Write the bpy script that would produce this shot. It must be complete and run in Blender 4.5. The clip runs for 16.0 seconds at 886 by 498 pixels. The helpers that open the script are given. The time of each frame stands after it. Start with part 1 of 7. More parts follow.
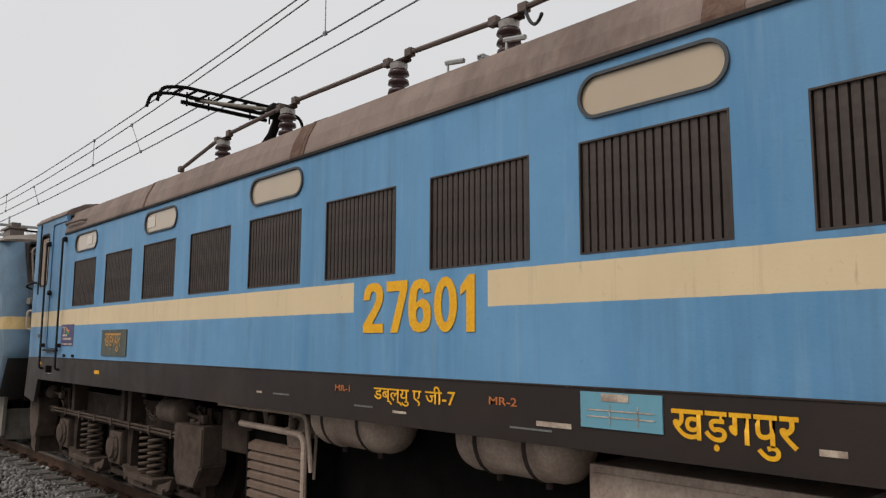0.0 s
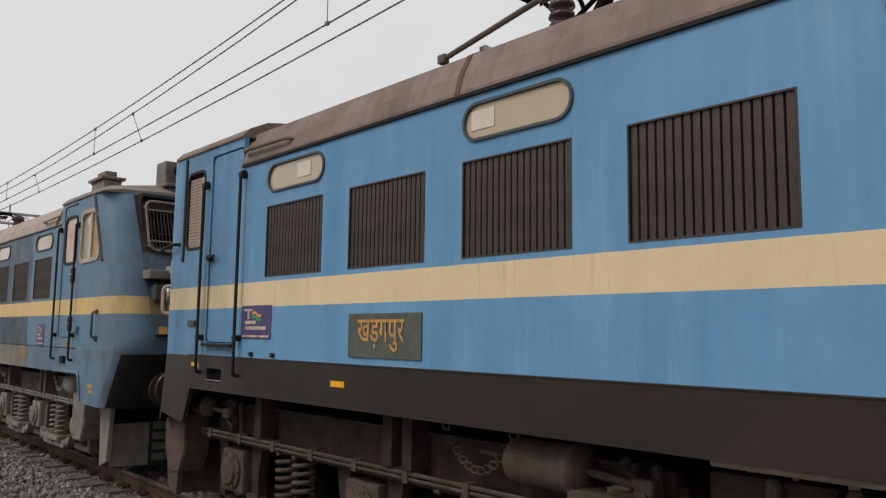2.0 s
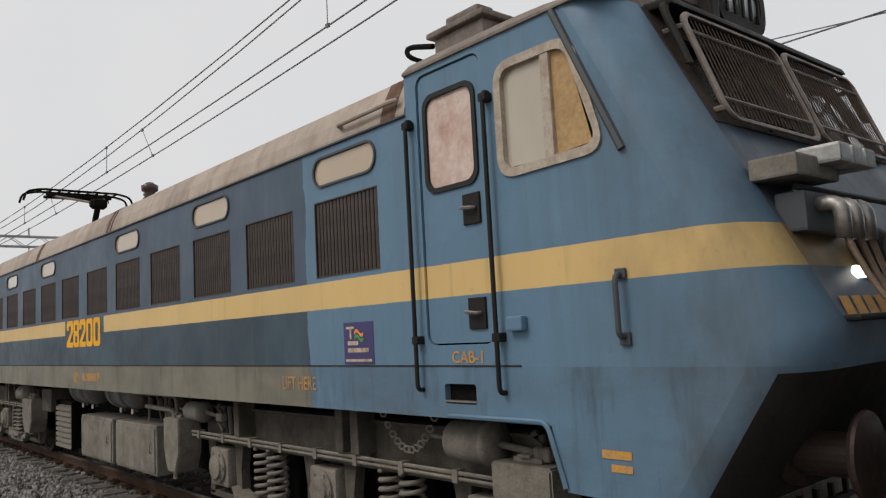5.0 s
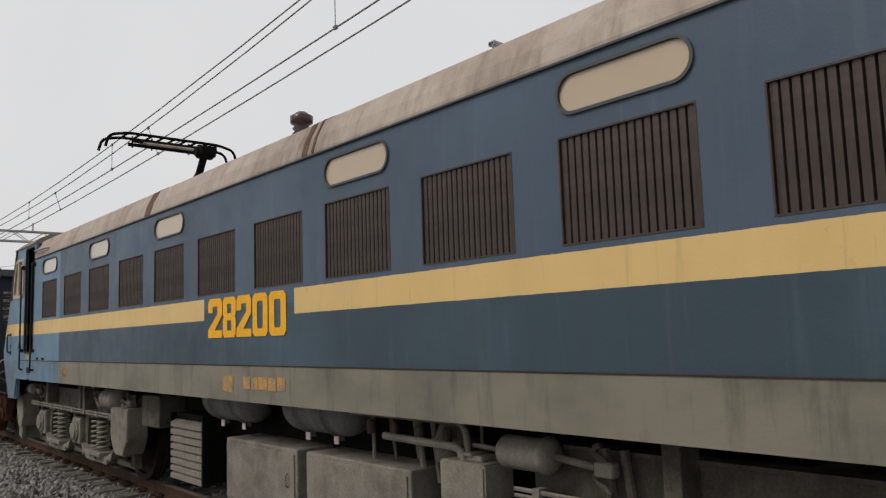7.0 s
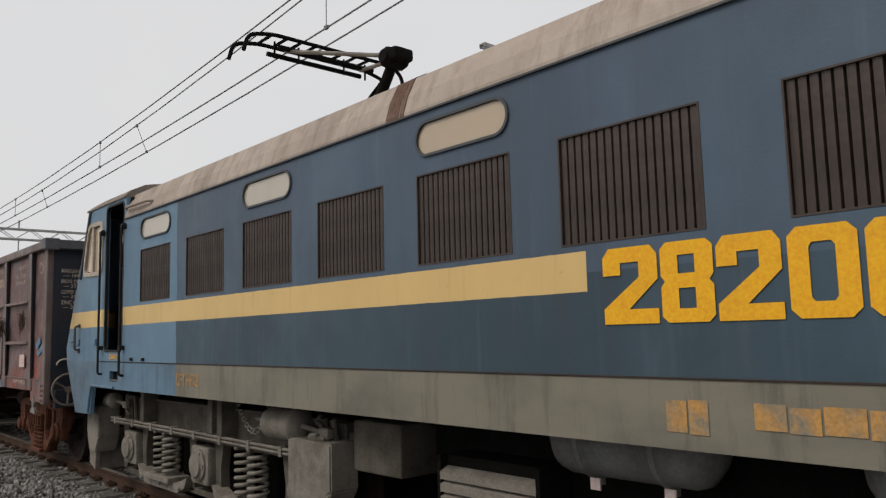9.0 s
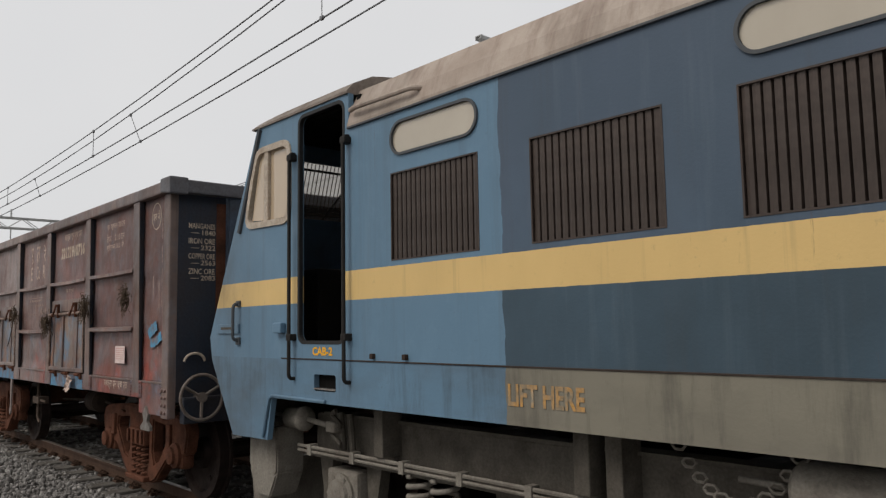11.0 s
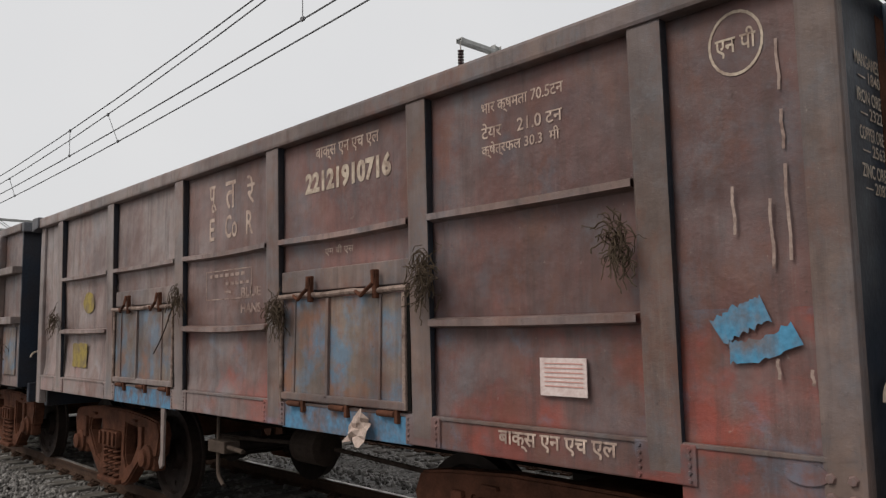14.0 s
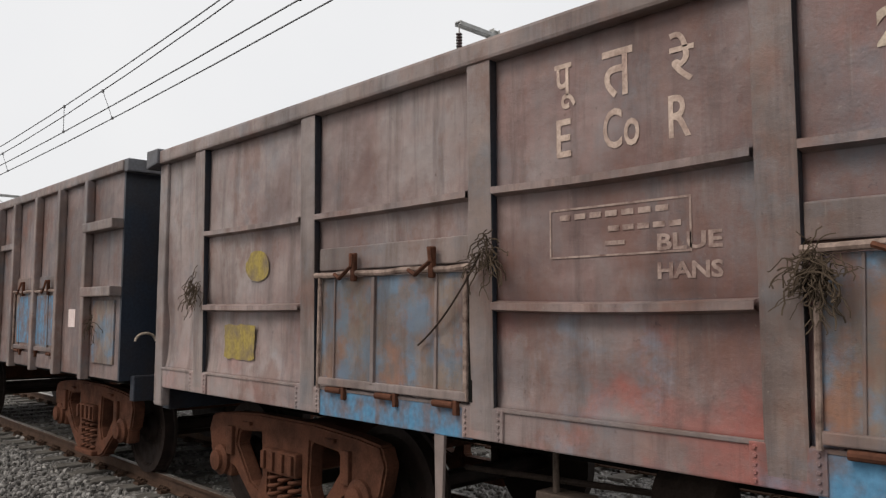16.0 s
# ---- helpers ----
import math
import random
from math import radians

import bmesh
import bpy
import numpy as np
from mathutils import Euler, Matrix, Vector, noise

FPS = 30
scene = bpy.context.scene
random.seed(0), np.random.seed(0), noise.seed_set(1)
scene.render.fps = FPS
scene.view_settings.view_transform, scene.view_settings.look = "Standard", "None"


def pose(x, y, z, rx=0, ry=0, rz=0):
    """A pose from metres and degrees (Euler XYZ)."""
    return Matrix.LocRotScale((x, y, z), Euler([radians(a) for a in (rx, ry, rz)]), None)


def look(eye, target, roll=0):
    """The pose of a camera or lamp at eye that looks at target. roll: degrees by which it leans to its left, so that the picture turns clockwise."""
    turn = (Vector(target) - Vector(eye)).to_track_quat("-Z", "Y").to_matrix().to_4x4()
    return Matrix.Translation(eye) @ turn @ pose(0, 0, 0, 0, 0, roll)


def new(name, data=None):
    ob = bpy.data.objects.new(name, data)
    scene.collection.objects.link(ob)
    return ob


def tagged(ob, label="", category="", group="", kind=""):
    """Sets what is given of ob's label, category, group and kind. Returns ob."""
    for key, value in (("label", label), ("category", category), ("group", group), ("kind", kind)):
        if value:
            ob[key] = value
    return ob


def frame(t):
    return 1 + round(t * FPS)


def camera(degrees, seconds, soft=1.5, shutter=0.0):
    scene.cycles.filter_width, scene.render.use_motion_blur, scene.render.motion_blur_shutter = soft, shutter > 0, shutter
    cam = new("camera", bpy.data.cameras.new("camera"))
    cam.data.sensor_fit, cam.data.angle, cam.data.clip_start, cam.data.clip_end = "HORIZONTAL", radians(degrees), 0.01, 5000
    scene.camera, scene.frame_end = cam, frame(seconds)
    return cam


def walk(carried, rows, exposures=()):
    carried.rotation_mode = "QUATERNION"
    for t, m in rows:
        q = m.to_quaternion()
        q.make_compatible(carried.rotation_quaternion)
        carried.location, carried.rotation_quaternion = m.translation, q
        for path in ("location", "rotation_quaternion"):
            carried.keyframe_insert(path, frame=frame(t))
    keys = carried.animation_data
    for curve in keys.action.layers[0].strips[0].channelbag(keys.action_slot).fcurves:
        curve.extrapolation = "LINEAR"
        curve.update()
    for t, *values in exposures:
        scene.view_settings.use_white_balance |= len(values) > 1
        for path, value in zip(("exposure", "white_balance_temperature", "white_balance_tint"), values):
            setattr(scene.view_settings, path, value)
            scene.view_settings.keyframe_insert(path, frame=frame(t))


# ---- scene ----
EXPOSURE = 0.0
cam = camera(59.92, 16.0, soft=1.3, shutter=0.0)
EYE, TRACK = 1.830, 4.777
# seconds, metres the train has rolled, camera yaw, pitch, roll
ROWS = [
    (0.0, -0.024, 42.25, 7.01, -0.26),
    (0.5, 1.287, 42.37, 6.73, -0.37),
    (1.0, 2.571, 42.40, 6.48, -0.29),
    (1.5, 3.828, 42.34, 6.23, -0.20),
    (2.0, 5.069, 42.27, 6.39, -0.74),
    (2.5, 6.290, 42.48, 6.35, -0.53),
    (3.0, 7.548, 42.70, 6.36, -0.09),
    (3.5, 8.819, 43.56, 6.31, 0.49),
    (4.0, 10.025, 43.29, 5.99, 1.72),
    (4.5, 11.331, 41.88, 6.17, 2.89),
    (5.0, 12.580, 40.65, 5.96, 3.09),
    (7.5, 18.739, 40.72, 6.31, 1.59),
    (8.0, 19.976, 41.14, 6.39, 1.53),
    (8.5, 21.205, 41.30, 6.41, 1.51),
    (11.0, 27.189, 41.93, 5.76, 0.98),
    (11.5, 28.369, 41.43, 5.81, 0.76),
    (12.0, 29.556, 41.45, 5.92, 0.52),
    (12.5, 30.757, 41.91, 5.89, 0.65),
    (13.0, 31.806, 42.49, 5.92, 0.80),
    (13.5, 32.796, 43.34, 5.93, 0.88),
    (14.0, 33.788, 43.42, 5.91, 0.91),
    (14.5, 34.765, 43.54, 5.93, 0.76),
    (15.0, 35.715, 43.43, 5.79, 0.87),
    (15.5, 36.705, 43.40, 5.39, 0.30),
    (16.0, 37.706, 43.94, 4.71, -0.16),
]
# the gaps: the same steady roll of the train, and a calm hand
ROWS += [(6.25, 15.668, 40.55, 6.15, 2.3), (9.75, 24.206, 41.7, 6.1, 1.25)]
ROWS.sort()
walk(cam, [(t, pose(0, 0, EYE, 90 + pitch, roll, -yaw)) for t, s, yaw, pitch, roll in ROWS],
     exposures=[(0.0, EXPOSURE), (13.2, EXPOSURE), (14.0, EXPOSURE + 0.02), (15.0, EXPOSURE + 0.05), (16.0, EXPOSURE + 0.27)])

# ---- world, sun ----
world = bpy.data.worlds.new("overcast")
scene.world = world
world.use_nodes = True
wn, wl = world.node_tree.nodes, world.node_tree.links
wn.clear()
sky = wn.new("ShaderNodeTexSky")
sky.sky_type, sky.sun_disc = "NISHITA", False
sky.sun_elevation, sky.sun_rotation = radians(42), radians(-80)
sky.air_density, sky.dust_density = 1.0, 6.0
sky_bg = wn.new("ShaderNodeBackground")
sky_bg.inputs[1].default_value = 0.10
wl.new(sky.outputs[0], sky_bg.inputs[0])
# the even cloud layer
cloud = wn.new("ShaderNodeBackground")
cn, cr = wn.new("ShaderNodeTexNoise"), wn.new("ShaderNodeValToRGB")
cn.inputs["Scale"].default_value, cn.inputs["Detail"].default_value = 1.6, 4
cr.color_ramp.elements[0].position, cr.color_ramp.elements[1].position = 0.3, 0.7
cr.color_ramp.elements[0].color, cr.color_ramp.elements[1].color = (0.70, 0.705, 0.72, 1), (0.775, 0.77, 0.77, 1)
wl.new(cn.outputs[0], cr.inputs[0])
wl.new(cr.outputs[0], cloud.inputs[0])
mixw, outw = wn.new("ShaderNodeMixShader"), wn.new("ShaderNodeOutputWorld")
mixw.inputs[0].default_value = 0.93
wl.new(sky_bg.outputs[0], mixw.inputs[1])
wl.new(cloud.outputs[0], mixw.inputs[2])
wl.new(mixw.outputs[0], outw.inputs[0])

sun = new("sun", bpy.data.lights.new("sun", "SUN"))
sun.data.energy, sun.data.angle, sun.data.color = 1.55, radians(26), (1.0, 0.94, 0.87)
sun.matrix_world = look((-16, 4, 19), (0, 0, 0))


# ---- node helpers ----
class Graph:
    def __init__(self, name):
        self.mat = bpy.data.materials.new(name)
        self.mat.use_nodes = True
        self.tree = self.mat.node_tree
        self.bsdf = self.tree.nodes["Principled BSDF"]
        coord = self.tree.nodes.new("ShaderNodeTexCoord")
        self.co = coord.outputs["Object"]
        sep = self.tree.nodes.new("ShaderNodeSeparateXYZ")
        self.tree.links.new(self.co, sep.inputs[0])
        self.x, self.y, self.z = sep.outputs

    def put(self, socket, value):
        if isinstance(value, bpy.types.NodeSocket):
            self.tree.links.new(value, socket)
        elif isinstance(value, tuple):
            socket.default_value = (*value, 1) if len(value) == 3 and socket.type == "RGBA" else value
        else:
            socket.default_value = value

    def math(self, op, a, b=0.0, c=0.0):
        n = self.tree.nodes.new("ShaderNodeMath")
        n.operation = op
        for s, v in zip(n.inputs, (a, b, c)):
            self.put(s, v)
        return n.outputs[0]

    def inside(self, v, lo, hi):
        return self.math("MULTIPLY", self.math("GREATER_THAN", v, lo), self.math("LESS_THAN", v, hi))

    def mix(self, f, a, b, mode="MIX"):
        n = self.tree.nodes.new("ShaderNodeMix")
        n.data_type, n.blend_type = "RGBA", mode
        self.put(n.inputs[0], f)
        self.put(n.inputs[6], a)
        self.put(n.inputs[7], b)
        return n.outputs[2]

    def noise(self, scale, stretch=(1, 1, 1), detail=4.0, rough=0.6, shift=(0, 0, 0)):
        m = self.tree.nodes.new("ShaderNodeMapping")
        m.inputs["Scale"].default_value, m.inputs["Location"].default_value = stretch, shift
        self.put(m.inputs[0], self.co)
        n = self.tree.nodes.new("ShaderNodeTexNoise")
        self.put(n.inputs["Vector"], m.outputs[0])
        n.inputs["Scale"].default_value, n.inputs["Detail"].default_value, n.inputs["Roughness"].default_value = scale, detail, rough
        return n.outputs[0]

    def ramp(self, v, lo, hi, a=0.0, b=1.0):
        n = self.tree.nodes.new("ShaderNodeMapRange")
        for s, w in zip(n.inputs, (v, lo, hi, a, b)):
            self.put(s, w)
        return n.outputs[0]

    def chance(self):
        return self.tree.nodes.new("ShaderNodeObjectInfo").outputs["Random"]

    def finish(self, colour, rough=0.6, metal=0.0, bump=None, depth=0.003, strength=0.5, gloss=0.5):
        self.bsdf.inputs["Specular IOR Level"].default_value = gloss
        self.put(self.bsdf.inputs["Base Color"], colour)
        self.put(self.bsdf.inputs["Roughness"], rough)
        self.put(self.bsdf.inputs["Metallic"], metal)
        if bump is not None:
            b = self.tree.nodes.new("ShaderNodeBump")
            b.inputs["Strength"].default_value, b.inputs["Distance"].default_value = strength, depth
            self.put(b.inputs["Height"], bump)
            self.put(self.bsdf.inputs["Normal"], b.outputs[0])
        return self.mat


def weathered(name, base, dirt, rough=0.6, metal=0.0, amount=0.5, scale=3.0, fine=40.0, depth=0.003, streak=0.0):
    """A surface with stains, a fine grain and, where it stands upright, streaks."""
    g = Graph(name)
    stain = g.ramp(g.noise(scale, detail=6), 0.42, 0.68, 0, amount)
    c = g.mix(stain, base, dirt)
    if streak:
        c = g.mix(g.ramp(g.noise(9, (1, 1, 0.06), 5), 0.48, 0.72, 0, streak), c, dirt)
    grain = g.noise(fine, detail=3)
    c = g.mix(0.35, c, g.mix(g.ramp(grain, 0.3, 0.7), (0.25, 0.25, 0.25), (0.75, 0.75, 0.75)), "OVERLAY")
    return g.finish(c, g.ramp(g.noise(scale * 2), 0.3, 0.7, rough - 0.12, rough + 0.12), metal, grain, depth, gloss=0.08 if rough >= 0.7 else 0.15 if rough >= 0.6 else 0.3)


def plain(name, colour, rough=0.5, metal=0.0):
    g = Graph(name)
    return g.finish(g.mix(g.ramp(g.noise(12), 0.35, 0.7, 0, 0.25), colour, tuple(c * 0.7 for c in colour)), rough, metal, gloss=0.1 if rough > 0.8 else 0.35)


def livery(name, upper, stripe, sole, soot, gap, patch=None, streaks=0.5, ends=(8.42, 0.04, 0.35)):
    """Side paint: blue above, a cream stripe that stops at the number, the underframe's own colour below."""
    g = Graph(name)
    blue = g.mix(g.ramp(g.noise(0.8, detail=5), 0.35, 0.7, 0, 0.5), upper, tuple(c * 0.86 for c in upper))
    blue = g.mix(g.ramp(g.noise(4.5, detail=8, rough=0.7), 0.5, 0.8, 0, 0.30), blue, tuple(min(1, c * 1.3 + 0.03) for c in upper))
    low = sole
    if patch:
        y0, y1, dark_up, dark_low = patch
        zone = g.inside(g.math("ADD", g.y, g.ramp(g.noise(3.0), 0.3, 0.7, -0.02, 0.02)), y0, y1)
        tone = g.mix(g.math("GREATER_THAN", g.z, 2.1), dark_low, dark_up)
        tone = g.mix(g.ramp(g.noise(1.2, detail=6), 0.35, 0.7, 0, 0.45), tone, tuple(c * 1.25 for c in dark_low))
        blue = g.mix(zone, blue, tone)
        low = g.mix(zone, blue, sole)
    # streaks that run down the side
    run = g.ramp(g.noise(7.0, (1, 1, 0.05), 6, 0.65), 0.52, 0.78, 0, streaks)
    blue = g.mix(run, blue, soot)
    wet = g.ramp(g.noise(3.2, (1, 1, 0.10), 6, 0.6, (5, 2, 8)), 0.50, 0.66, 0, streaks * 1.6)
    if patch:
        wet, worn_most = 0.0, 0.15
    else:
        worn_most = 0.45
    blue = g.mix(wet, blue, tuple(c * k for c, k in zip(upper, (0.55, 0.74, 0.84))))
    worn = g.ramp(g.noise(0.55, (1, 1, 0.7), 6, 0.6, (2, 9, 4)), 0.48, 0.66, 0, worn_most)
    blue = g.mix(worn, blue, tuple(min(1, c * 1.22 + 0.02) for c in upper))
    pale = g.ramp(g.noise(11.0, (1, 1, 0.07), 5, 0.6, (3, 7, 1)), 0.55, 0.8, 0, streaks * (0.2 if patch else 0.55))
    blue = g.mix(pale, blue, (0.45, 0.52, 0.58))
    wave = g.ramp(g.noise(9.0, (1, 1, 0.3)), 0.3, 0.7, -0.0016, 0.0016)
    zz = g.math("ADD", g.z, wave)
    band = g.inside(zz, 2.008, 2.205)
    inside_gap = g.inside(g.y, gap[0], gap[1])
    band = g.math("MULTIPLY", band, g.math("SUBTRACT", 1.0, inside_gap))
    cream = g.mix(g.ramp(g.noise(2.2, (1, 1, 0.4), 6), 0.4, 0.75, 0, 0.5), stripe, tuple(c * 0.80 for c in stripe))
    cream = g.mix(g.ramp(g.noise(10, (1, 1, 0.05), 5), 0.58, 0.8, 0, 0.4), cream, soot)
    c = g.mix(band, blue, cream)
    grime = (0.046, 0.030, 0.023) if sole[0] < 0.1 else soot
    low = g.mix(g.ramp(g.noise(2.5, (1, 0.5, 1), 6), 0.4, 0.7, 0, 0.5), low, grime)
    low = g.mix(g.ramp(g.noise(6.0, (1, 1, 0.15), 6, 0.7, (3, 1, 4)), 0.52, 0.72, 0, 0.5), low, tuple(v * 0.5 for v in grime))
    c = g.mix(g.math("LESS_THAN", zz, 1.60), c, low)
    grain = g.noise(60, detail=3)
    c = g.mix(g.ramp(g.noise(14, detail=7, rough=0.75), 0.60, 0.78, 0, 0.35), c, soot)
    # soot that settles on the cab ends
    end = g.ramp(g.math("ABSOLUTE", g.y), ends[0] - 0.3, ends[0] + 0.5)
    end = g.math("MULTIPLY", end, g.ramp(g.noise(2.2, (1, 1, 0.6), 7, 0.65, (1, 2, 7)), 0.36, 0.66, ends[1], ends[2]))
    c = g.mix(end, c, soot)
    # rust that bleeds from seams in short runs
    bleed = g.ramp(g.noise(16.0, (1, 1, 0.10), 6, 0.7, (8, 1, 2)), 0.66, 0.78, 0, 0.6)
    c = g.mix(bleed, c, (0.10, 0.055, 0.035))
    dents = g.noise(1.7, (1, 1, 1), 2)
    return g.finish(c, g.ramp(g.noise(3), 0.3, 0.7, 0.38, 0.58), 0, g.math("ADD", g.math("MULTIPLY", grain, 0.12), dents), 0.012, 0.5, 0.25)


def rusty_wagon(name, base, marks=True, blue=0.0, dusty=0.0):
    """Oxide-brown wagon paint with rust, scrapes, grey wear and old colour patches."""
    g = Graph(name)
    c = g.mix(g.ramp(g.noise(1.1, detail=7, rough=0.65), 0.36, 0.64), tuple(v * 1.15 for v in base), tuple(v * 0.55 for v in base))
    c = g.mix(g.ramp(g.noise(2.3, (1, 1, 0.8), 8, 0.72), 0.42, 0.62, 0, 0.8), c, (0.165, 0.135, 0.135))
    c = g.mix(g.ramp(g.noise(1.9, (1, 1, 0.8), 7, 0.68, (4, 1, 9)), 0.54, 0.66, 0, 0.6), c, (0.20, 0.082, 0.050))
    c = g.mix(g.ramp(g.noise(3.3, (1, 1, 0.9), 7, 0.7, (9, 3, 2)), 0.52, 0.68, 0, 0.5), c, (0.10, 0.125, 0.15))
    c = g.mix(g.ramp(g.noise(11, (1, 1, 0.07), 7, 0.65), 0.48, 0.70, 0, 0.35), c, (0.065, 0.052, 0.05))
    c = g.mix(g.ramp(g.noise(15, (1, 1, 0.05), 7, 0.7, (2, 5, 3)), 0.62, 0.76, 0, 0.45), c, (0.30, 0.26, 0.23))
    if blue:
        c = g.mix(g.ramp(g.noise(3.2, (1, 1, 1), 7, 0.65, (7, 3, 1)), 0.46, 0.60, 0, blue), c, (0.095, 0.23, 0.36))
        c = g.mix(g.ramp(g.noise(3.8, (1, 1, 1), 7, 0.65, (2, 8, 5)), 0.52, 0.64, 0, 0.7), c, (0.26, 0.12, 0.07))
    if marks:
        low = g.math("LESS_THAN", g.z, 1.90)
        c = g.mix(g.math("MULTIPLY", g.ramp(g.noise(1.25, (1, 1, 1.3), 7, 0.62, (8, 2, 4)), 0.50, 0.60, 0, 0.75), low), c, (0.30, 0.060, 0.040))
        c = g.mix(g.math("MULTIPLY", g.ramp(g.noise(1.9, (1, 1, 1.2), 7, 0.65, (1, 6, 2)), 0.55, 0.66, 0, 0.55), low), c, (0.12, 0.20, 0.28))
    if dusty:
        veil = g.math("MULTIPLY", g.ramp(g.y, -1.6, 1.6), g.ramp(g.noise(2.6, (1, 1, 0.6), 7, 0.65, (3, 3, 8)), 0.3, 0.62, dusty * 0.45, dusty))
        c = g.mix(veil, c, (0.37, 0.315, 0.295))
    c = g.mix(g.ramp(g.noise(0.8, (1, 1, 1.4), 6, 0.6, (6, 6, 1)), 0.50, 0.66, 0, 0.55), c, tuple(v * 0.42 for v in base))
    c = g.mix(g.ramp(g.noise(7, (1, 1, 0.10), 7, 0.68, (4, 9, 6)), 0.50, 0.66, 0, 0.50), c, (0.070, 0.048, 0.043))
    c = g.mix(g.ramp(g.noise(2.1, (1, 1, 0.7), 8, 0.72, (7, 5, 3)), 0.53, 0.63, 0, 0.50), c, (0.155, 0.070, 0.048))
    c = g.mix(g.ramp(g.noise(1.6, (1, 1, 0.9), 7, 0.7, (1, 4, 7)), 0.56, 0.66, 0, 0.40), c, (0.15, 0.165, 0.185))
    chips = g.noise(20, detail=9, rough=0.78)
    c = g.mix(g.ramp(chips, 0.60, 0.70, 0, 0.6), c, (0.045, 0.03, 0.027))
    c = g.mix(g.ramp(g.noise(27, detail=8, rough=0.75, shift=(5, 5, 1)), 0.63, 0.72, 0, 0.5), c, (0.32, 0.27, 0.23))
    bump = g.math("ADD", g.math("MULTIPLY", chips, 0.07), g.noise(1.5, (1, 1.2, 1), 3))
    return g.finish(c, g.ramp(g.noise(2.5, detail=6), 0.3, 0.7, 0.36, 0.66), 0.0, bump, 0.06, 0.8, 0.35)


# ---- materials ----
M_LOCO_A = livery("sky_blue_livery", (0.122, 0.283, 0.468), (0.70, 0.55, 0.34), (0.024, 0.0175, 0.0155), (0.06, 0.055, 0.052), (-0.54, 0.70), None, 0.36, (7.03, 0.06, 0.42))
M_LOCO_B = livery("slate_blue_livery", (0.116, 0.203, 0.288), (0.66, 0.46, 0.19), (0.20, 0.185, 0.145), (0.065, 0.06, 0.055), (-0.98, 0.68),
                  (-5.75, 5.60, (0.070, 0.098, 0.140), (0.039, 0.062, 0.082)), 0.3, (8.42, 0.10, 0.5))
# slate-blue livery again: base darkened for the front's shade, plus heavier soot
M_FRONT_B_SHADE = livery("shaded_sooty_slate_blue_livery", (0.078, 0.135, 0.195), (0.40, 0.27, 0.10), (0.05, 0.045, 0.04), (0.04, 0.036, 0.034), (-0.98, 0.68), None, 0.5, (8.42, 0.45, 0.85))


def roof_paint(name, base, dirt):
    g = Graph(name)
    c = g.mix(g.ramp(g.noise(2.0, detail=7), 0.4, 0.68, 0, 0.6), base, dirt)
    c = g.mix(g.ramp(g.noise(0.9, (1, 1, 0.1), 6, 0.7, (0, 4, 0)), 0.52, 0.66, 0, 0.7), c, tuple(v * 0.6 for v in dirt))
    c = g.mix(g.ramp(g.noise(8, (0.4, 1, 0.2), 6, 0.7), 0.5, 0.75, 0, 0.6), c, (0.12, 0.07, 0.05))
    grain = g.noise(45, detail=5)
    c = g.mix(g.ramp(grain, 0.5, 0.8, 0, 0.3), c, dirt)
    return g.finish(c, 0.75, 0, grain, 0.004)


M_ROOF_A = roof_paint("brown_grimy_roof_paint", (0.225, 0.165, 0.135), (0.11, 0.07, 0.055))
M_ROOF_B = roof_paint("pale_grimy_roof_paint", (0.40, 0.335, 0.28), (0.24, 0.18, 0.14))
M_RUSTROOF = weathered("rust_stained_roof_strip", (0.10, 0.055, 0.040), (0.20, 0.14, 0.11), 0.75, 0, 0.7, 6, 50, 0.003, 0.5)
M_ROOF_CAB = weathered("grey_brown_cab_roof", (0.215, 0.185, 0.16), (0.12, 0.09, 0.075), 0.7, 0, 0.6, 3)
M_CAB = weathered("blue_cab_paint", (0.105, 0.21, 0.32), (0.16, 0.19, 0.22), 0.5, 0, 0.4, 2.0)
M_CAB_A = weathered("sky_blue_cab_paint", (0.12, 0.26, 0.42), (0.10, 0.13, 0.16), 0.5, 0, 0.5, 2.0, 40, 0.003, 0.3)
M_BLACK = weathered("sooty_black_paint", (0.0154, 0.0147, 0.014), (0.035, 0.0294, 0.0252), 0.6)
M_RUBBER = plain("black_rubber", (0.018, 0.018, 0.018), 0.7)
M_GRILLE = weathered("brown_filter_metal", (0.060, 0.045, 0.038), (0.030, 0.022, 0.018), 0.5, 0.1, 0.6, 5)
# near-black colour standing in for the shade behind the slats
M_GRILLE_BACK = plain("near_black_slat_shade", (0.006, 0.005, 0.005), 0.85)
M_FRAME = plain("dark_grey_seal", (0.06, 0.066, 0.072), 0.6)


def glossy_panel(name, colour, dust):
    """A smooth painted-over pane that mirrors the sky."""
    g = Graph(name)
    c = g.mix(g.ramp(g.noise(2.0, (1, 1, 0.6), 5), 0.35, 0.7, 0, 0.5), colour, dust)
    g.bsdf.inputs["Coat Weight"].default_value = 0.6
    g.bsdf.inputs["Coat Roughness"].default_value = 0.03
    return g.finish(c, g.ramp(g.noise(6), 0.3, 0.7, 0.08, 0.2))


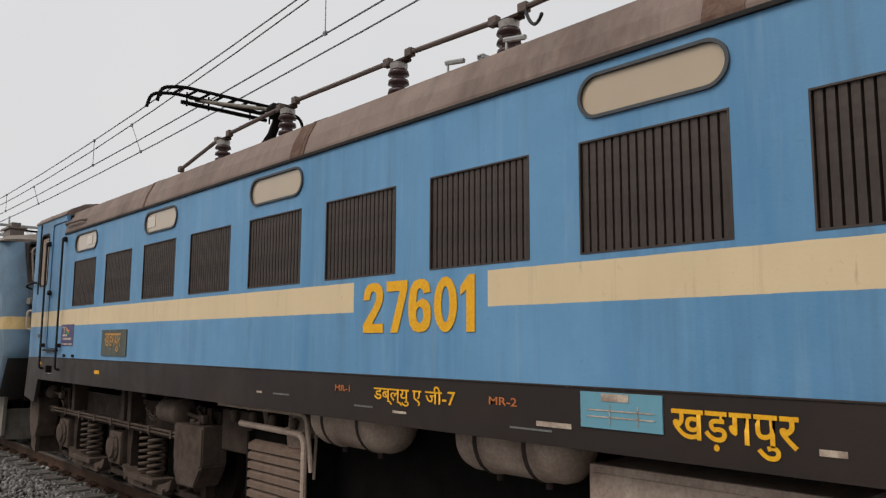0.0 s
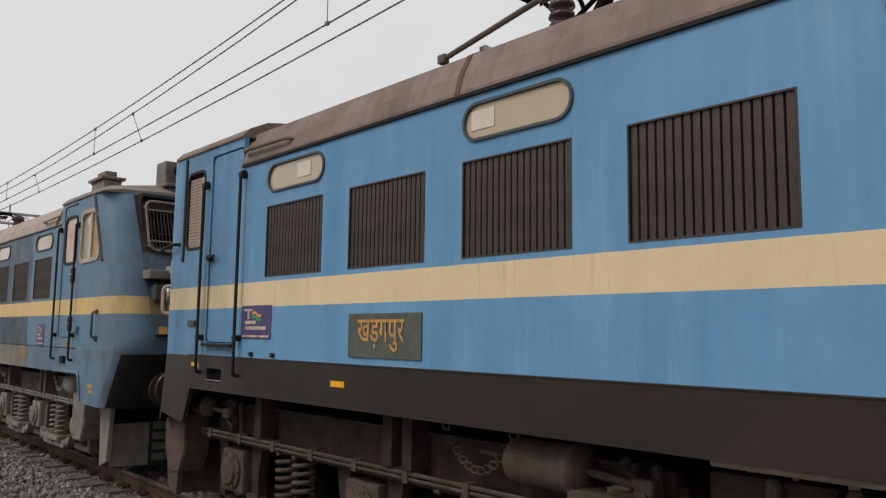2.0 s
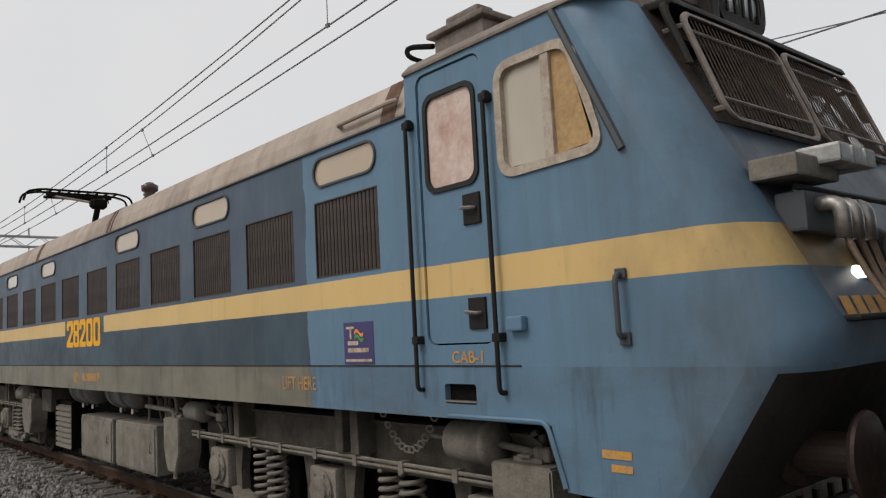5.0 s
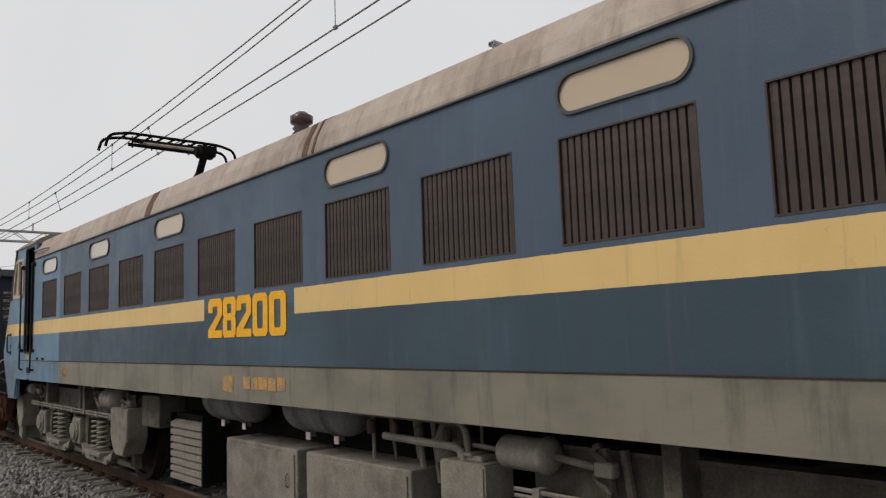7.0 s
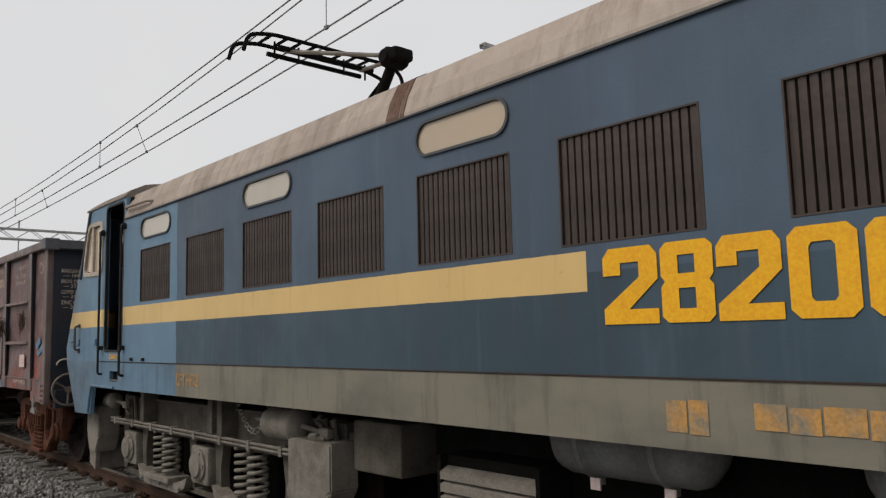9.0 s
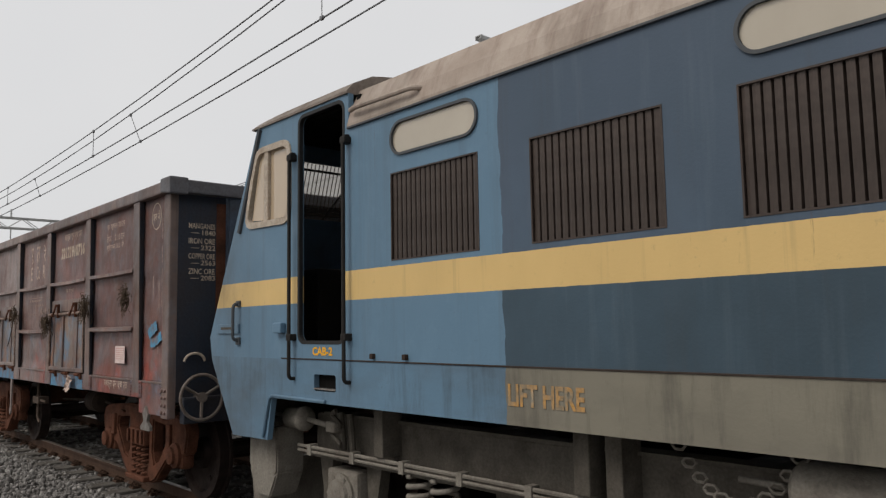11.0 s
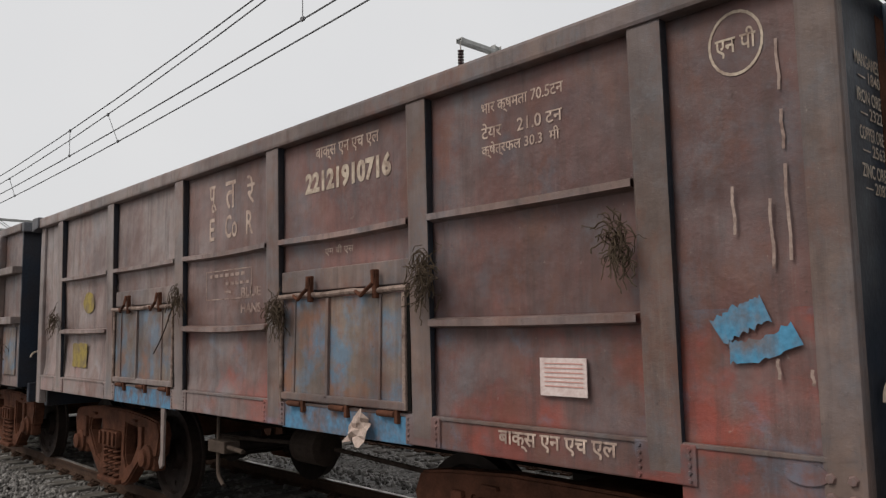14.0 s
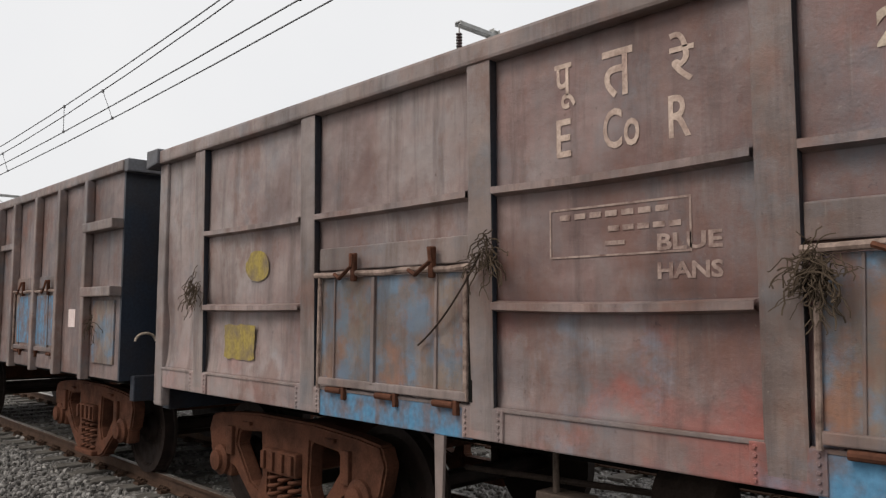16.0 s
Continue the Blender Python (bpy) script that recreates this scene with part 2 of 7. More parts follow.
M_PANE = glossy_panel("milky_window_panel", (0.46, 0.36, 0.25), (0.38, 0.30, 0.21))
M_PANE_PALE = glossy_panel("pale_window_panel", (0.46, 0.41, 0.33), (0.36, 0.31, 0.24))
M_PATCH_WHITE = plain("pale_paper_patch", (0.62, 0.55, 0.47), 0.3)
M_BOARD = weathered("rust_stained_white_board", (0.62, 0.50, 0.44), (0.36, 0.17, 0.12), 0.6, 0, 0.6, 5)
M_TAN = weathered("tan_cab_blind", (0.42, 0.27, 0.12), (0.30, 0.19, 0.09), 0.5)
M_WINFRAME = weathered("beige_window_frame", (0.42, 0.36, 0.29), (0.22, 0.15, 0.1), 0.55, 0, 0.5, 8)
M_STEEL = weathered("worn_bare_steel", (0.33, 0.31, 0.29), (0.13, 0.09, 0.07), 0.4, 0.7, 0.5, 6)
M_UNDER_A = weathered("brown_bogie_grime", (0.050, 0.036, 0.029), (0.017, 0.013, 0.011), 0.75, 0, 0.6, 4, 60, 0.006, 0.3)
M_UNDER_A2 = weathered("dusty_bogie_grime", (0.095, 0.071, 0.057), (0.034, 0.025, 0.020), 0.75, 0, 0.6, 4, 60, 0.006, 0.3)
M_UNDER_B = weathered("grey_bogie_paint", (0.105, 0.094, 0.078), (0.033, 0.027, 0.022), 0.7, 0, 0.6, 4, 60, 0.006, 0.3)
M_UNDER_B2 = weathered("pale_grey_bogie_paint", (0.212, 0.194, 0.165), (0.072, 0.058, 0.047), 0.65, 0, 0.6, 4, 60, 0.006, 0.3)
M_TANK_A = weathered("dusty_tank_steel", (0.42, 0.33, 0.27), (0.17, 0.11, 0.085), 0.6, 0.0, 0.6, 3, 50, 0.004, 0.3)
M_TANK_B = weathered("grey_tank_paint", (0.148, 0.152, 0.148), (0.064, 0.0544, 0.048), 0.55, 0, 0.5, 3)
M_BUFFER = weathered("greasy_dark_steel", (0.045, 0.030, 0.024), (0.018, 0.013, 0.011), 0.5, 0.3, 0.6, 6)
M_LOUVRE = weathered("dusty_brown_louvre", (0.19, 0.135, 0.105), (0.07, 0.048, 0.038), 0.7, 0, 0.6, 4, 60, 0.004, 0.3)
M_STRAP = weathered("dark_tank_strap", (0.05, 0.038, 0.032), (0.025, 0.02, 0.017), 0.7)
# near-black: deep shade below and inside is put into this colour
M_DARK = weathered("near_black_gear_shade", (0.0072, 0.0066, 0.006), (0.0036, 0.0036, 0.003), 0.85)
M_CERAMIC = plain("brown_glazed_ceramic", (0.06, 0.035, 0.035), 0.25)
M_COPPER = weathered("oxidised_busbar", (0.12, 0.088, 0.075), (0.06, 0.045, 0.04), 0.5, 0.3)
M_YELLOW = weathered("yellow_lettering_paint", (0.80, 0.40, 0.012), (0.66, 0.32, 0.02), 0.55, 0, 0.4, 9, 60, 0.0005)
M_ORANGE = weathered("faded_orange_lettering", (0.52, 0.27, 0.07), (0.36, 0.24, 0.12), 0.6, 0, 0.7, 14, 60, 0.0005)
M_FADED = weathered("ghost_of_orange_paint", (0.46, 0.25, 0.08), (0.21, 0.19, 0.145), 0.6, 0, 1.0, 9, 60, 0.0005, 0.9)
M_MUSTARD = weathered("worn_yellow_chalk", (0.33, 0.25, 0.07), (0.17, 0.13, 0.10), 0.7, 0, 1.0, 7, 50, 0.0005, 0.5)
M_GHOST = weathered("faded_stencil_paint", (0.36, 0.27, 0.23), (0.16, 0.10, 0.085), 0.65, 0, 1.0, 12, 60, 0.0005)
M_REDTXT = weathered("orange_red_lettering", (0.50, 0.16, 0.05), (0.30, 0.10, 0.05), 0.6, 0, 0.5, 14, 60, 0.0005)
M_WHITE = weathered("off_white_lettering", (0.52, 0.43, 0.34), (0.22, 0.15, 0.12), 0.65, 0, 0.85, 11, 60, 0.0005)
M_FAINTINK = plain("faint_pink_ink", (0.56, 0.30, 0.26), 0.7)
M_STENCIL = weathered("worn_pinkish_stencil_paint", (0.52, 0.40, 0.33), (0.20, 0.125, 0.105), 0.65, 0, 0.75, 9, 60, 0.0005, 0.3)
M_PAPER = weathered("pinkish_paper_notice", (0.68, 0.56, 0.53), (0.50, 0.38, 0.35), 0.7, 0, 0.5, 6)
M_PURPLE = plain("purple_sticker", (0.055, 0.045, 0.14), 0.4)
M_SAFFRON = plain("saffron_ink", (0.75, 0.28, 0.05), 0.5)
M_FLAGRED = plain("faded_red_band", (0.36, 0.045, 0.035), 0.5)
M_GREEN = plain("green_ink", (0.07, 0.30, 0.09), 0.5)
M_TEAL = plain("teal_board", (0.14, 0.33, 0.42), 0.4)
M_SIGN = weathered("dark_olive_sign_paint", (0.10, 0.11, 0.095), (0.06, 0.065, 0.06), 0.6)
M_WAGON = rusty_wagon("oxide_brown_wagon_paint", (0.207, 0.101, 0.088), dusty=0.72)
M_POST = rusty_wagon("greyed_brown_post_paint", (0.200, 0.140, 0.118), False, dusty=0.5)
M_SCRAPED = rusty_wagon("scraped_pale_rust_stiffener", (0.33, 0.225, 0.195), False, dusty=0.4)
M_POST_B = rusty_wagon("pale_grey_brown_post_paint", (0.30, 0.225, 0.195), False)
# shade on the posts' far flank, put into a dark navy colour
M_FLANK_SHADE = weathered("navy_shaded_post_flank", (0.020, 0.024, 0.032), (0.040, 0.028, 0.024), 0.65, 0, 0.7, 3, 40, 0.004, 0.4)
M_WAGON_B = rusty_wagon("grey_brown_wagon_paint", (0.27, 0.195, 0.178), False)
# navy end paint, darkened further to hold the shade between vehicles
M_END = weathered("shaded_navy_wagon_end", (0.022, 0.029, 0.043), (0.040, 0.030, 0.027), 0.5, 0, 0.6, 2, 40, 0.004, 0.4)
M_END_COPE = weathered("blue_grey_coping_paint", (0.105, 0.105, 0.115), (0.07, 0.055, 0.05), 0.55, 0, 0.6, 4, 40, 0.004, 0.3)
M_GUARD = weathered("brown_grey_guard_paint", (0.17, 0.14, 0.12), (0.07, 0.05, 0.04), 0.5, 0, 0.6, 6)
M_DOOR = rusty_wagon("blue_grey_door_paint", (0.24, 0.185, 0.15), False, 0.6)
M_BAR = weathered("scraped_pale_steel_bar", (0.29, 0.215, 0.18), (0.10, 0.065, 0.05), 0.6, 0.1, 0.9, 11, 50, 0.004)
M_SMEAR = weathered("bright_blue_smear", (0.085, 0.26, 0.41), (0.17, 0.13, 0.12), 0.7, 0, 0.9, 7, 40, 0.001, 0.5)
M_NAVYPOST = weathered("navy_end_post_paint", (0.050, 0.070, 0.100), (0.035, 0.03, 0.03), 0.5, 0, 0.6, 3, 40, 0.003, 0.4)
M_BLUEPATCH = weathered("scuffed_blue_paint", (0.09, 0.22, 0.35), (0.16, 0.10, 0.08), 0.6, 0, 0.95, 6, 30, 0.003, 0.8)
M_RUST = weathered("rust_orange_cast_steel", (0.110, 0.046, 0.028), (0.034, 0.018, 0.013), 0.8, 0, 0.7, 5, 60, 0.006)
M_WHEEL = weathered("dark_rusty_wheel", (0.0245, 0.0161, 0.0133), (0.0084, 0.007, 0.0063), 0.6, 0.2, 0.6, 5)
M_RAIL = weathered("rusty_rail_side", (0.07, 0.042, 0.0294), (0.035, 0.0245, 0.0196), 0.75, 0.1)
M_RAILTOP = weathered("rolled_rail_head", (0.30, 0.26, 0.23), (0.16, 0.11, 0.08), 0.35, 0.7)
M_SLEEPER = weathered("concrete_sleeper", (0.12, 0.111, 0.099), (0.048, 0.039, 0.033), 0.85)
M_GALV = weathered("galvanised_steel", (0.36, 0.36, 0.35), (0.20, 0.19, 0.17), 0.5, 0.4)
M_WIRE = plain("grey_wire", (0.16, 0.16, 0.165), 0.5, 0.4)
M_CABLE = weathered("dusty_brown_cable", (0.15, 0.11, 0.08), (0.06, 0.045, 0.035), 0.7)
M_ROPE = weathered("dry_straw", (0.085, 0.062, 0.043), (0.025, 0.019, 0.015), 0.9)
M_CLOTH = weathered("pale_pink_rag", (0.46, 0.36, 0.31), (0.30, 0.22, 0.18), 0.9)
M_LENS = plain("clear_lamp_lens", (0.55, 0.56, 0.55), 0.08)


def glass_material(name, tint, ior=1.45, rough=0.03):
    g = Graph(name)
    g.bsdf.inputs["Transmission Weight"].default_value = 1.0
    g.bsdf.inputs["IOR"].default_value = ior
    return g.finish(tint, rough)


M_GLASS = glass_material("dusty_glass", (0.42, 0.40, 0.37), 1.12, 0.12)
g_ = Graph("lit_headlight")
g_.bsdf.inputs["Emission Color"].default_value = (1, 0.95, 0.85, 1)
g_.bsdf.inputs["Emission Strength"].default_value = 4.0
M_GLOW = g_.finish((0.9, 0.9, 0.85), 0.3)

g_ = Graph("crushed_stone_ground")
cell = g_.tree.nodes.new("ShaderNodeTexVoronoi")
cell.inputs["Scale"].default_value = 24
g_.put(cell.inputs["Vector"], g_.co)
tone = g_.mix(g_.ramp(cell.outputs["Color"], 0.2, 0.8), (0.045, 0.042, 0.039), (0.21, 0.20, 0.187))
tone = g_.mix(g_.ramp(g_.noise(0.7, detail=5), 0.4, 0.7, 0, 0.5), tone, (0.13, 0.11, 0.095))
M_BALLAST = g_.finish(tone, 0.9, 0, cell.outputs["Distance"], 0.03, 1.0)
g_ = Graph("ballast_stone")
isl = g_.tree.nodes.new("ShaderNodeNewGeometry").outputs["Random Per Island"]
tone = g_.mix(isl, (0.05, 0.046, 0.042), (0.32, 0.305, 0.285))
M_STONE = g_.finish(g_.mix(g_.ramp(g_.noise(30), 0.3, 0.7, 0, 0.4), tone, (0.10, 0.085, 0.075)), 0.9, 0, g_.noise(60), 0.004)


# ---- mesh helpers ----
def part(name, bm, material, parent=None, label="", smooth=False):
    me = bpy.data.meshes.new(name)
    bm.normal_update()
    bm.to_mesh(me)
    bm.free()
    for m in material if isinstance(material, (list, tuple)) else (material,):
        me.materials.append(m)
    if smooth:
        for p in me.polygons:
            p.use_smooth = True
    ob = new(name, me)
    ob.parent = parent
    if label:
        tagged(ob, label)
    return ob


def box(x0, x1, y0, y1, z0, z1, bevel=0.0, bm=None, segments=2):
    """A bevelled box, added to bm or on its own."""
    own = bmesh.new()
    m = Matrix.Translation(((x0 + x1) / 2, (y0 + y1) / 2, (z0 + z1) / 2)) @ Matrix.Diagonal((abs(x1 - x0), abs(y1 - y0), abs(z1 - z0), 1))
    bmesh.ops.create_cube(own, size=1, matrix=m)
    if bevel:
        bmesh.ops.bevel(own, geom=own.edges[:], offset=bevel, segments=segments, affect="EDGES", profile=0.6)
    return joined(bm, own)


def joined(bm, own):
    if bm is None:
        return own
    tmp = bpy.data.meshes.new("tmp")
    own.to_mesh(tmp)
    own.free()
    bm.from_mesh(tmp)
    bpy.data.meshes.remove(tmp)
    return bm


def spin(profile, start, end, n=20, bm=None):
    """A turned solid: profile of (distance along, radius) round the line from start to end."""
    own = bmesh.new()
    a, b = Vector(start), Vector(end)
    d = (b - a).normalized()
    u = d.orthogonal().normalized()
    w = d.cross(u)
    rings = []
    for s, r in profile:
        rings.append([own.verts.new(a + d * s + (u * math.cos(2 * math.pi * i / n) + w * math.sin(2 * math.pi * i / n)) * max(r, 1e-4)) for i in range(n)])
    for p, q in zip(rings, rings[1:]):
        for i in range(n):
            own.faces.new((p[i], p[(i + 1) % n], q[(i + 1) % n], q[i]))
    own.faces.new(rings[0][::-1])
    own.faces.new(rings[-1])
    return joined(bm, own)


def rod(a, b, r, n=10, bm=None):
    l = (Vector(b) - Vector(a)).length
    return spin([(0, r), (l, r)], a, b, n, bm)


def tube(points, r, n=8, bm=None):
    """A bent pipe along points."""
    own = bmesh.new()
    pts = [Vector(p) for p in points]
    rings, u = [], None
    for i, p in enumerate(pts):
        d = (pts[min(i + 1, len(pts) - 1)] - pts[max(i - 1, 0)]).normalized()
        u = d.orthogonal().normalized() if u is None else (u - d * u.dot(d)).normalized()
        w = d.cross(u)
        rings.append([own.verts.new(p + (u * math.cos(2 * math.pi * k / n) + w * math.sin(2 * math.pi * k / n)) * r) for k in range(n)])
    for p, q in zip(rings, rings[1:]):
        for k in range(n):
            own.faces.new((p[k], p[(k + 1) % n], q[(k + 1) % n], q[k]))
    own.faces.new(rings[0][::-1])
    own.faces.new(rings[-1])
    return joined(bm, own)


def bend(points, r=0.05, n=4):
    """Rounds the corners of a line of points."""
    pts = [Vector(p) for p in points]
    out = [pts[0]]
    for a, b, c in zip(pts, pts[1:], pts[2:]):
        ra, rc = min(r, (a - b).length / 2), min(r, (c - b).length / 2)
        p, q = b + (a - b).normalized() * ra, b + (c - b).normalized() * rc
        out += [p.lerp(b, k / n).lerp(b.lerp(q, k / n), k / n) for k in range(n + 1)]
    return out + [pts[-1]]


def hanging(a, b, sag, n=12):
    a, b = Vector(a), Vector(b)
    return [a.lerp(b, i / n) - Vector((0, 0, sag * 4 * (i / n) * (1 - i / n))) for i in range(n + 1)]


def coil(x, y, z0, z1, radius, wire, turns, bm=None):
    n = int(turns * 12)
    return tube([(x + radius * math.cos(2 * math.pi * i / 12), y + radius * math.sin(2 * math.pi * i / 12), z0 + (z1 - z0) * i / n) for i in range(n + 1)], wire, 6, bm)


def rounded(y0, y1, z0, z1, r, n=5):
    """A loop of (y, z) round a rectangle with round corners."""
    out = []
    for cy, cz, a0 in ((y1 - r, z1 - r, 0), (y0 + r, z1 - r, 90), (y0 + r, z0 + r, 180), (y1 - r, z0 + r, 270)):
        out += [(cy + r * math.cos(radians(a0 + 90 * i / n)), cz + r * math.sin(radians(a0 + 90 * i / n))) for i in range(n + 1)]
    return out


def plate(outline, holes, x0, x1, bm=None):
    """A sheet in the y-z plane between x0 and x1, with holes through it."""
    own = bmesh.new()
    edges = []
    for loop in (outline, *holes):
        vs = [own.verts.new((x0, y, z)) for y, z in loop]
        edges += [own.edges.new((vs[i], vs[(i + 1) % len(vs)])) for i in range(len(vs))]
    bmesh.ops.triangle_fill(own, use_beauty=True, use_dissolve=False, edges=edges)
    got = bmesh.ops.extrude_face_region(own, geom=own.faces[:])
    for v in got["geom"]:
        if isinstance(v, bmesh.types.BMVert):
            v.co.x = x1
    bmesh.ops.recalc_face_normals(own, faces=own.faces[:])
    return joined(bm, own)


def ring(outer, inner, x0, x1, bm=None):
    return plate(outer, [inner], x0, x1, bm)


def lettering(name, words, material, parent, a0, a1, z0, z1, at, facing="side", bold=0.0, label="", slant=0.0):
    """Painted words in a box from a0 to a1 along the vehicle (or across it, on an end), z0 to z1."""
    cu = bpy.data.curves.new(name, "FONT")
    cu.body, cu.offset, cu.extrude, cu.resolution_u = words, bold, 0.0, 3
    tmp = new("tmp", cu)
    me = bpy.data.meshes.new_from_object(tmp.evaluated_get(bpy.context.evaluated_depsgraph_get()))
    bpy.data.objects.remove(tmp)
    me.name = name
    co = np.array([v.co[:] for v in me.vertices])
    lo, hi = co.min(0), co.max(0)
    u, v = (co[:, 0] - lo[0]) / (hi[0] - lo[0]), (co[:, 1] - lo[1]) / (hi[1] - lo[1])
    for vert, p, q in zip(me.vertices, u, v):
        z = z0 + (z1 - z0) * q
        vert.co = (at, a1 + (a0 - a1) * p, z) if facing == "side" else (a0 + (a1 - a0) * p, at, z)
    me.materials.append(material)
    ob = new(name, me)
    ob.parent = parent
    if label:
        tagged(ob, label)
    return ob


def bars(name, material, parent, rows, at, facing="side", label=""):
    """Unreadable writing: flat bars (a0, a1, z0, z1)."""
    bm = bmesh.new()
    for a0, a1, z0, z1 in rows:
        if facing == "side":
            co = [(at, a1, z0), (at, a0, z0), (at, a0, z1), (at, a1, z1)]
        else:
            co = [(a0, at, z0), (a1, at, z0), (a1, at, z1), (a0, at, z1)]
        bm.faces.new([bm.verts.new(c) for c in co])
    return part(name, bm, material, parent, label)


def share(ob, name, place, parent, turn=(0, 0, 0)):
    """Another object on the same mesh."""
    o = new(name, ob.data)
    o.parent, o.location, o.rotation_euler = parent, place, [radians(a) for a in turn]
    return o


def stand(name, label, category, group=""):
    ob = new(name)
    ob.empty_display_size = 0.3
    return tagged(ob, label, category, group)


def strokes(name, material, parent, rows, at, facing="side", label=""):
    for row in rows:
        bars(name, material, parent, [row], at, facing, label)


DIGITS = {
    "2": ([(0, 0), (1, 0), (1, 0.19), (0.47, 0.19), (1, 0.56), (1, 0.88), (0.88, 1), (0.12, 1), (0, 0.88), (0, 0.64), (0.33, 0.64), (0.33, 0.80), (0.67, 0.80), (0.67, 0.60), (0, 0.20)], []),
    "8": ([(0.12, 0), (0.88, 0), (1, 0.08), (1, 0.44), (0.92, 0.51), (1, 0.58), (1, 0.92), (0.88, 1), (0.12, 1), (0, 0.92), (0, 0.58), (0.08, 0.51), (0, 0.44), (0, 0.08)],
          [[(0.34, 0.17), (0.66, 0.17), (0.66, 0.42), (0.34, 0.42)], [(0.34, 0.60), (0.66, 0.60), (0.66, 0.83), (0.34, 0.83)]]),
    "0": ([(0.14, 0), (0.86, 0), (1, 0.1), (1, 0.9), (0.86, 1), (0.14, 1), (0, 0.9), (0, 0.1)], [[(0.36, 0.18), (0.64, 0.18), (0.69, 0.23), (0.69, 0.77), (0.64, 0.82), (0.36, 0.82), (0.31, 0.77), (0.31, 0.23)]]),
}


ROUND_DIGITS = {
    "2": ([(0, 0), (1, 0), (1, 0.18), (0.46, 0.18), (0.80, 0.44), (0.97, 0.60), (1, 0.76), (0.93, 0.90), (0.76, 0.98), (0.5, 1), (0.24, 0.97), (0.07, 0.87), (0, 0.66), (0.33, 0.66), (0.36, 0.76), (0.42, 0.82), (0.52, 0.83), (0.62, 0.81), (0.67, 0.74), (0.64, 0.64), (0.5, 0.5), (0, 0.16)], []),
    "7": ([(0, 1), (1, 1), (1, 0.82), (0.55, 0), (0.2, 0), (0.64, 0.80), (0, 0.80)], []),
    "6": ([(0.5, 0), (0.78, 0.03), (0.94, 0.13), (1, 0.30), (0.96, 0.48), (0.82, 0.59), (0.6, 0.63), (0.36, 0.56), (0.36, 0.66), (0.40, 0.78), (0.5, 0.83), (0.62, 0.79), (0.66, 0.72), (0.97, 0.74), (0.90, 0.90), (0.74, 0.98), (0.5, 1), (0.24, 0.96), (0.07, 0.82), (0, 0.6), (0, 0.34), (0.06, 0.15), (0.22, 0.03)],
          [[(0.5, 0.16), (0.64, 0.22), (0.67, 0.32), (0.63, 0.43), (0.5, 0.48), (0.37, 0.43), (0.34, 0.32), (0.38, 0.21)]]),
    "0": ([(0.5 + 0.5 * math.cos(k * math.pi / 12), 0.5 + 0.5 * math.sin(k * math.pi / 12)) for k in range(24)],
          [[(0.5 + 0.18 * math.cos(k * math.pi / 8), 0.5 + 0.33 * math.sin(k * math.pi / 8)) for k in range(16)]]),
    "1": ([(0.35, 0), (0.76, 0), (0.76, 1), (0.46, 1), (0.05, 0.80), (0.05, 0.64), (0.35, 0.74)], []),
}


def block_number(parent, words, spans, z0, z1, at, material, shapes=DIGITS):
    """Squared-off painted digits."""
    for ch, (a, b) in zip(words, spans):
        outer, holes = shapes[ch]
        fit = lambda loop: [(a + (b - a) * u, z0 + (z1 - z0) * v) for u, v in loop]
        part("digit", plate(fit(outer), [fit(h) for h in holes], at, at - 0.002), material, parent, "large yellow painted digit")


# ---- ground and track ----
def ground():
    bm = bmesh.new()
    xs = sorted({-1500, -300, -60, -20, -8, -4, -2, *[i * 0.5 for i in range(-2, 27)], 16, 20, 40, 120, 500, 1500})
    ys = sorted({-1500, -300, -60, -20, *range(-8, 50, 1), 60, 80, 120, 300, 900, 2500})
    grid = {}
    for i, x in enumerate(xs):
        for j, y in enumerate(ys):
            d = abs(x - TRACK)
            z = -0.20 if d < 1.9 or abs(x - TRACK - 4.7) < 1.9 else -0.34
            if abs(x) < 60 and -20 < y < 60:
                z += 0.03 * noise.noise((x * 0.9, y * 0.9, 0))
            grid[i, j] = bm.verts.new((x, y, z))
    for i in range(len(xs) - 1):
        for j in range(len(ys) - 1):
            bm.faces.new((grid[i, j], grid[i + 1, j], grid[i + 1, j + 1], grid[i, j + 1]))
    tagged(part("ground", bm, M_BALLAST, smooth=True), "grey crushed-stone ground beside the railway track", "ground", "", "structure")


def rail_mesh(y0, y1):
    half = [(0.068, -0.16), (0.068, -0.148), (0.012, -0.125), (0.009, -0.05), (0.034, -0.038), (0.034, -0.006), (0.026, 0.0)]
    loop = half + [(-x, z) for x, z in half[::-1]]
    bm = bmesh.new()
    a, b = [bm.verts.new((x, y0, z)) for x, z in loop], [bm.verts.new((x, y1, z)) for x, z in loop]
    n = len(loop)
    for i in range(n):
        f = bm.faces.new((a[i], b[i], b[(i + 1) % n], a[(i + 1) % n]))
        f.material_index = 1 if i in (5, 6, 7) else 0
    bm.faces.new(a[::-1])
    bm.faces.new(b)
    bmesh.ops.recalc_face_normals(bm, faces=bm.faces[:])
    return bm


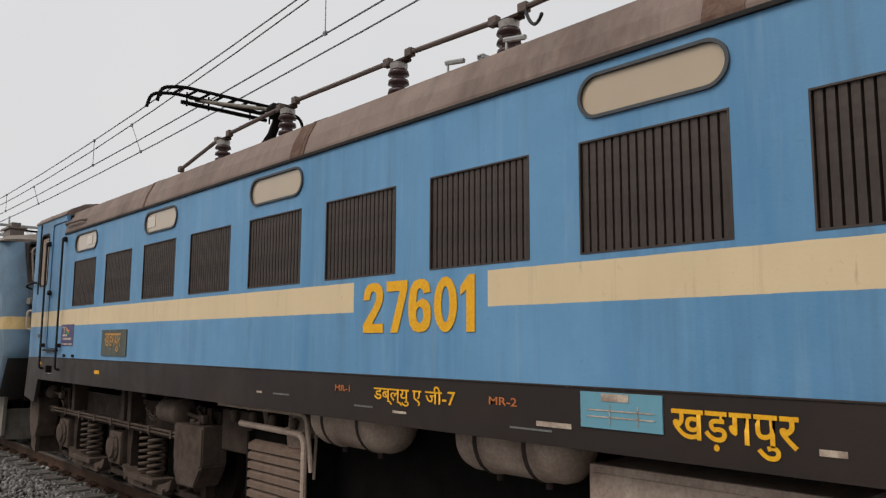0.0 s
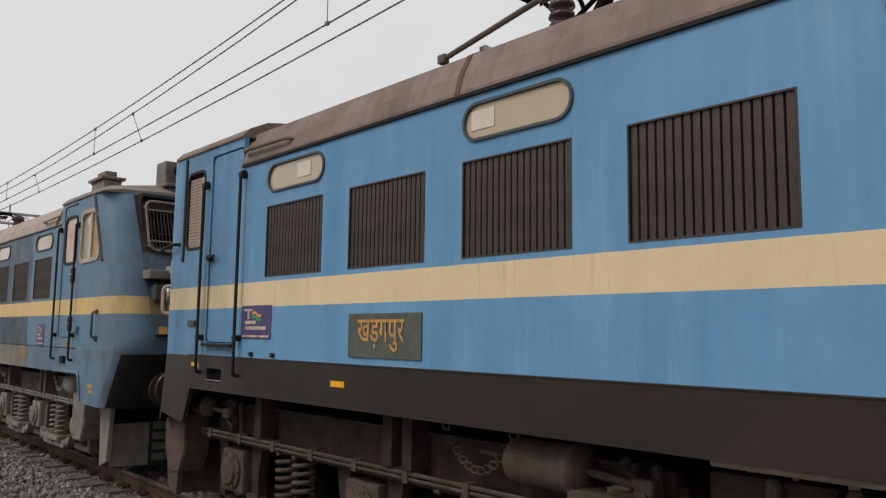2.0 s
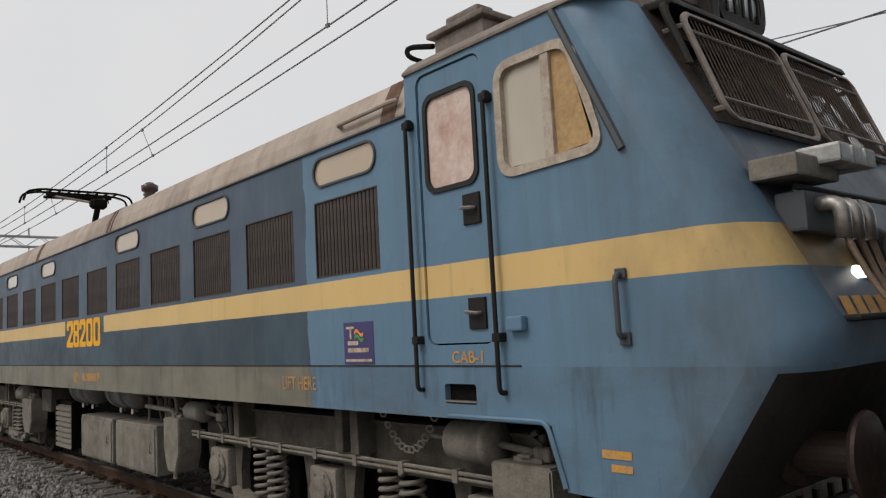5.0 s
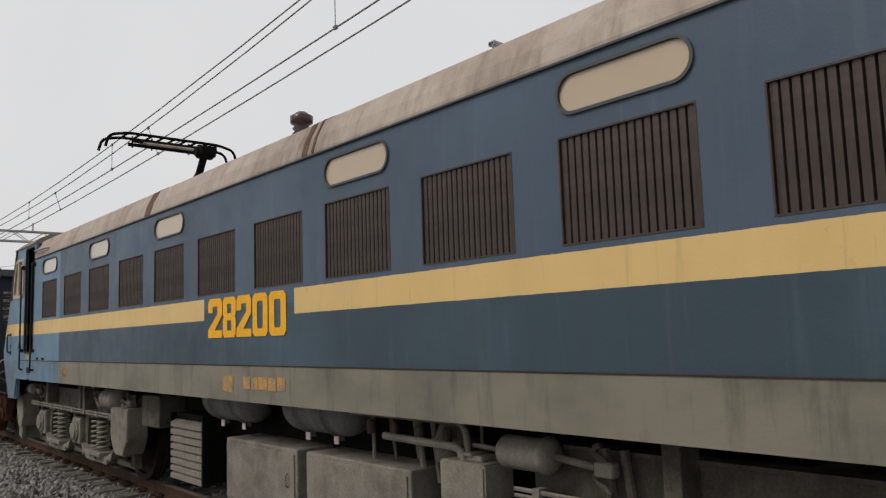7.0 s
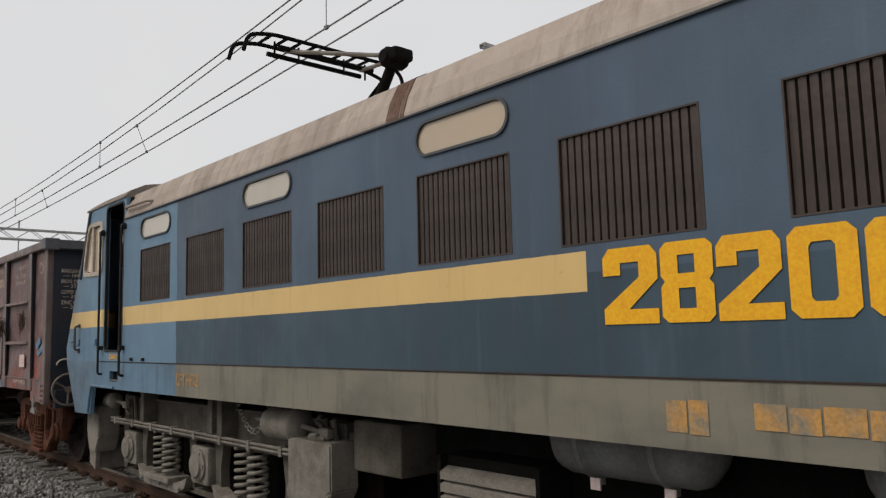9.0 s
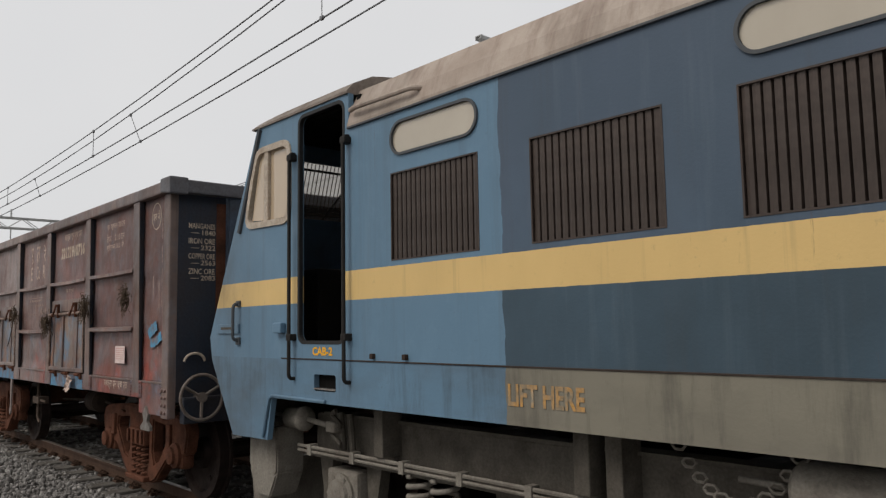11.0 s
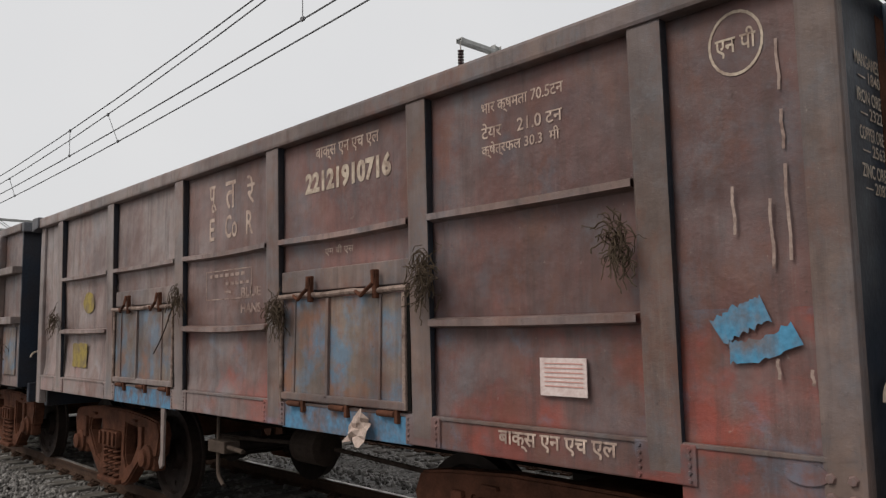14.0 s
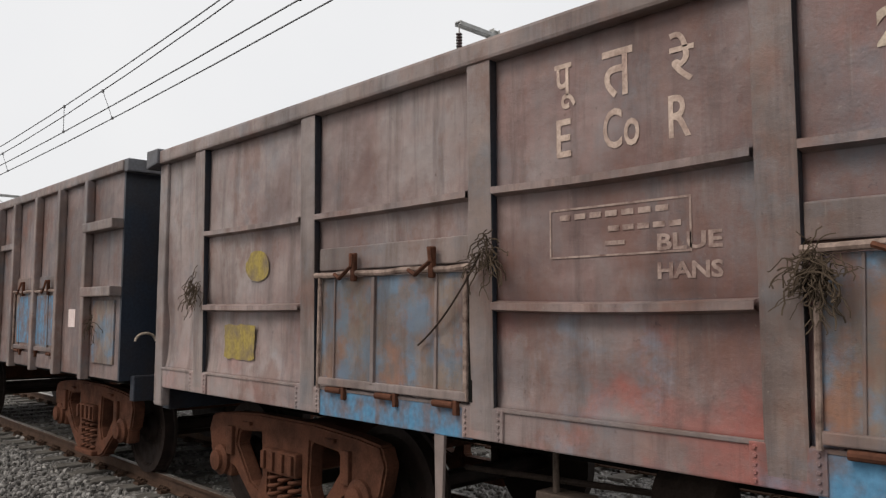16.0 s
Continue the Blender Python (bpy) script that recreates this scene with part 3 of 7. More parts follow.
def railway(centre, group, name):
    track = tagged(stand(name, "rusty broad-gauge railway track on concrete sleepers in ballast", "railway track"), kind="structure")
    track.location = (centre, 0, 0)
    first = part("rail", rail_mesh(-60, 260), (M_RAIL, M_RAILTOP), track, "rusty steel rail with a worn head")
    first.location = (-0.872, 0, 0)
    share(first, "rail", (0.872, 0, 0), track)
    bm = bmesh.new()
    box(-1.37, 1.37, -0.12, 0.12, -0.38, -0.165, 0.02, bm)
    sleeper = part("sleeper", bm, M_SLEEPER, track)
    sleeper.location = (0, -3, 0)
    clip = bmesh.new()
    for sx in (-0.872, 0.872):
        for side in (-1, 1):
            for dy in (-0.05, 0.05):
                tube([(sx + side * 0.05, dy, -0.135), (sx + side * 0.10, dy - 0.03, -0.12), (sx + side * 0.145, dy, -0.13), (sx + side * 0.10, dy + 0.03, -0.10), (sx + side * 0.06, dy, -0.12)], 0.011, 5, clip)
            box(sx + side * 0.08, sx + side * 0.16, -0.07, 0.07, -0.168, -0.14, 0.0, clip)
    clips = part("rail_clips", clip, M_RAIL, track, "rusty spring rail clips")
    clips.location = (0, -3, 0)
    for i in range(1, 96):
        share(sleeper, "sleeper", (0, -3 + 0.6 * i, 0), track)
        share(clips, "rail_clips", (0, -3 + 0.6 * i, 0), track)


def stones():
    """Loose ballast, as one scatter of small angular stones."""
    rng = np.random.default_rng(3)
    base = bmesh.new()
    bmesh.ops.create_icosphere(base, subdivisions=1, radius=1)
    bv = np.array([v.co[:] for v in base.verts])
    bf = np.array([[v.index for v in f.verts] for f in base.faces])
    base.free()
    spots = []
    for x0, x1, y0, y1, n in ((1.3, 3.55, 1.5, 9, 6500), (1.8, 3.55, 9, 24, 8500), (3.7, 5.3, 0, 22, 4500), (5.5, 9.5, -1, 16, 6500)):
        x, y = rng.uniform(x0, x1, n), rng.uniform(y0, y1, n)
        spots.append(np.stack([x, y], 1))
    spots = np.concatenate(spots)
    n = len(spots)
    d = np.abs(spots[:, 0] - TRACK)
    top = np.where((d < 1.9) | (np.abs(spots[:, 0] - TRACK - 4.7) < 1.9), -0.20, -0.34 + 0.14 * np.clip((2.6 - d) / 0.7, 0, 1))
    z = top + rng.uniform(-0.015, 0.03, n)
    size = rng.uniform(0.018, 0.042, n)
    shape = rng.uniform(0.55, 1.25, (n, 1, 3)) * size[:, None, None]
    verts = (bv[None] * (1 + rng.uniform(-0.28, 0.28, (n, len(bv), 1)))) * shape
    a = rng.uniform(0, 6.28, n)
    c, s = np.cos(a)[:, None], np.sin(a)[:, None]
    vx, vy = verts[..., 0] * c - verts[..., 1] * s, verts[..., 0] * s + verts[..., 1] * c
    verts = np.stack([vx + spots[:, :1], vy + spots[:, 1:], verts[..., 2] + z[:, None]], 2).reshape(-1, 3)
    faces = (bf[None] + (np.arange(n) * len(bv))[:, None, None]).reshape(-1, 3)
    me = bpy.data.meshes.new("ballast")
    me.from_pydata(verts.tolist(), [], faces.tolist())
    me.materials.append(M_STONE)
    tagged(new("ballast", me), "loose grey crushed-stone ballast along the rails", "ballast", "", "stuff")


# ---- overhead line ----
def wire_height(y, z0, sag):
    """A wire that hangs lowest halfway between its masts."""
    return z0 + sag * (min(y, 54) - 24) ** 2


def catenary(x, label, top, low, lean=0.0):
    wire = stand("overhead_wire", label, "overhead wire", "overhead wires")
    wire.location = (x, 0, 0)
    part("messenger", tube([(0, y, wire_height(y, *top)) for y in (*range(-8, 55, 3), 90)], 0.011, 6), M_WIRE, wire)
    part("contact_wire", tube([(lean, y, wire_height(y, *low)) for y in (*range(-8, 55, 3), 90)], 0.011, 6), M_WIRE, wire)
    return wire


def droppers(wire, places, top, low, lean=0.0):
    for y, dy in places:
        a, b = wire_height(y, *low), wire_height(y + dy, *top)
        bm = rod((lean, y, a), (0, y + dy, b), 0.006, 6)
        box(lean - 0.015, lean + 0.015, y - 0.03, y + 0.03, a - 0.015, a + 0.03, 0, bm)
        box(-0.015, 0.015, y + dy - 0.03, y + dy + 0.03, b - 0.03, b + 0.02, 0, bm)
        part("dropper", bm, M_WIRE, wire)


def insulator_profile(length, r0, r1, sheds):
    p = [(0, r0)]
    for i in range(sheds):
        a = length * (i + 0.15) / sheds
        b = length * (i + 0.6) / sheds
        p += [(a, r0), (a + 0.004, r1), (b, r1 * 0.92), (b + 0.006, r0)]
    return p + [(length, r0)]


def feeder_mast():
    mast = stand("feeder_mast", "grey steel mast with a cross arm and hanging insulators", "mast")
    mast.location = (13.25, 12.0, -0.3)
    bm = bmesh.new()
    for sx in (-1, 1):
        box(sx * 0.10 - 0.006, sx * 0.10 + 0.006, -0.075, 0.075, 0, 8.84, 0, bm)
    box(-0.10, 0.10, -0.005, 0.005, 0, 8.84, 0, bm)
    part("column", bm, M_GALV, mast)
    bm = box(-1.25, 1.45, -0.09, -0.07, 8.62, 8.72, 0.004)
    box(-1.25, 1.45, 0.07, 0.09, 8.62, 8.72, 0.004, bm)
    for x in (-1.2, -0.6, 0.6, 1.3):
        box(x - 0.03, x + 0.03, -0.08, 0.08, 8.70, 8.73, 0, bm)
    part("cross_arm", bm, M_GALV, mast)
    for x in (-1.2, 1.38):
        ins = part("insulator", spin(insulator_profile(0.42, 0.03, 0.075, 6), (x, 0, 8.45), (x, 0, 8.03)), M_CERAMIC, mast, "brown ceramic string insulator", True)
        part("hook", rod((x, 0, 8.66), (x, 0, 8.45), 0.015), M_STEEL, mast)
    for x in (-1.2, 1.38):
        w = tagged(part("feeder_wire", tube(hanging((13.25 + x, 12, 7.68), (13.25 + x, 66, 7.68), 1.55, 16) , 0.012, 6), M_WIRE), "thin grey feeder wire between masts", "overhead wire", "feeder wires")
        tagged(part("feeder_wire", tube(hanging((13.25 + x, 12, 7.68), (13.25 + x, -42, 7.68), 1.55, 16), 0.012, 6), M_WIRE), "thin grey feeder wire between masts", "overhead wire", "feeder wires")


def gantry(y, z):
    g = stand("catenary_portal", "grey lattice steel portal spanning the tracks", "portal")
    g.location = (0, y, 0)
    for x in (-5.0, 19.0):
        bm = bmesh.new()
        for dx in (-0.2, 0.2):
            for dy in (-0.2, 0.2):
                box(x + dx - 0.04, x + dx + 0.04, dy - 0.04, dy + 0.04, -0.3, z + 0.35, 0, bm)
        for k in range(12):
            a = z * k / 12
            rod((x - 0.2, -0.2, a), (x + 0.2, -0.2, a + z / 12), 0.02, 6, bm)
        part("column", bm, M_GALV, g)
    bm = bmesh.new()
    for dz in (0, 0.5):
        for dy in (-0.2, 0.2):
            box(-5, 19, dy - 0.035, dy + 0.035, z + dz - 0.035, z + dz + 0.035, 0, bm)
    for k in range(34):
        a = -5 + 24 * k / 34
        for dy in (-0.2, 0.2):
            rod((a, dy, z + (0.5 if k % 2 else 0)), (a + 24 / 34, dy, z + (0 if k % 2 else 0.5)), 0.018, 6, bm)
    part("lattice_beam", bm, M_GALV, g)
    for x in (4.6, 9.3):
        part("hanger", rod((x, 0, z), (x, 0, z - 0.8), 0.03), M_GALV, g)
        part("mast_top", rod((x, 0, z + 0.5), (x, 0, z + 0.95), 0.04, 10), M_GALV, g)


# ---- locomotives ----
SIDE = -1.5
KEYED, WHEELS = [], []


def side_outline(flat):
    if flat:
        end = [(8.36, 3.44), (8.36, 1.6), (8.46, 1.06), (7.98, 1.0), (7.86, 1.31)]
    else:
        end = [(8.30, 3.44), (9.11, 1.76), (9.07, 1.57), (8.67, 0.97), (8.11, 0.98), (8.04, 1.30)]
        left = [(-8.08, 1.30), (-8.16, 0.98), (-8.74, 0.97), (-9.14, 1.57), (-9.19, 1.76), (-8.33, 3.44)]
    if flat:
        left = [(-y, z) for y, z in end[::-1]]
    return [(-7.02, 3.19), (7.02, 3.19), (7.02, 3.44)] + end + left + [(-7.02, 3.44)]


def step_y(s, flat):
    return s * (7.32 if s > 0 and not flat else 7.40)


def round_corners(pts, r, n=5):
    """A loop of (y, z) with its corners rounded."""
    out = []
    for k in range(len(pts)):
        a, b, c = (Vector((*pts[(k + d) % len(pts)], 0)) for d in (-1, 0, 1))
        p, q = b + (a - b).normalized() * r, b + (c - b).normalized() * r
        for i in range(n + 1):
            t = i / n
            v = p.lerp(b, t).lerp(b.lerp(q, t), t)
            out.append((v.x, v.y))
    return out


def cab_window(s, grow=0.0):
    d, g = -0.06 if s > 0 else 0.0, grow
    return round_corners([(s * (y + d), z) for y, z in ((7.86 - g, 2.65 - g), (8.52 + g, 2.67 - g), (8.35 + g, 3.24 + g), (7.86 - g, 3.24 + g))], 0.10 + g)


def door_centre(s, flat):
    return s * (7.31 if flat else 7.37 if s > 0 else 7.42)


def grille(parent, y_hi, width, first):
    """A frame round upright filter slats."""
    y0, y1, z0, z1 = y_hi - width, y_hi, 2.238, 2.797
    sq = [(y0, z0), (y1, z0), (y1, z1), (y0, z1)]
    inn = [(y0 + 0.009, z0 + 0.009), (y1 - 0.009, z0 + 0.009), (y1 - 0.009, z1 - 0.009), (y0 + 0.009, z1 - 0.009)]
    bm = ring(sq, inn, SIDE - 0.003, SIDE + 0.05)
    body = part("grille", bm, M_GRILLE, parent, "")
    # plain back sheet whose colour paints the shade between slats
    part("slat_backing", box(SIDE + 0.052, SIDE + 0.06, y0, y1, z0, z1), M_GRILLE_BACK, body)
    n = 17
    for i in range(n):
        y = y0 + 0.009 + (y1 - y0 - 0.018) * (i + 0.5) / n
        if first[0] is None:
            b = bmesh.new()
            vs = [(0.040, -0.0222), (0.010, -0.0165), (0.006, 0.0), (0.010, 0.0165), (0.040, 0.0222), (0.043, 0.019), (0.015, 0.012), (0.015, -0.012)]
            lo, hi = [b.verts.new((SIDE + x, yy, z0 + 0.008)) for x, yy in vs], [b.verts.new((SIDE + x, yy, z1 - 0.008)) for x, yy in vs]
            for k in range(8):
                b.faces.new((lo[k], lo[(k + 1) % 8], hi[(k + 1) % 8], hi[k]))
            bmesh.ops.recalc_face_normals(b, faces=b.faces[:])
            first[0] = part("slat", b, M_GRILLE, body)
            first[0].location = (0, y, 0)
        else:
            share(first[0], "slat", (0, y, 0), body)


def oval_window(parent, y_hi, pane):
    loop = rounded(y_hi - 0.80, y_hi - 0.005, 2.898, 3.125, 0.112, 7)
    inner = rounded(y_hi - 0.782, y_hi - 0.023, 2.915, 3.108, 0.095, 7)
    w = part("window_seal", ring(loop, inner, SIDE - 0.014, SIDE + 0.02), M_FRAME, parent, "dark rubber window seal")
    part("pane", plate(inner, [], SIDE + 0.004, SIDE + 0.012), pane, w, "milky beige window panel")
    return w


def roof_shell(y0, y1, low, mat, parent, name, label, fall=0.0):
    if low:
        half = [(-1.512, 3.185), (-1.512, 3.215), (-1.475, 3.33), (-1.40, 3.47), (-1.30, 3.52), (-0.7, 3.58), (0, 3.60)]
    else:
        half = [(-1.515, 3.437), (-1.515, 3.455), (-1.45, 3.52), (-1.28, 3.60), (-0.7, 3.69), (0, 3.71)]
    loop = half + [(-x, z) for x, z in half[-2::-1]]
    bm = bmesh.new()
    n = 14 if low else 8

    def crown(i, z):
        k = max(0.0, (i / n - 0.45) / 0.55) if fall else 0.0
        return z if low else 3.437 + (z - 3.437) * (1 - fall * k ** 3)
    secs = [[bm.verts.new((x, y0 + (y1 - y0) * i / n, crown(i, z))) for x, z in loop] for i in range(n + 1)]
    for a, b in zip(secs, secs[1:]):
        for i in range(len(loop) - 1):
            bm.faces.new((a[i], a[i + 1], b[i + 1], b[i]))
        bm.faces.new((a[-1], a[0], b[0], b[-1]))
    bm.faces.new(secs[0])
    bm.faces.new(secs[-1][::-1])
    bmesh.ops.recalc_face_normals(bm, faces=bm.faces[:])
    return part(name, bm, mat, parent, label)


def roof_strip(y, width, parent, mat, lift=0.006, top=3.52):
    """A joint or stain that lies over the sloping roof edge."""
    prof = [(-1.512, 3.188), (-1.512, 3.215), (-1.475, 3.33), (-1.40, 3.47), (-1.30, 3.52)]
    bm = bmesh.new()
    rows = [[bm.verts.new((x - lift, yy, z + lift * 0.4)) for x, z in prof] for yy in (y - width / 2, y + width / 2)]
    for i in range(4):
        bm.faces.new((rows[0][i], rows[0][i + 1], rows[1][i + 1], rows[1][i]))
    base = [[bm.verts.new((x + 0.02, yy, z - 0.01)) for x, z in prof] for yy in (y - width / 2, y + width / 2)]
    for k in (0, 1):
        for i in range(4):
            bm.faces.new((rows[k][i], rows[k][i + 1], base[k][i + 1], base[k][i]))
    part("roof_joint", bm, mat, parent, "rusty roof joint strip")


def nose(s, parent, paint):
    """The raked cab end: round corners, a sloping front with two windscreens, an undercut below."""
    zs = [(3.44, 8.33), (1.76, 9.19), (1.57, 9.14), (0.97, 8.74)] if s < 0 else [(3.44, 8.30), (1.76, 9.11), (1.57, 9.07), (0.97, 8.67)]
    top_y, rake, bulge = (8.33, 0.86, 0.24) if s < 0 else (8.30, 0.81, 0.07)
    bm = bmesh.new()
    secs = []
    for z, ys in zs:
        arc = [(-1.5 + 0.34 * (1 - math.cos(a)), ys + bulge * math.sin(a)) for a in [i * math.pi / 12 for i in range(7)]]
        line = arc + [(-x, y) for x, y in arc[::-1]]
        secs.append([bm.verts.new((x, s * y, z)) for x, y in line])
    n = len(secs[0])
    for k, (a, b) in enumerate(zip(secs, secs[1:])):
        for i in range(n - 1):
            if k == 0 and i == 6:
                continue
            f = bm.faces.new((a[i], a[i + 1], b[i + 1], b[i]))
            f.smooth = i != 6
            # undercut faces painted black for the shade that falls there
            f.material_index = 1 if k == 2 and 1 < i < 11 else 0
    part("nose_shell", bm, (paint, M_BLACK), parent, "rounded blue cab corners, undercut blackened for its shade")
    # the sloping front
    front = [(-1.16, 1.76), (1.16, 1.76), (1.16, 3.44), (-1.16, 3.44)]
    holes = [rounded(-1.04, -0.08, 2.80, 3.27, 0.10), rounded(0.08, 1.04, 2.80, 3.27, 0.10)]

    def lean(b):
        for v in b.verts:
            x, y, z = v.co
            v.co = (y, s * (top_y + bulge + (3.44 - z) / 1.68 * rake - x), z)
        bmesh.ops.recalc_face_normals(b, faces=b.faces[:])
        return b
    # the -y front takes the livery copy with shade and soot in it
    part("cab_front", lean(plate(front, holes, 0, 0.05)), paint if s > 0 else M_FRONT_B_SHADE, parent, "raked sooty cab front with a faded band")
    surround = plate([(-1.15, 2.73), (1.15, 2.73), (1.15, 3.42), (-1.15, 3.42)], holes, -0.006, 0.0)
    part("screen_surround", lean(surround), M_STRAP, parent, "grime-blackened windscreen surround")
    for h in holes:
        screen = part("windscreen", lean(plate(h, [], 0.02, 0.028)), M_GLASS, parent, "dirty windscreen glass")
        guard = bmesh.new()
        y0, y1 = min(p[0] for p in h) - 0.04, max(p[0] for p in h) + 0.03
        stand_off = lambda z: -0.05 - 0.09 * (z - 2.75) / 0.6
        out = rounded(y0, y1, 2.75, 3.35, 0.09)
        tube([(stand_off(z), y, z) for y, z in out + out[:1]], 0.017, 6, guard)
        for z in (2.86, 3.24):
            rod((stand_off(z), y0, z), (stand_off(z), y1, z), 0.011, 5, guard)
        for z in (2.80, 3.27):
            for y in (y0, y1):
                rod((0.0, y, z), (stand_off(z), y, z), 0.016, 6, guard)
        part("windscreen_guard", lean(guard), M_GUARD, screen, "brown-grey guard frame over the windscreen")
        bar = None
        for i in range(1, 24):
            y = y0 + (y1 - y0) * i / 24
            if bar is None:
                bar = part("guard_bar", lean(rod((stand_off(2.78), 0, 2.78), (stand_off(3.32), 0, 3.32), 0.0045, 5)), M_UNDER_A2, screen)
                bar.location = (y, 0, 0)
            else:
                share(bar, "guard_bar", (y, 0, 0), screen)
    hood = bmesh.new()
    tube(bend([(-0.05, -1.13, 3.05), (-0.10, -1.13, 3.42), (-0.10, 1.13, 3.42), (-0.05, 1.13, 3.05)], 0.10, 6), 0.022, 8, hood)
    box(-0.15, 0.02, -1.10, 1.10, 3.40, 3.45, 0.015, hood)
    part("rain_hood", lean(hood), M_BLACK, parent, "black rain hood over the windscreens")
    for x in (-0.62, 0.45):
        wiper = rod((-0.03, x, 2.74), (-0.03, x + 0.22, 3.12), 0.010, 6)
        rod((-0.032, x + 0.12, 2.94), (-0.032, x + 0.30, 3.24), 0.007, 5, wiper)
        part("wiper", lean(wiper), M_BLACK, parent, "thin black windscreen wiper")


def spring_nest(c, y, z0, z1, frame_part, mat):
    bm = coil(c, y, z0, z1, 0.085, 0.019, 6.5)
    part("spring", bm, mat, frame_part, "coil suspension spring", True)


def loco_bogie(parent, centre, outward, mats, name="bogie"):
    """A three-axle bogie: frame, springs, axle boxes, brake gear and sand boxes. outward: the end side, +1 or -1."""
    low, pale = mats
    bm = bmesh.new()
    for s in (-1, 1):
        box(s * 1.02, s * 1.13, centre - 2.35, centre + 2.35, 0.88, 1.17, 0.02, bm)
        box(s * 1.04, s * 1.25, centre - 2.35, centre + 2.35, 0.862, 0.885, 0.0, bm)
        box(s * 1.02, s * 1.16, centre - 2.2, centre + 2.2, 1.165, 1.185, 0.0, bm)
        for ax in (-1.86, 0, 1.86):
            for e in (-1, 1):
                y = centre + ax + e * 0.30
                bm2 = plate([(y - 0.09, 0.88), (y + 0.09, 0.88), (y + 0.055 - e * 0.02, 0.62), (y + 0.05, 0.34), (y - 0.05, 0.34), (y - 0.055 - e * 0.02, 0.62)], [], s * 1.08, s * 1.17)
                joined(bm, bm2)
            box(s * 1.08, s * 1.17, centre + ax - 0.36, centre + ax + 0.36, 0.31, 0.37, 0.01, bm)
    for y in (centre - 2.3, centre - 0.95, centre + 0.95, centre + 2.3):
        box(-1.1, 1.1, y - 0.1, y + 0.1, 0.85, 1.1, 0.02, bm)
    frame_part = part(name, bm, low, parent, "grimy cast bogie frame")
    for s in (-1, 1):
        for ax in (-1.86, 0, 1.86):
            y = centre + ax
            b = box(s * 1.07, s * 1.24, y - 0.19, y + 0.19, 0.44, 0.80, 0.03)
            spin([(0, 0.155), (0.04, 0.155), (0.05, 0.12), (0.075, 0.11), (0.085, 0.05)], (s * 1.22, y, 0.625), (s * 1.4, y, 0.625), 18, b)
            for k in range(6):
                a = k * math.pi / 3
                spin([(0, 0.018), (0.02, 0.018)], (s * 1.255, y + 0.13 * math.cos(a), 0.625 + 0.13 * math.sin(a)), (s * 1.3, y + 0.13 * math.cos(a), 0.625 + 0.13 * math.sin(a)), 6, b)
            part("axle_box", b, pale, frame_part, "round-capped axle box")
        for y in (centre - 1.06, centre - 0.82, centre + 0.82, centre + 1.06):
            if s < 0:
                spring_nest(-1.17, y, 0.44, 0.86, frame_part, pale)
        for y in (centre - 0.94, centre + 0.94):
            b = box(s * 1.05, s * 1.30, y - 0.32, y + 0.32, 0.37, 0.43, 0.012)
            joined(b, plate([(y - 0.66, 0.47), (y - 0.60, 0.36), (y - 0.42, 0.29), (y + 0.42, 0.29), (y + 0.60, 0.36), (y + 0.66, 0.47), (y + 0.52, 0.42), (y + 0.36, 0.38), (y - 0.36, 0.38), (y - 0.52, 0.42)], [], s * 1.10, s * 1.24))
            for e in (-0.5, 0.0, 0.5):
                spin([(0, 0.028), (0.03, 0.02)], (s * 1.24, y + e, 0.345), (s * 2, y + e, 0.345), 8, b)
            part("spring_plank", b, pale, frame_part)
    # brake gear on the near side
    for y, r, l in (((8.05, 0.085, 0.28), (3.95, 0.125, 0.50)) if outward > 0 else ((-7.25, 0.125, 0.42), (-3.15, 0.095, 0.40))):
        b = spin([(0, r * 0.7), (0.03, r), (0.04, r * 1.12), (0.07, r * 1.12), (0.08, r), (l - 0.03, r), (l, r * 0.75)], (-1.25, y - l / 2, 1.13), (-1.25, y + l / 2, 1.13), 20)
        rod((-1.25, y - l / 2, 1.13), (-1.25, y - l / 2 - 0.32, 1.10), 0.022, 8, b)
        rod((-1.25, y + l / 2, 1.13), (-1.25, y + l / 2 + 0.25, 1.14), 0.016, 8, b)
        box(-1.285, -1.215, y - l / 2 - 0.40, y - l / 2 - 0.28, 1.06, 1.14, 0.015, b)
        part("brake_cylinder", b, pale, frame_part, "dusty brake cylinder with its push rod", True)
        b = bmesh.new()
        for dy in (-0.5, -0.62):
            rod((-1.2, y + dy, 1.20), (-1.2, y + dy - 0.04, 0.93), 0.025, 8, b)
        tube([(-1.24, y - 0.5 + 0.05 * math.sin(i * 0.9), 1.22 - 0.02 * i) for i in range(14)], 0.018, 6, b)
        part("brake_lever", b, low, frame_part)
    for y, w in (((8.42, 0.22), (3.45, 0.30)) if outward > 0 else ((-7.70, 0.23), (-2.69, 0.20))):
        e = 1 if y > centre else -1
        b = plate([(y - w, 1.05), (y + w, 1.05), (y + w, 0.70), (y + w * 0.5, 0.50), (y - w * 0.5, 0.50), (y - w, 0.70)], [], -1.36, -1.10)
        bmesh.ops.bevel(b, geom=b.edges[:], offset=0.012, segments=2, affect="EDGES")
        box(-1.30, -1.15, y - 0.12, y + 0.10, 1.05, 1.085, 0.012, b)
        box(-1.32, -1.13, y - 0.05, y + 0.05, 1.08, 1.10, 0.008, b)
        part("sand_box", b, pale, frame_part, "sheet-steel sand box with a filler lid")
    b = tube(bend([(-1.27, centre - 2.4, 0.93), (-1.27, centre + 2.4, 0.93)]), 0.014, 6)
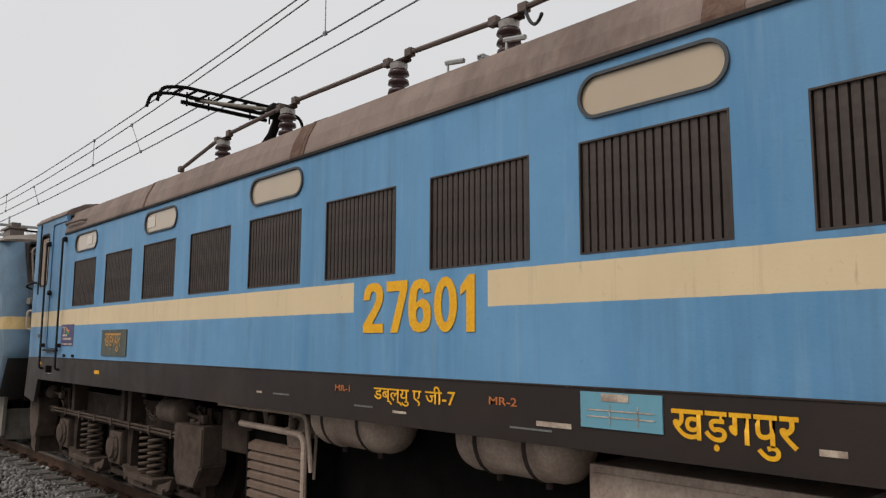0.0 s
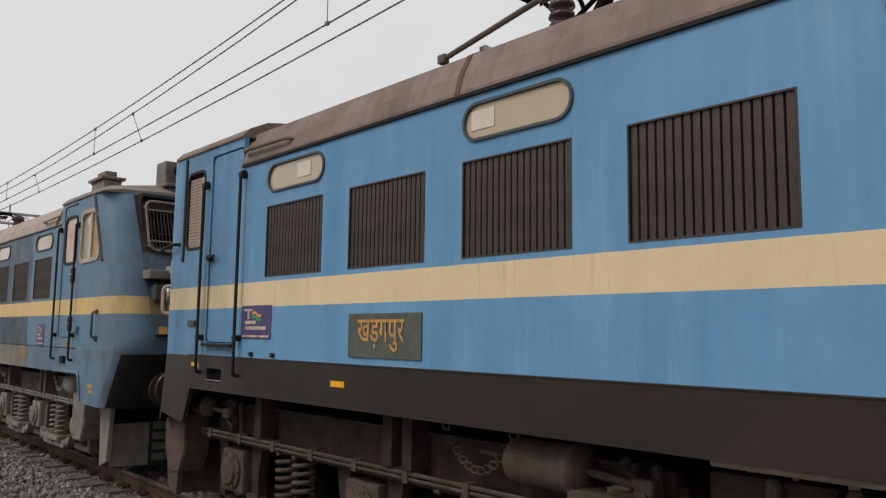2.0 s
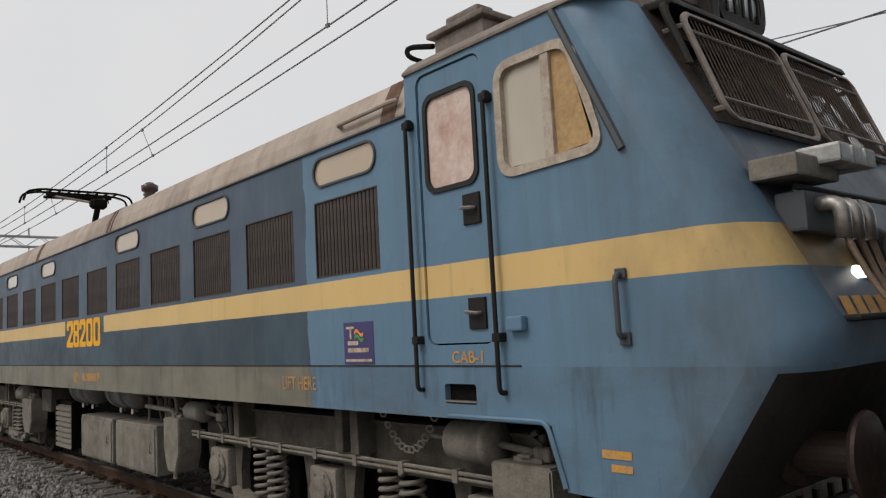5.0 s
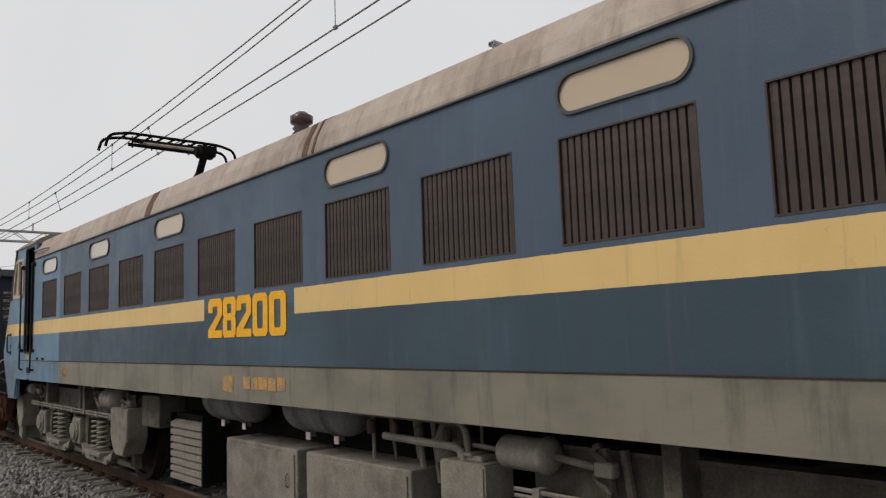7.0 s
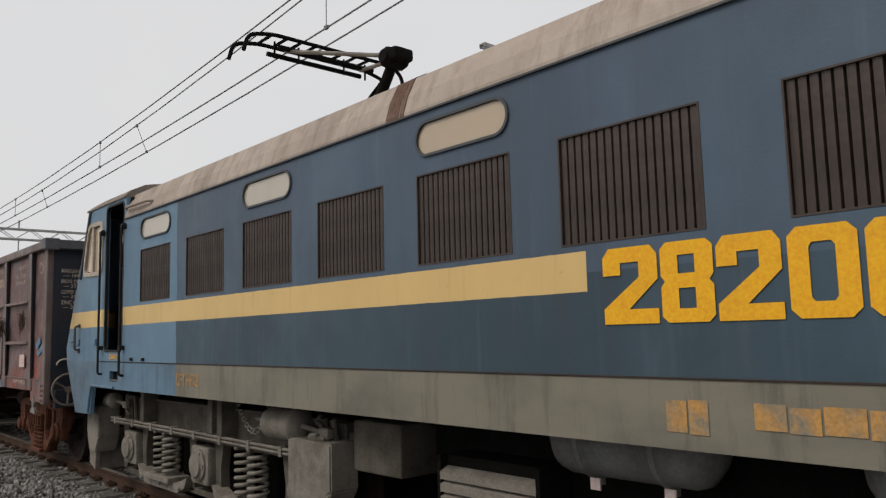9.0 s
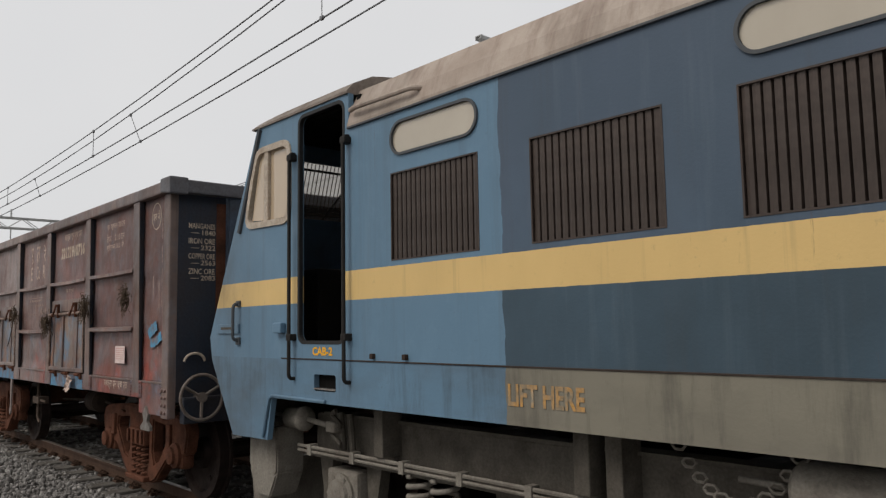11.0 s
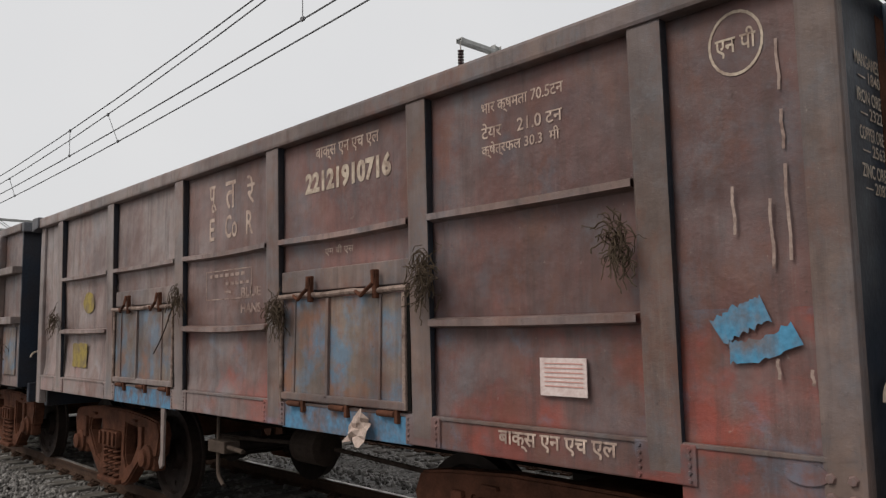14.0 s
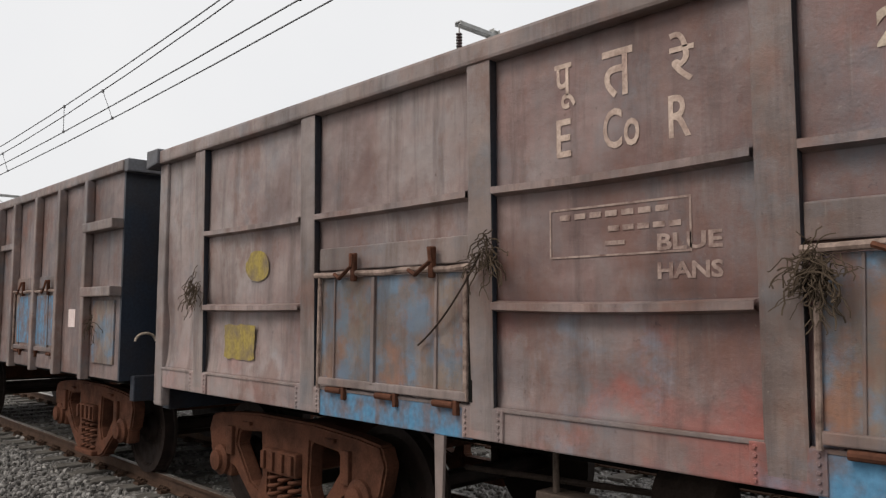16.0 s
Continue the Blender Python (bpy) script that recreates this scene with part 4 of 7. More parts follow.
    rod((-1.27, centre - 2.4, 0.895), (-1.27, centre + 2.4, 0.895), 0.012, 6, b)
    for k in range(9):
        box(-1.29, -1.22, centre - 2.2 + 0.55 * k, centre - 2.15 + 0.55 * k, 0.87, 0.95, 0, b)
    part("brake_pipe", b, pale, frame_part, "thin air pipes along the bogie")
    for ax in (-1.86, 0, 1.86):
        wheelset(frame_part, centre + ax, 0.507, 0.625, 1.077)
    # brake blocks and motors near-black, with the shade under the frame painted in
    for ax in (-0.93, 0.93):
        for s in (-1, 1):
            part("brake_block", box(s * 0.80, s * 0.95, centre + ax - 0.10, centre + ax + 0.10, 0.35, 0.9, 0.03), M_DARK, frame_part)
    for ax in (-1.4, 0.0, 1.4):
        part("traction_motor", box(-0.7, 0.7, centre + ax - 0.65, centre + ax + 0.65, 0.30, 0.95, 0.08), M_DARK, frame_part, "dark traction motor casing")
    # hangers and chain on the beam
    for y in (centre - 0.55, centre - 0.35, centre + 1.35):
        part("bolster_stop", box(-1.30, -1.12, y - 0.05, y + 0.05, 0.95, 1.31, 0.01), low, frame_part)
    chain = bmesh.new()
    for k in range(12):
        t = k / 11
        p = Vector((-1.28, centre - 0.9 - 0.55 * t, 1.26 - 0.9 * t * (1 - t)))
        tube([p + Vector((0, 0.035 * math.cos(a), 0.022 * math.sin(a))) for a in [i * 1.047 for i in range(7)]], 0.008, 5, chain)
    part("safety_chain", chain, pale, frame_part, "hanging safety chain")


def wheelset(parent, y, r, z, size):
    bm = rod((-1.12, 0, 0), (1.12, 0, 0), 0.075, 12)
    for s in (-1, 1):
        spin([(0, r + 0.028), (0.028, r + 0.026), (0.036, r + 0.004), (0.135, r), (0.136, r - 0.07), (0.10, r - 0.09), (0.085, 0.17), (0.15, 0.15), (0.16, 0.09)],
             (s * 0.80, 0, 0), (s * 2, 0, 0), 36, bm)
        for k in range(2):
            a = k * math.pi
            spin([(0, 0.03), (0.02, 0.03)], (s * 0.885, 0.3 * math.cos(a), 0.3 * math.sin(a)), (s * 2, 0.3 * math.cos(a), 0.3 * math.sin(a)), 8, bm)
    w = part("wheelset", bm, M_WHEEL, parent, "worn steel wheels on an axle", False)
    w.location = (0, y, z)
    WHEELS.append((w, y, z, r, size))


def air_tank(parent, y0, y1, mat):
    r, l, zc = 0.212, y1 - y0, 1.275
    bm = spin([(0, 0.05), (0.03, r * 0.6), (0.09, r * 0.93), (0.14, r), (0.25, r), (0.25, r + 0.008), (0.29, r + 0.008), (0.29, r), (l - 0.29, r), (l - 0.29, r + 0.008), (l - 0.25, r + 0.008), (l - 0.25, r), (l - 0.14, r), (l - 0.09, r * 0.93), (l - 0.03, r * 0.6), (l, 0.05)],
              (-1.14, y0, zc), (-1.14, y1, zc), 28)
    t = part("air_tank", bm, mat, parent, "dusty cylindrical air reservoir", True)
    for y in (y0 + 0.27, y1 - 0.27):
        b = bmesh.new()
        spin([(0, r + 0.012), (0.03, r + 0.012)], (-1.14, y - 0.015, zc), (-1.14, y + 0.015, zc), 28, b)
        rod((-1.14, y, 1.07), (-1.14, y, 1.02), 0.02, 8, b)
        part("tank_strap", b, M_STRAP if mat is M_TANK_A else mat, t)
        if mat is M_TANK_B:
            part("drain_tag", box(-1.20, -1.19, y - 0.03, y + 0.03, 1.00, 1.06, 0.0), M_PAPER, t, "small white tag")


def ribbed_box(parent, y0, y1, mat):
    bm = box(-1.20, -0.8, y0, y1, 0.40, 1.07, 0.01)
    box(-1.26, -1.18, y0 - 0.01, y0 + 0.025, 0.38, 1.07, 0.006, bm)
    box(-1.26, -1.18, y1 - 0.025, y1 + 0.01, 0.38, 1.07, 0.006, bm)
    body = part("compressor_box", bm, M_DARK, parent, "ribbed cooler box under the frame")
    first = None
    for i in range(8):
        z = 0.45 + i * 0.076
        if first is None:
            b = plate([(y0 + 0.02, -0.022), (y1 - 0.02, -0.022), (y1 - 0.02, 0.026), (y0 + 0.02, 0.026)], [], -1.262, -1.19)
            for v in b.verts:
                if v.co.x < -1.2:
                    v.co.z -= 0.034
            first = part("slat", b, mat, body)
            first.location = (0, 0, z)
        else:
            share(first, "slat", (0, 0, z), body)


def gear_box(parent, y0, y1, z0, z1, mat, label):
    b = box(-1.30, -0.75, y0, y1, z0, z1, 0.015)
    body = part("equipment_box", b, mat, parent, label)
    d = box(-1.315, -1.298, y0 + 0.03, y1 - 0.03, z0 + 0.03, z1 - 0.04, 0.006)
    door = part("box_door", d, mat, body)
    h = tube(bend([(-1.31, y0 + 0.12, z1 - 0.2), (-1.34, y0 + 0.12, z1 - 0.2), (-1.34, y0 + 0.12, z1 - 0.3), (-1.31, y0 + 0.12, z1 - 0.3)], 0.02), 0.008, 6)
    part("handle", h, M_STEEL, door)


def under_pipes(parent, y0, y1, seed, mat):
    rng = random.Random(seed)
    for k in range(7):
        y = y0 + (y1 - y0) * k / 6
        b = rod((-1.2 + rng.uniform(0, 0.25), y, 1.32), (-1.2 + rng.uniform(0, 0.25), y + rng.uniform(-0.05, 0.05), rng.uniform(0.75, 0.95)), rng.uniform(0.012, 0.025), 8)
        part("hanger_pipe", b, mat, parent)
    b = tube(bend([(-1.28, y1 + 0.1, 1.27), (-1.28, y0 - 0.05, 1.27), (-1.26, y0 - 0.1, 0.85)], 0.08), 0.02, 8)
    part("air_pipe", b, mat, parent, "dusty bent air pipe")
    b = tube(bend([(-1.30, y1 - 0.35, 1.135), (-1.30, y0 - 0.06, 1.12), (-1.30, y0 - 0.06, 0.42)], 0.10), 0.026, 8)
    part("air_pipe", b, mat, parent, "dusty air pipe")
    for k in range(4):
        y = y0 + (y1 - y0) * (k + 0.5) / 4
        b = spin([(0, 0.03), (0.02, 0.032), (0.08, 0.034), (0.1, 0.02)], (-1.26, y, 1.13), (-1.26, y, 1.3), 10)
        part("valve_pot", b, M_UNDER_A2, parent)
    f = spin([(0, 0.05), (0.02, 0.13), (0.12, 0.14), (0.13, 0.16), (0.16, 0.16), (0.17, 0.13), (0.25, 0.10), (0.27, 0.04)], (-1.12, y0 + 0.22, 0.98), (-1.12, y0 + 0.22, 1.3), 20)
    part("air_filter", f, mat, parent, "round air filter pot", True)


def pantograph(parent, y, mat):
    """Folded on the roof: knuckle, arms and a head with curved horns."""
    p = part("pantograph", rod((0, y, 4.46), (0.0, y + 0.62, 3.62), 0.055, 12), M_DARK, parent, "folded black pantograph")
    k = spin([(0, 0.06), (0.05, 0.10), (0.25, 0.10), (0.30, 0.06)], (-0.15, y, 4.47), (0.15, y, 4.47), 14)
    box(-0.12, 0.12, y - 0.16, y + 0.06, 4.42, 4.54, 0.03, k)
    part("knuckle", k, M_DARK, p)
    part("control_rod", rod((0.05, y + 0.08, 4.42), (0.05, y + 1.45, 3.66), 0.02, 8), M_DARK, p)
    b = bmesh.new()
    rod((-0.08, y + 0.05, 4.5), (-0.5, y + 1.22, 4.80), 0.022, 8, b)
    rod((0.08, y + 0.05, 4.5), (0.5, y + 1.22, 4.80), 0.022, 8, b)
    part("upper_arm", b, M_UNDER_B2, p)
    h = bmesh.new()
    yc = y + 1.27
    for dy in (-0.16, 0.16):
        tube(bend([(-1.05, yc + dy, 4.66), (-1.0, yc + dy, 4.84), (-0.72, yc + dy, 4.90), (0.72, yc + dy, 4.90), (1.0, yc + dy, 4.84), (1.05, yc + dy, 4.66)], 0.1, 5), 0.022, 8, h)
    for i in range(9):
        x = -0.72 + 0.18 * i
        rod((x, yc - 0.16, 4.895), (x, yc + 0.16, 4.895), 0.018, 6, h)
    for dy in (-0.12, 0.12):
        rod((-0.62, yc + dy, 4.80), (0.62, yc + dy, 4.80), 0.028, 8, h)
    for x in (-0.6, -0.3, 0.3, 0.6):
        rod((x, yc, 4.72), (x, yc, 4.9), 0.012, 6, h)
    part("pan_head", h, M_DARK, p, "collector head with curved horns")
    base = bmesh.new()
    for dx in (-0.5, 0.5):
        for dy in (-0.2, 1.4):
            spin(insulator_profile(0.28, 0.05, 0.09, 3), (dx, y + dy, 3.56), (dx, y + dy, 3.9), 14, base)
    part("base_insulators", base, M_CERAMIC, p)


def roof_insulator(parent, y, z1, x=-0.70, big=False):
    r = 0.11 if big else 0.09
    i = part("roof_insulator", spin(insulator_profile(z1 - 3.56, r * 0.6, r, 6), (x, y, 3.56), (x, y, 5), 16), M_CERAMIC, parent, "brown ribbed ceramic roof insulator", True)
    part("cap", spin([(0, r * 0.8), (0.05, r * 0.85), (0.07, r * 0.4)], (x, y, z1 - 0.02), (x, y, z1 + 1), 14), M_STEEL, i)
    return i


def busbar(parent, a, b):
    bm = rod(a, b, 0.022, 8)
    for p in (a, b):
        box(p[0] - 0.03, p[0] + 0.03, p[1] - 0.04, p[1] + 0.04, p[2] - 0.035, p[2] + 0.035, 0.010, bm)
    part("busbar", bm, M_COPPER, parent, "oxidised roof busbar")


def hand_rail(parent, y, z0, z1, mat):
    b = tube(bend([(SIDE + 0.01, y, z0), (SIDE - 0.05, y, z0), (SIDE - 0.05, y, z1), (SIDE + 0.01, y, z1)], 0.04), 0.014, 8)
    for z in (z0 + 0.30, z1 - 0.03):
        box(SIDE - 0.06, SIDE + 0.01, y - 0.03, y + 0.03, z - 0.025, z + 0.025, 0.01, b)
    part("hand_rail", b, mat, parent, "dark vertical hand rail")


def sticker(parent, y0, y1, z0, z1):
    s = part("sticker", box(SIDE - 0.004, SIDE + 0.001, y0, y1, z0, z1), M_PURPLE, parent, "purple campaign sticker with white writing")
    h, w, x = z1 - z0, y1 - y0, SIDE - 0.007
    bars("sticker_writing", M_WHITE, s, [(y0 + w * 0.62, y0 + w * 0.90, z0 + h * 0.84, z0 + h * 0.90), (y0 + w * 0.72, y0 + w * 0.78, z0 + h * 0.60, z0 + h * 0.84),
                                         (y0 + w * 0.5, y0 + w * 0.86, z0 + h * 0.45, z0 + h * 0.55), (y0 + w * 0.16, y0 + w * 0.86, z0 + h * 0.28, z0 + h * 0.38),
                                         (y0 + w * 0.06, y0 + w * 0.94, z0 + h * 0.06, z0 + h * 0.12)], x)
    bm = bmesh.new()
    for k, m in enumerate((0, 1)):
        pts = [(y0 + w * (0.62 - 0.30 * t), z0 + h * (0.74 - 0.12 * k + 0.06 * math.sin(t * 6))) for t in [i / 6 for i in range(7)]]
        for (a, za), (b2, zb) in zip(pts, pts[1:]):
            f = bm.faces.new([bm.verts.new(c) for c in ((x, a, za - h * 0.04), (x, b2, zb - h * 0.04), (x, b2, zb + h * 0.04), (x, a, za + h * 0.04))])
            f.material_index = m
    part("flag_swoosh", bm, (M_SAFFRON, M_GREEN), s, "saffron and green swoosh")


def locomotive(flat, origin, label, paint, roof_paint, cab_paint, mats, tank_mat, grilles, width):
    loco = stand("locomotive", label, "locomotive", "locomotives")
    out = side_outline(flat)
    holes = [[(y - width, 2.238), (y, 2.238), (y, 2.797), (y - width, 2.797)] for y in grilles]
    ovals = [0, 2, 4, 7, 9, 11]
    holes += [rounded(grilles[k] - 0.79, grilles[k] - 0.015, 2.908, 3.115, 0.1, 6) for k in ovals]
    doors = [rounded(door_centre(s, flat) - 0.29, door_centre(s, flat) + 0.29, 1.725, 3.40, 0.07) for s in (1, -1)]
    steps = [rounded(step_y(s, flat) - 0.135, step_y(s, flat) + 0.135, 1.385, 1.500, 0.015, 2) for s in (1, -1)]
    if flat:
        doors = [rounded(s * 7.31 - 0.28, s * 7.31 + 0.28, 1.715, 3.36, 0.02) for s in (1, -1)]
        cabs = [rounded(s * 7.90 - 0.17, s * 7.90 + 0.17, 2.56, 3.26, 0.07) for s in (1, -1)]
    else:
        cabs = [cab_window(s) for s in (1, -1)]
    cut = doors + steps + cabs
    near = part("body_side", plate(out, holes + cut, SIDE, SIDE + 0.045), paint, loco, "painted body side with a cream band")
    part("body_side", plate(out, [] if flat else [cab_window(1)], 1.455, 1.5), paint, loco, "painted body side with a cream band")
    # inner floor and bulkheads, near-black: the shade inside is in their colour
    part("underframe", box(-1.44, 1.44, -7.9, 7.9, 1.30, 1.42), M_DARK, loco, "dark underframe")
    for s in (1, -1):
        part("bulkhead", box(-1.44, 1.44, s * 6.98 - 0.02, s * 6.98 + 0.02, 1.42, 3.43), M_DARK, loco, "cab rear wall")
        # the recess's shade is put into a near-black backing box
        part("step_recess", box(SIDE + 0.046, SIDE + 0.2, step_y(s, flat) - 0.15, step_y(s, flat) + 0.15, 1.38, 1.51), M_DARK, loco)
        b = plate([(step_y(s, flat) - 0.135, 1.395), (step_y(s, flat) + 0.135, 1.395), (step_y(s, flat) + 0.135, 1.405), (step_y(s, flat) - 0.135, 1.405)], [], SIDE - 0.004, SIDE + 0.03)
        part("step_tread", b, M_STEEL, loco)
    first = [None]
    for y in grilles:
        grille(loco, y, width, first)
    for k in ovals:
        w = oval_window(loco, grilles[k], M_PANE if flat or k > 2 else M_PANE_PALE)
        if flat and k in (0, 2):
            y = grilles[k] - (0.52 if k == 0 else 0.16)
            part("paper_patch", box(SIDE - 0.001, SIDE + 0.004, y - 0.09, y + 0.09, 2.945 + 0.02, 3.075, 0.0), M_PATCH_WHITE, w, "pale paper stuck on the pane")
    roof_shell(-7.02, 7.02, True, roof_paint, loco, "roof", "grimy sheet-steel roof")
    for s in (1, -1):
        roof_shell(s * 7.02, s * (8.36 if flat or s > 0 else 8.56), False, roof_paint if flat else M_ROOF_CAB, loco, "cab_roof", "grimy cab roof", 0.0 if flat else 0.7 if s < 0 else 0.25)
        # body seams and roof ribs
    for y, wd in (((1.36, 0.03), (1.47, 0.15), (4.42, 0.04), (-1.95, 0.2)) if flat else ((2.07, 0.04), (2.17, 0.13), (-1.30, 0.03), (-1.18, 0.08), (-6.85, 0.16))):
        roof_strip(y, wd, loco, M_RUSTROOF, 0.006 if wd < 0.06 else 0.0035)
    # on the flat-cab engine, black and deeper to draw the roof's shadow line
    part("gutter", box(SIDE - 0.018, SIDE, -7.02, 7.02, 3.170 if flat else 3.18, 3.195, 0.004), M_BLACK if flat else M_FRAME, loco, "thin dark rain gutter, also the shadow line below the roof")
    # ledge kept thin and dark so its colour gives the shadow line
    part("waist_ledge", box(SIDE - 0.006, SIDE, -7.9, 7.9, 1.600, 1.609, 0.002), M_STRAP, loco, "narrow ledge above the sole bar, darkened as its shadow line")
    if flat:
        for s in (1, -1):
            bm = bmesh.new()
            secs = []
            for z in (0.98, 1.6, 3.44):
                ys = 8.36 + (0.1 if z < 1 else 0)
                arc = [(-1.5 + 0.3 * (1 - math.cos(a)), ys + 0.16 * math.sin(a)) for a in [i * math.pi / 12 for i in range(7)]]
                secs.append([bm.verts.new((x, s * y, z)) for x, y in arc + [(-x, y) for x, y in arc[::-1]]])
            for a, b in zip(secs, secs[1:]):
                for i in range(13):
                    bm.faces.new((a[i], a[i + 1], b[i + 1], b[i])).smooth = i != 6
            bm.faces.new(secs[-1])
            part("cab_end", bm, paint, loco, "flat blue cab end with round corners")
    else:
        for s in (1, -1):
            nose(s, loco, paint)
    return loco, near


def loco_extras(loco, flat, mats, tank_mat, cab_paint, roof_paint):
    low, pale = mats
    loco_bogie(loco, 5.62, 1, mats)
    loco_bogie(loco, -5.45, -1, mats)
    if flat:
        air_tank(loco, 0.56, 1.52, tank_mat)
        air_tank(loco, -0.94, -0.03, tank_mat)
        ribbed_box(loco, 1.62, 2.50, M_LOUVRE)
        under_pipes(loco, 1.62, 2.9, 4, M_TANK_A)
        gear_box(loco, -2.3, -1.05, 0.6, 1.22, tank_mat, "plain rust-stained equipment box")
    else:
        air_tank(loco, 0.20, 1.18, tank_mat)
        air_tank(loco, -1.36, -0.40, tank_mat)
        ribbed_box(loco, 1.25, 2.08, pale)
        gear_box(loco, -0.66, 0.62, 0.38, 0.93, pale, "grey battery box with two doors")
        gear_box(loco, -2.13, -0.80, 0.38, 0.93, pale, "grey battery box with two doors")
        under_pipes(loco, -2.6, -1.5, 9, pale)
    part("trafo_box", box(-1.22, 1.1, 2.5, 3.05, 0.86, 1.22, 0.02), low, loco, "small junction box")
    # tank colour carries the shade between the bogies
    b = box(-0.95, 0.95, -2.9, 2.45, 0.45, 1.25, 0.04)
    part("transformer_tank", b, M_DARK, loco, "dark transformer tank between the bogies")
    for s in (1, -1):
        b = box(-0.16, 0.16, s * 8.4, s * 9.3, 0.92, 1.16, 0.03)
        box(-0.22, 0.22, s * 9.3, s * 9.62, 0.86, 1.20, 0.06, b)
        part("coupler", b, M_UNDER_A2, loco, "rusty knuckle coupler")
        for x in (-0.98, 0.98):
            bz, y0 = 1.19, s * 9.36
            b = spin([(0, 0.135), (0.30, 0.135), (0.31, 0.15), (0.36, 0.15), (0.36, 0.10), (0.62, 0.095)], (x, s * 8.75, bz), (x, s * 12, bz), 20)
            buf = part("buffer", b, M_BUFFER, loco, "greasy dark steel buffer")
            part("buffer_disc", spin([(0, 0.10), (0.012, 0.185), (0.03, 0.195), (0.045, 0.19), (0.06, 0.10), (0.064, 0.02)], (x, y0, bz), (x, y0 + s, bz), 32), M_BUFFER, buf)
        b = plate([(-1.0, 0.26), (1.0, 0.26), (1.25, 0.34), (1.28, 0.75), (-1.28, 0.75), (-1.25, 0.28)], [], 0, 0.03)
        for v in b.verts:
            x, y, z = v.co
            v.co = (y, s * (8.50 + x), z)
        part("rail_guard", b, pale, loco, "plough plate over the rails")
        b = bmesh.new()
        for k in range(4):
            box(-0.8, 0.8, s * 8.58, s * 8.62, 0.28 + 0.12 * k, 0.31 + 0.12 * k, 0, b)
        for k in range(8):
            box(-0.8 + 0.22 * k, -0.77 + 0.22 * k, s * 8.57, s * 8.60, 0.26, 0.75, 0, b)
        part("cattle_guard", b, M_BLACK, loco, "slatted cattle guard")
        b = plate([(s * 8.35, 0.98), (s * 8.70, 0.98), (s * 8.62, 0.35), (s * 8.42, 0.28)], [], -1.32, -1.27)
        part("guard_iron", b, pale, loco)
    # roof gear
    pantograph(loco, 4.24 if flat else 3.98, M_DARK)
    if flat:
        stands = ((4.27, 3.98), (2.92, 4.03), (1.21, 4.02), (0.0, 3.99), (-1.5, 4.02))
        for y, z in stands:
            roof_insulator(loco, y, z)
            hook = box(-0.74, -0.66, y - 0.12, y + 0.12, z + 0.03, z + 0.06, 0.01)
            part("bar_clamp", hook, M_UNDER_A, loco, "dark busbar clamp")
        for (y0, z0), (y1, z1) in zip(stands, stands[1:]):
            busbar(loco, (-0.70, y0 - 0.14, z0 + 0.09), (-0.70, y1 + 0.14, z1 + 0.08))
        busbar(loco, (-0.66, 5.45, 3.90), (-0.70, 4.41, 4.05))
        b = tube(bend(hanging((-0.70, -0.14, 4.10), (-0.95, -0.50, 3.85), 0.10)), 0.012, 6)
        part("cable", b, M_RUBBER, loco)
        for y in (0.36, -0.2):
            b = rod((-0.95, y, 3.54), (-0.95, y, 3.78), 0.010, 6)
            rod((-0.95, y + 0.02, 3.77), (-0.95, y - 0.16, 3.74), 0.018, 6, b)
            part("roof_eye", b, M_GALV, loco, "small lifting eye on the roof edge")
    else:
        b = spin([(0, 0.08), (0.02, 0.11), (0.05, 0.08), (0.08, 0.11), (0.11, 0.08), (0.14, 0.13), (0.22, 0.135), (0.25, 0.08), (0.27, 0.06)], (-0.05, 1.24, 4.10), (-0.05, 1.24, 5), 18)
        rod((-0.05, 1.24, 3.6), (-0.05, 1.24, 4.12), 0.07, 12, b)
        part("roof_breaker", b, M_CERAMIC, loco, "dark ribbed ceramic breaker on the roof", True)
        b = spin([(0, 0.05), (0.04, 0.09), (0.1, 0.09), (0.14, 0.05)], (-0.05, 0.78, 3.95), (-0.05, 0.78, 5), 12)
        rod((-0.05, 0.78, 3.6), (-0.05, 0.78, 3.98), 0.04, 10, b)
        part("roof_cap", b, M_DARK, loco)
    # cab sides
    for s in (1, -1):
        c = abs(door_centre(s, flat))
        w = 0.28 if flat else 0.29
        hand_rail(loco, s * c - w - 0.06, 1.46, 3.13, M_BLACK)
        hand_rail(loco, s * c + w + 0.06, 1.46, 3.13, M_BLACK)
        b = tube(bend([(SIDE - 0.02, s * 7.02 - 0.05 * s, 3.30), (SIDE - 0.04, s * 6.9, 3.30), (SIDE - 0.04, s * 6.3, 3.29), (SIDE + 0.05, s * 6.25, 3.29)], 0.03), 0.018, 8)
        part("roof_grab", b, roof_paint, loco, "short grab rail on the roof edge")
        open_door = not flat and s == 1
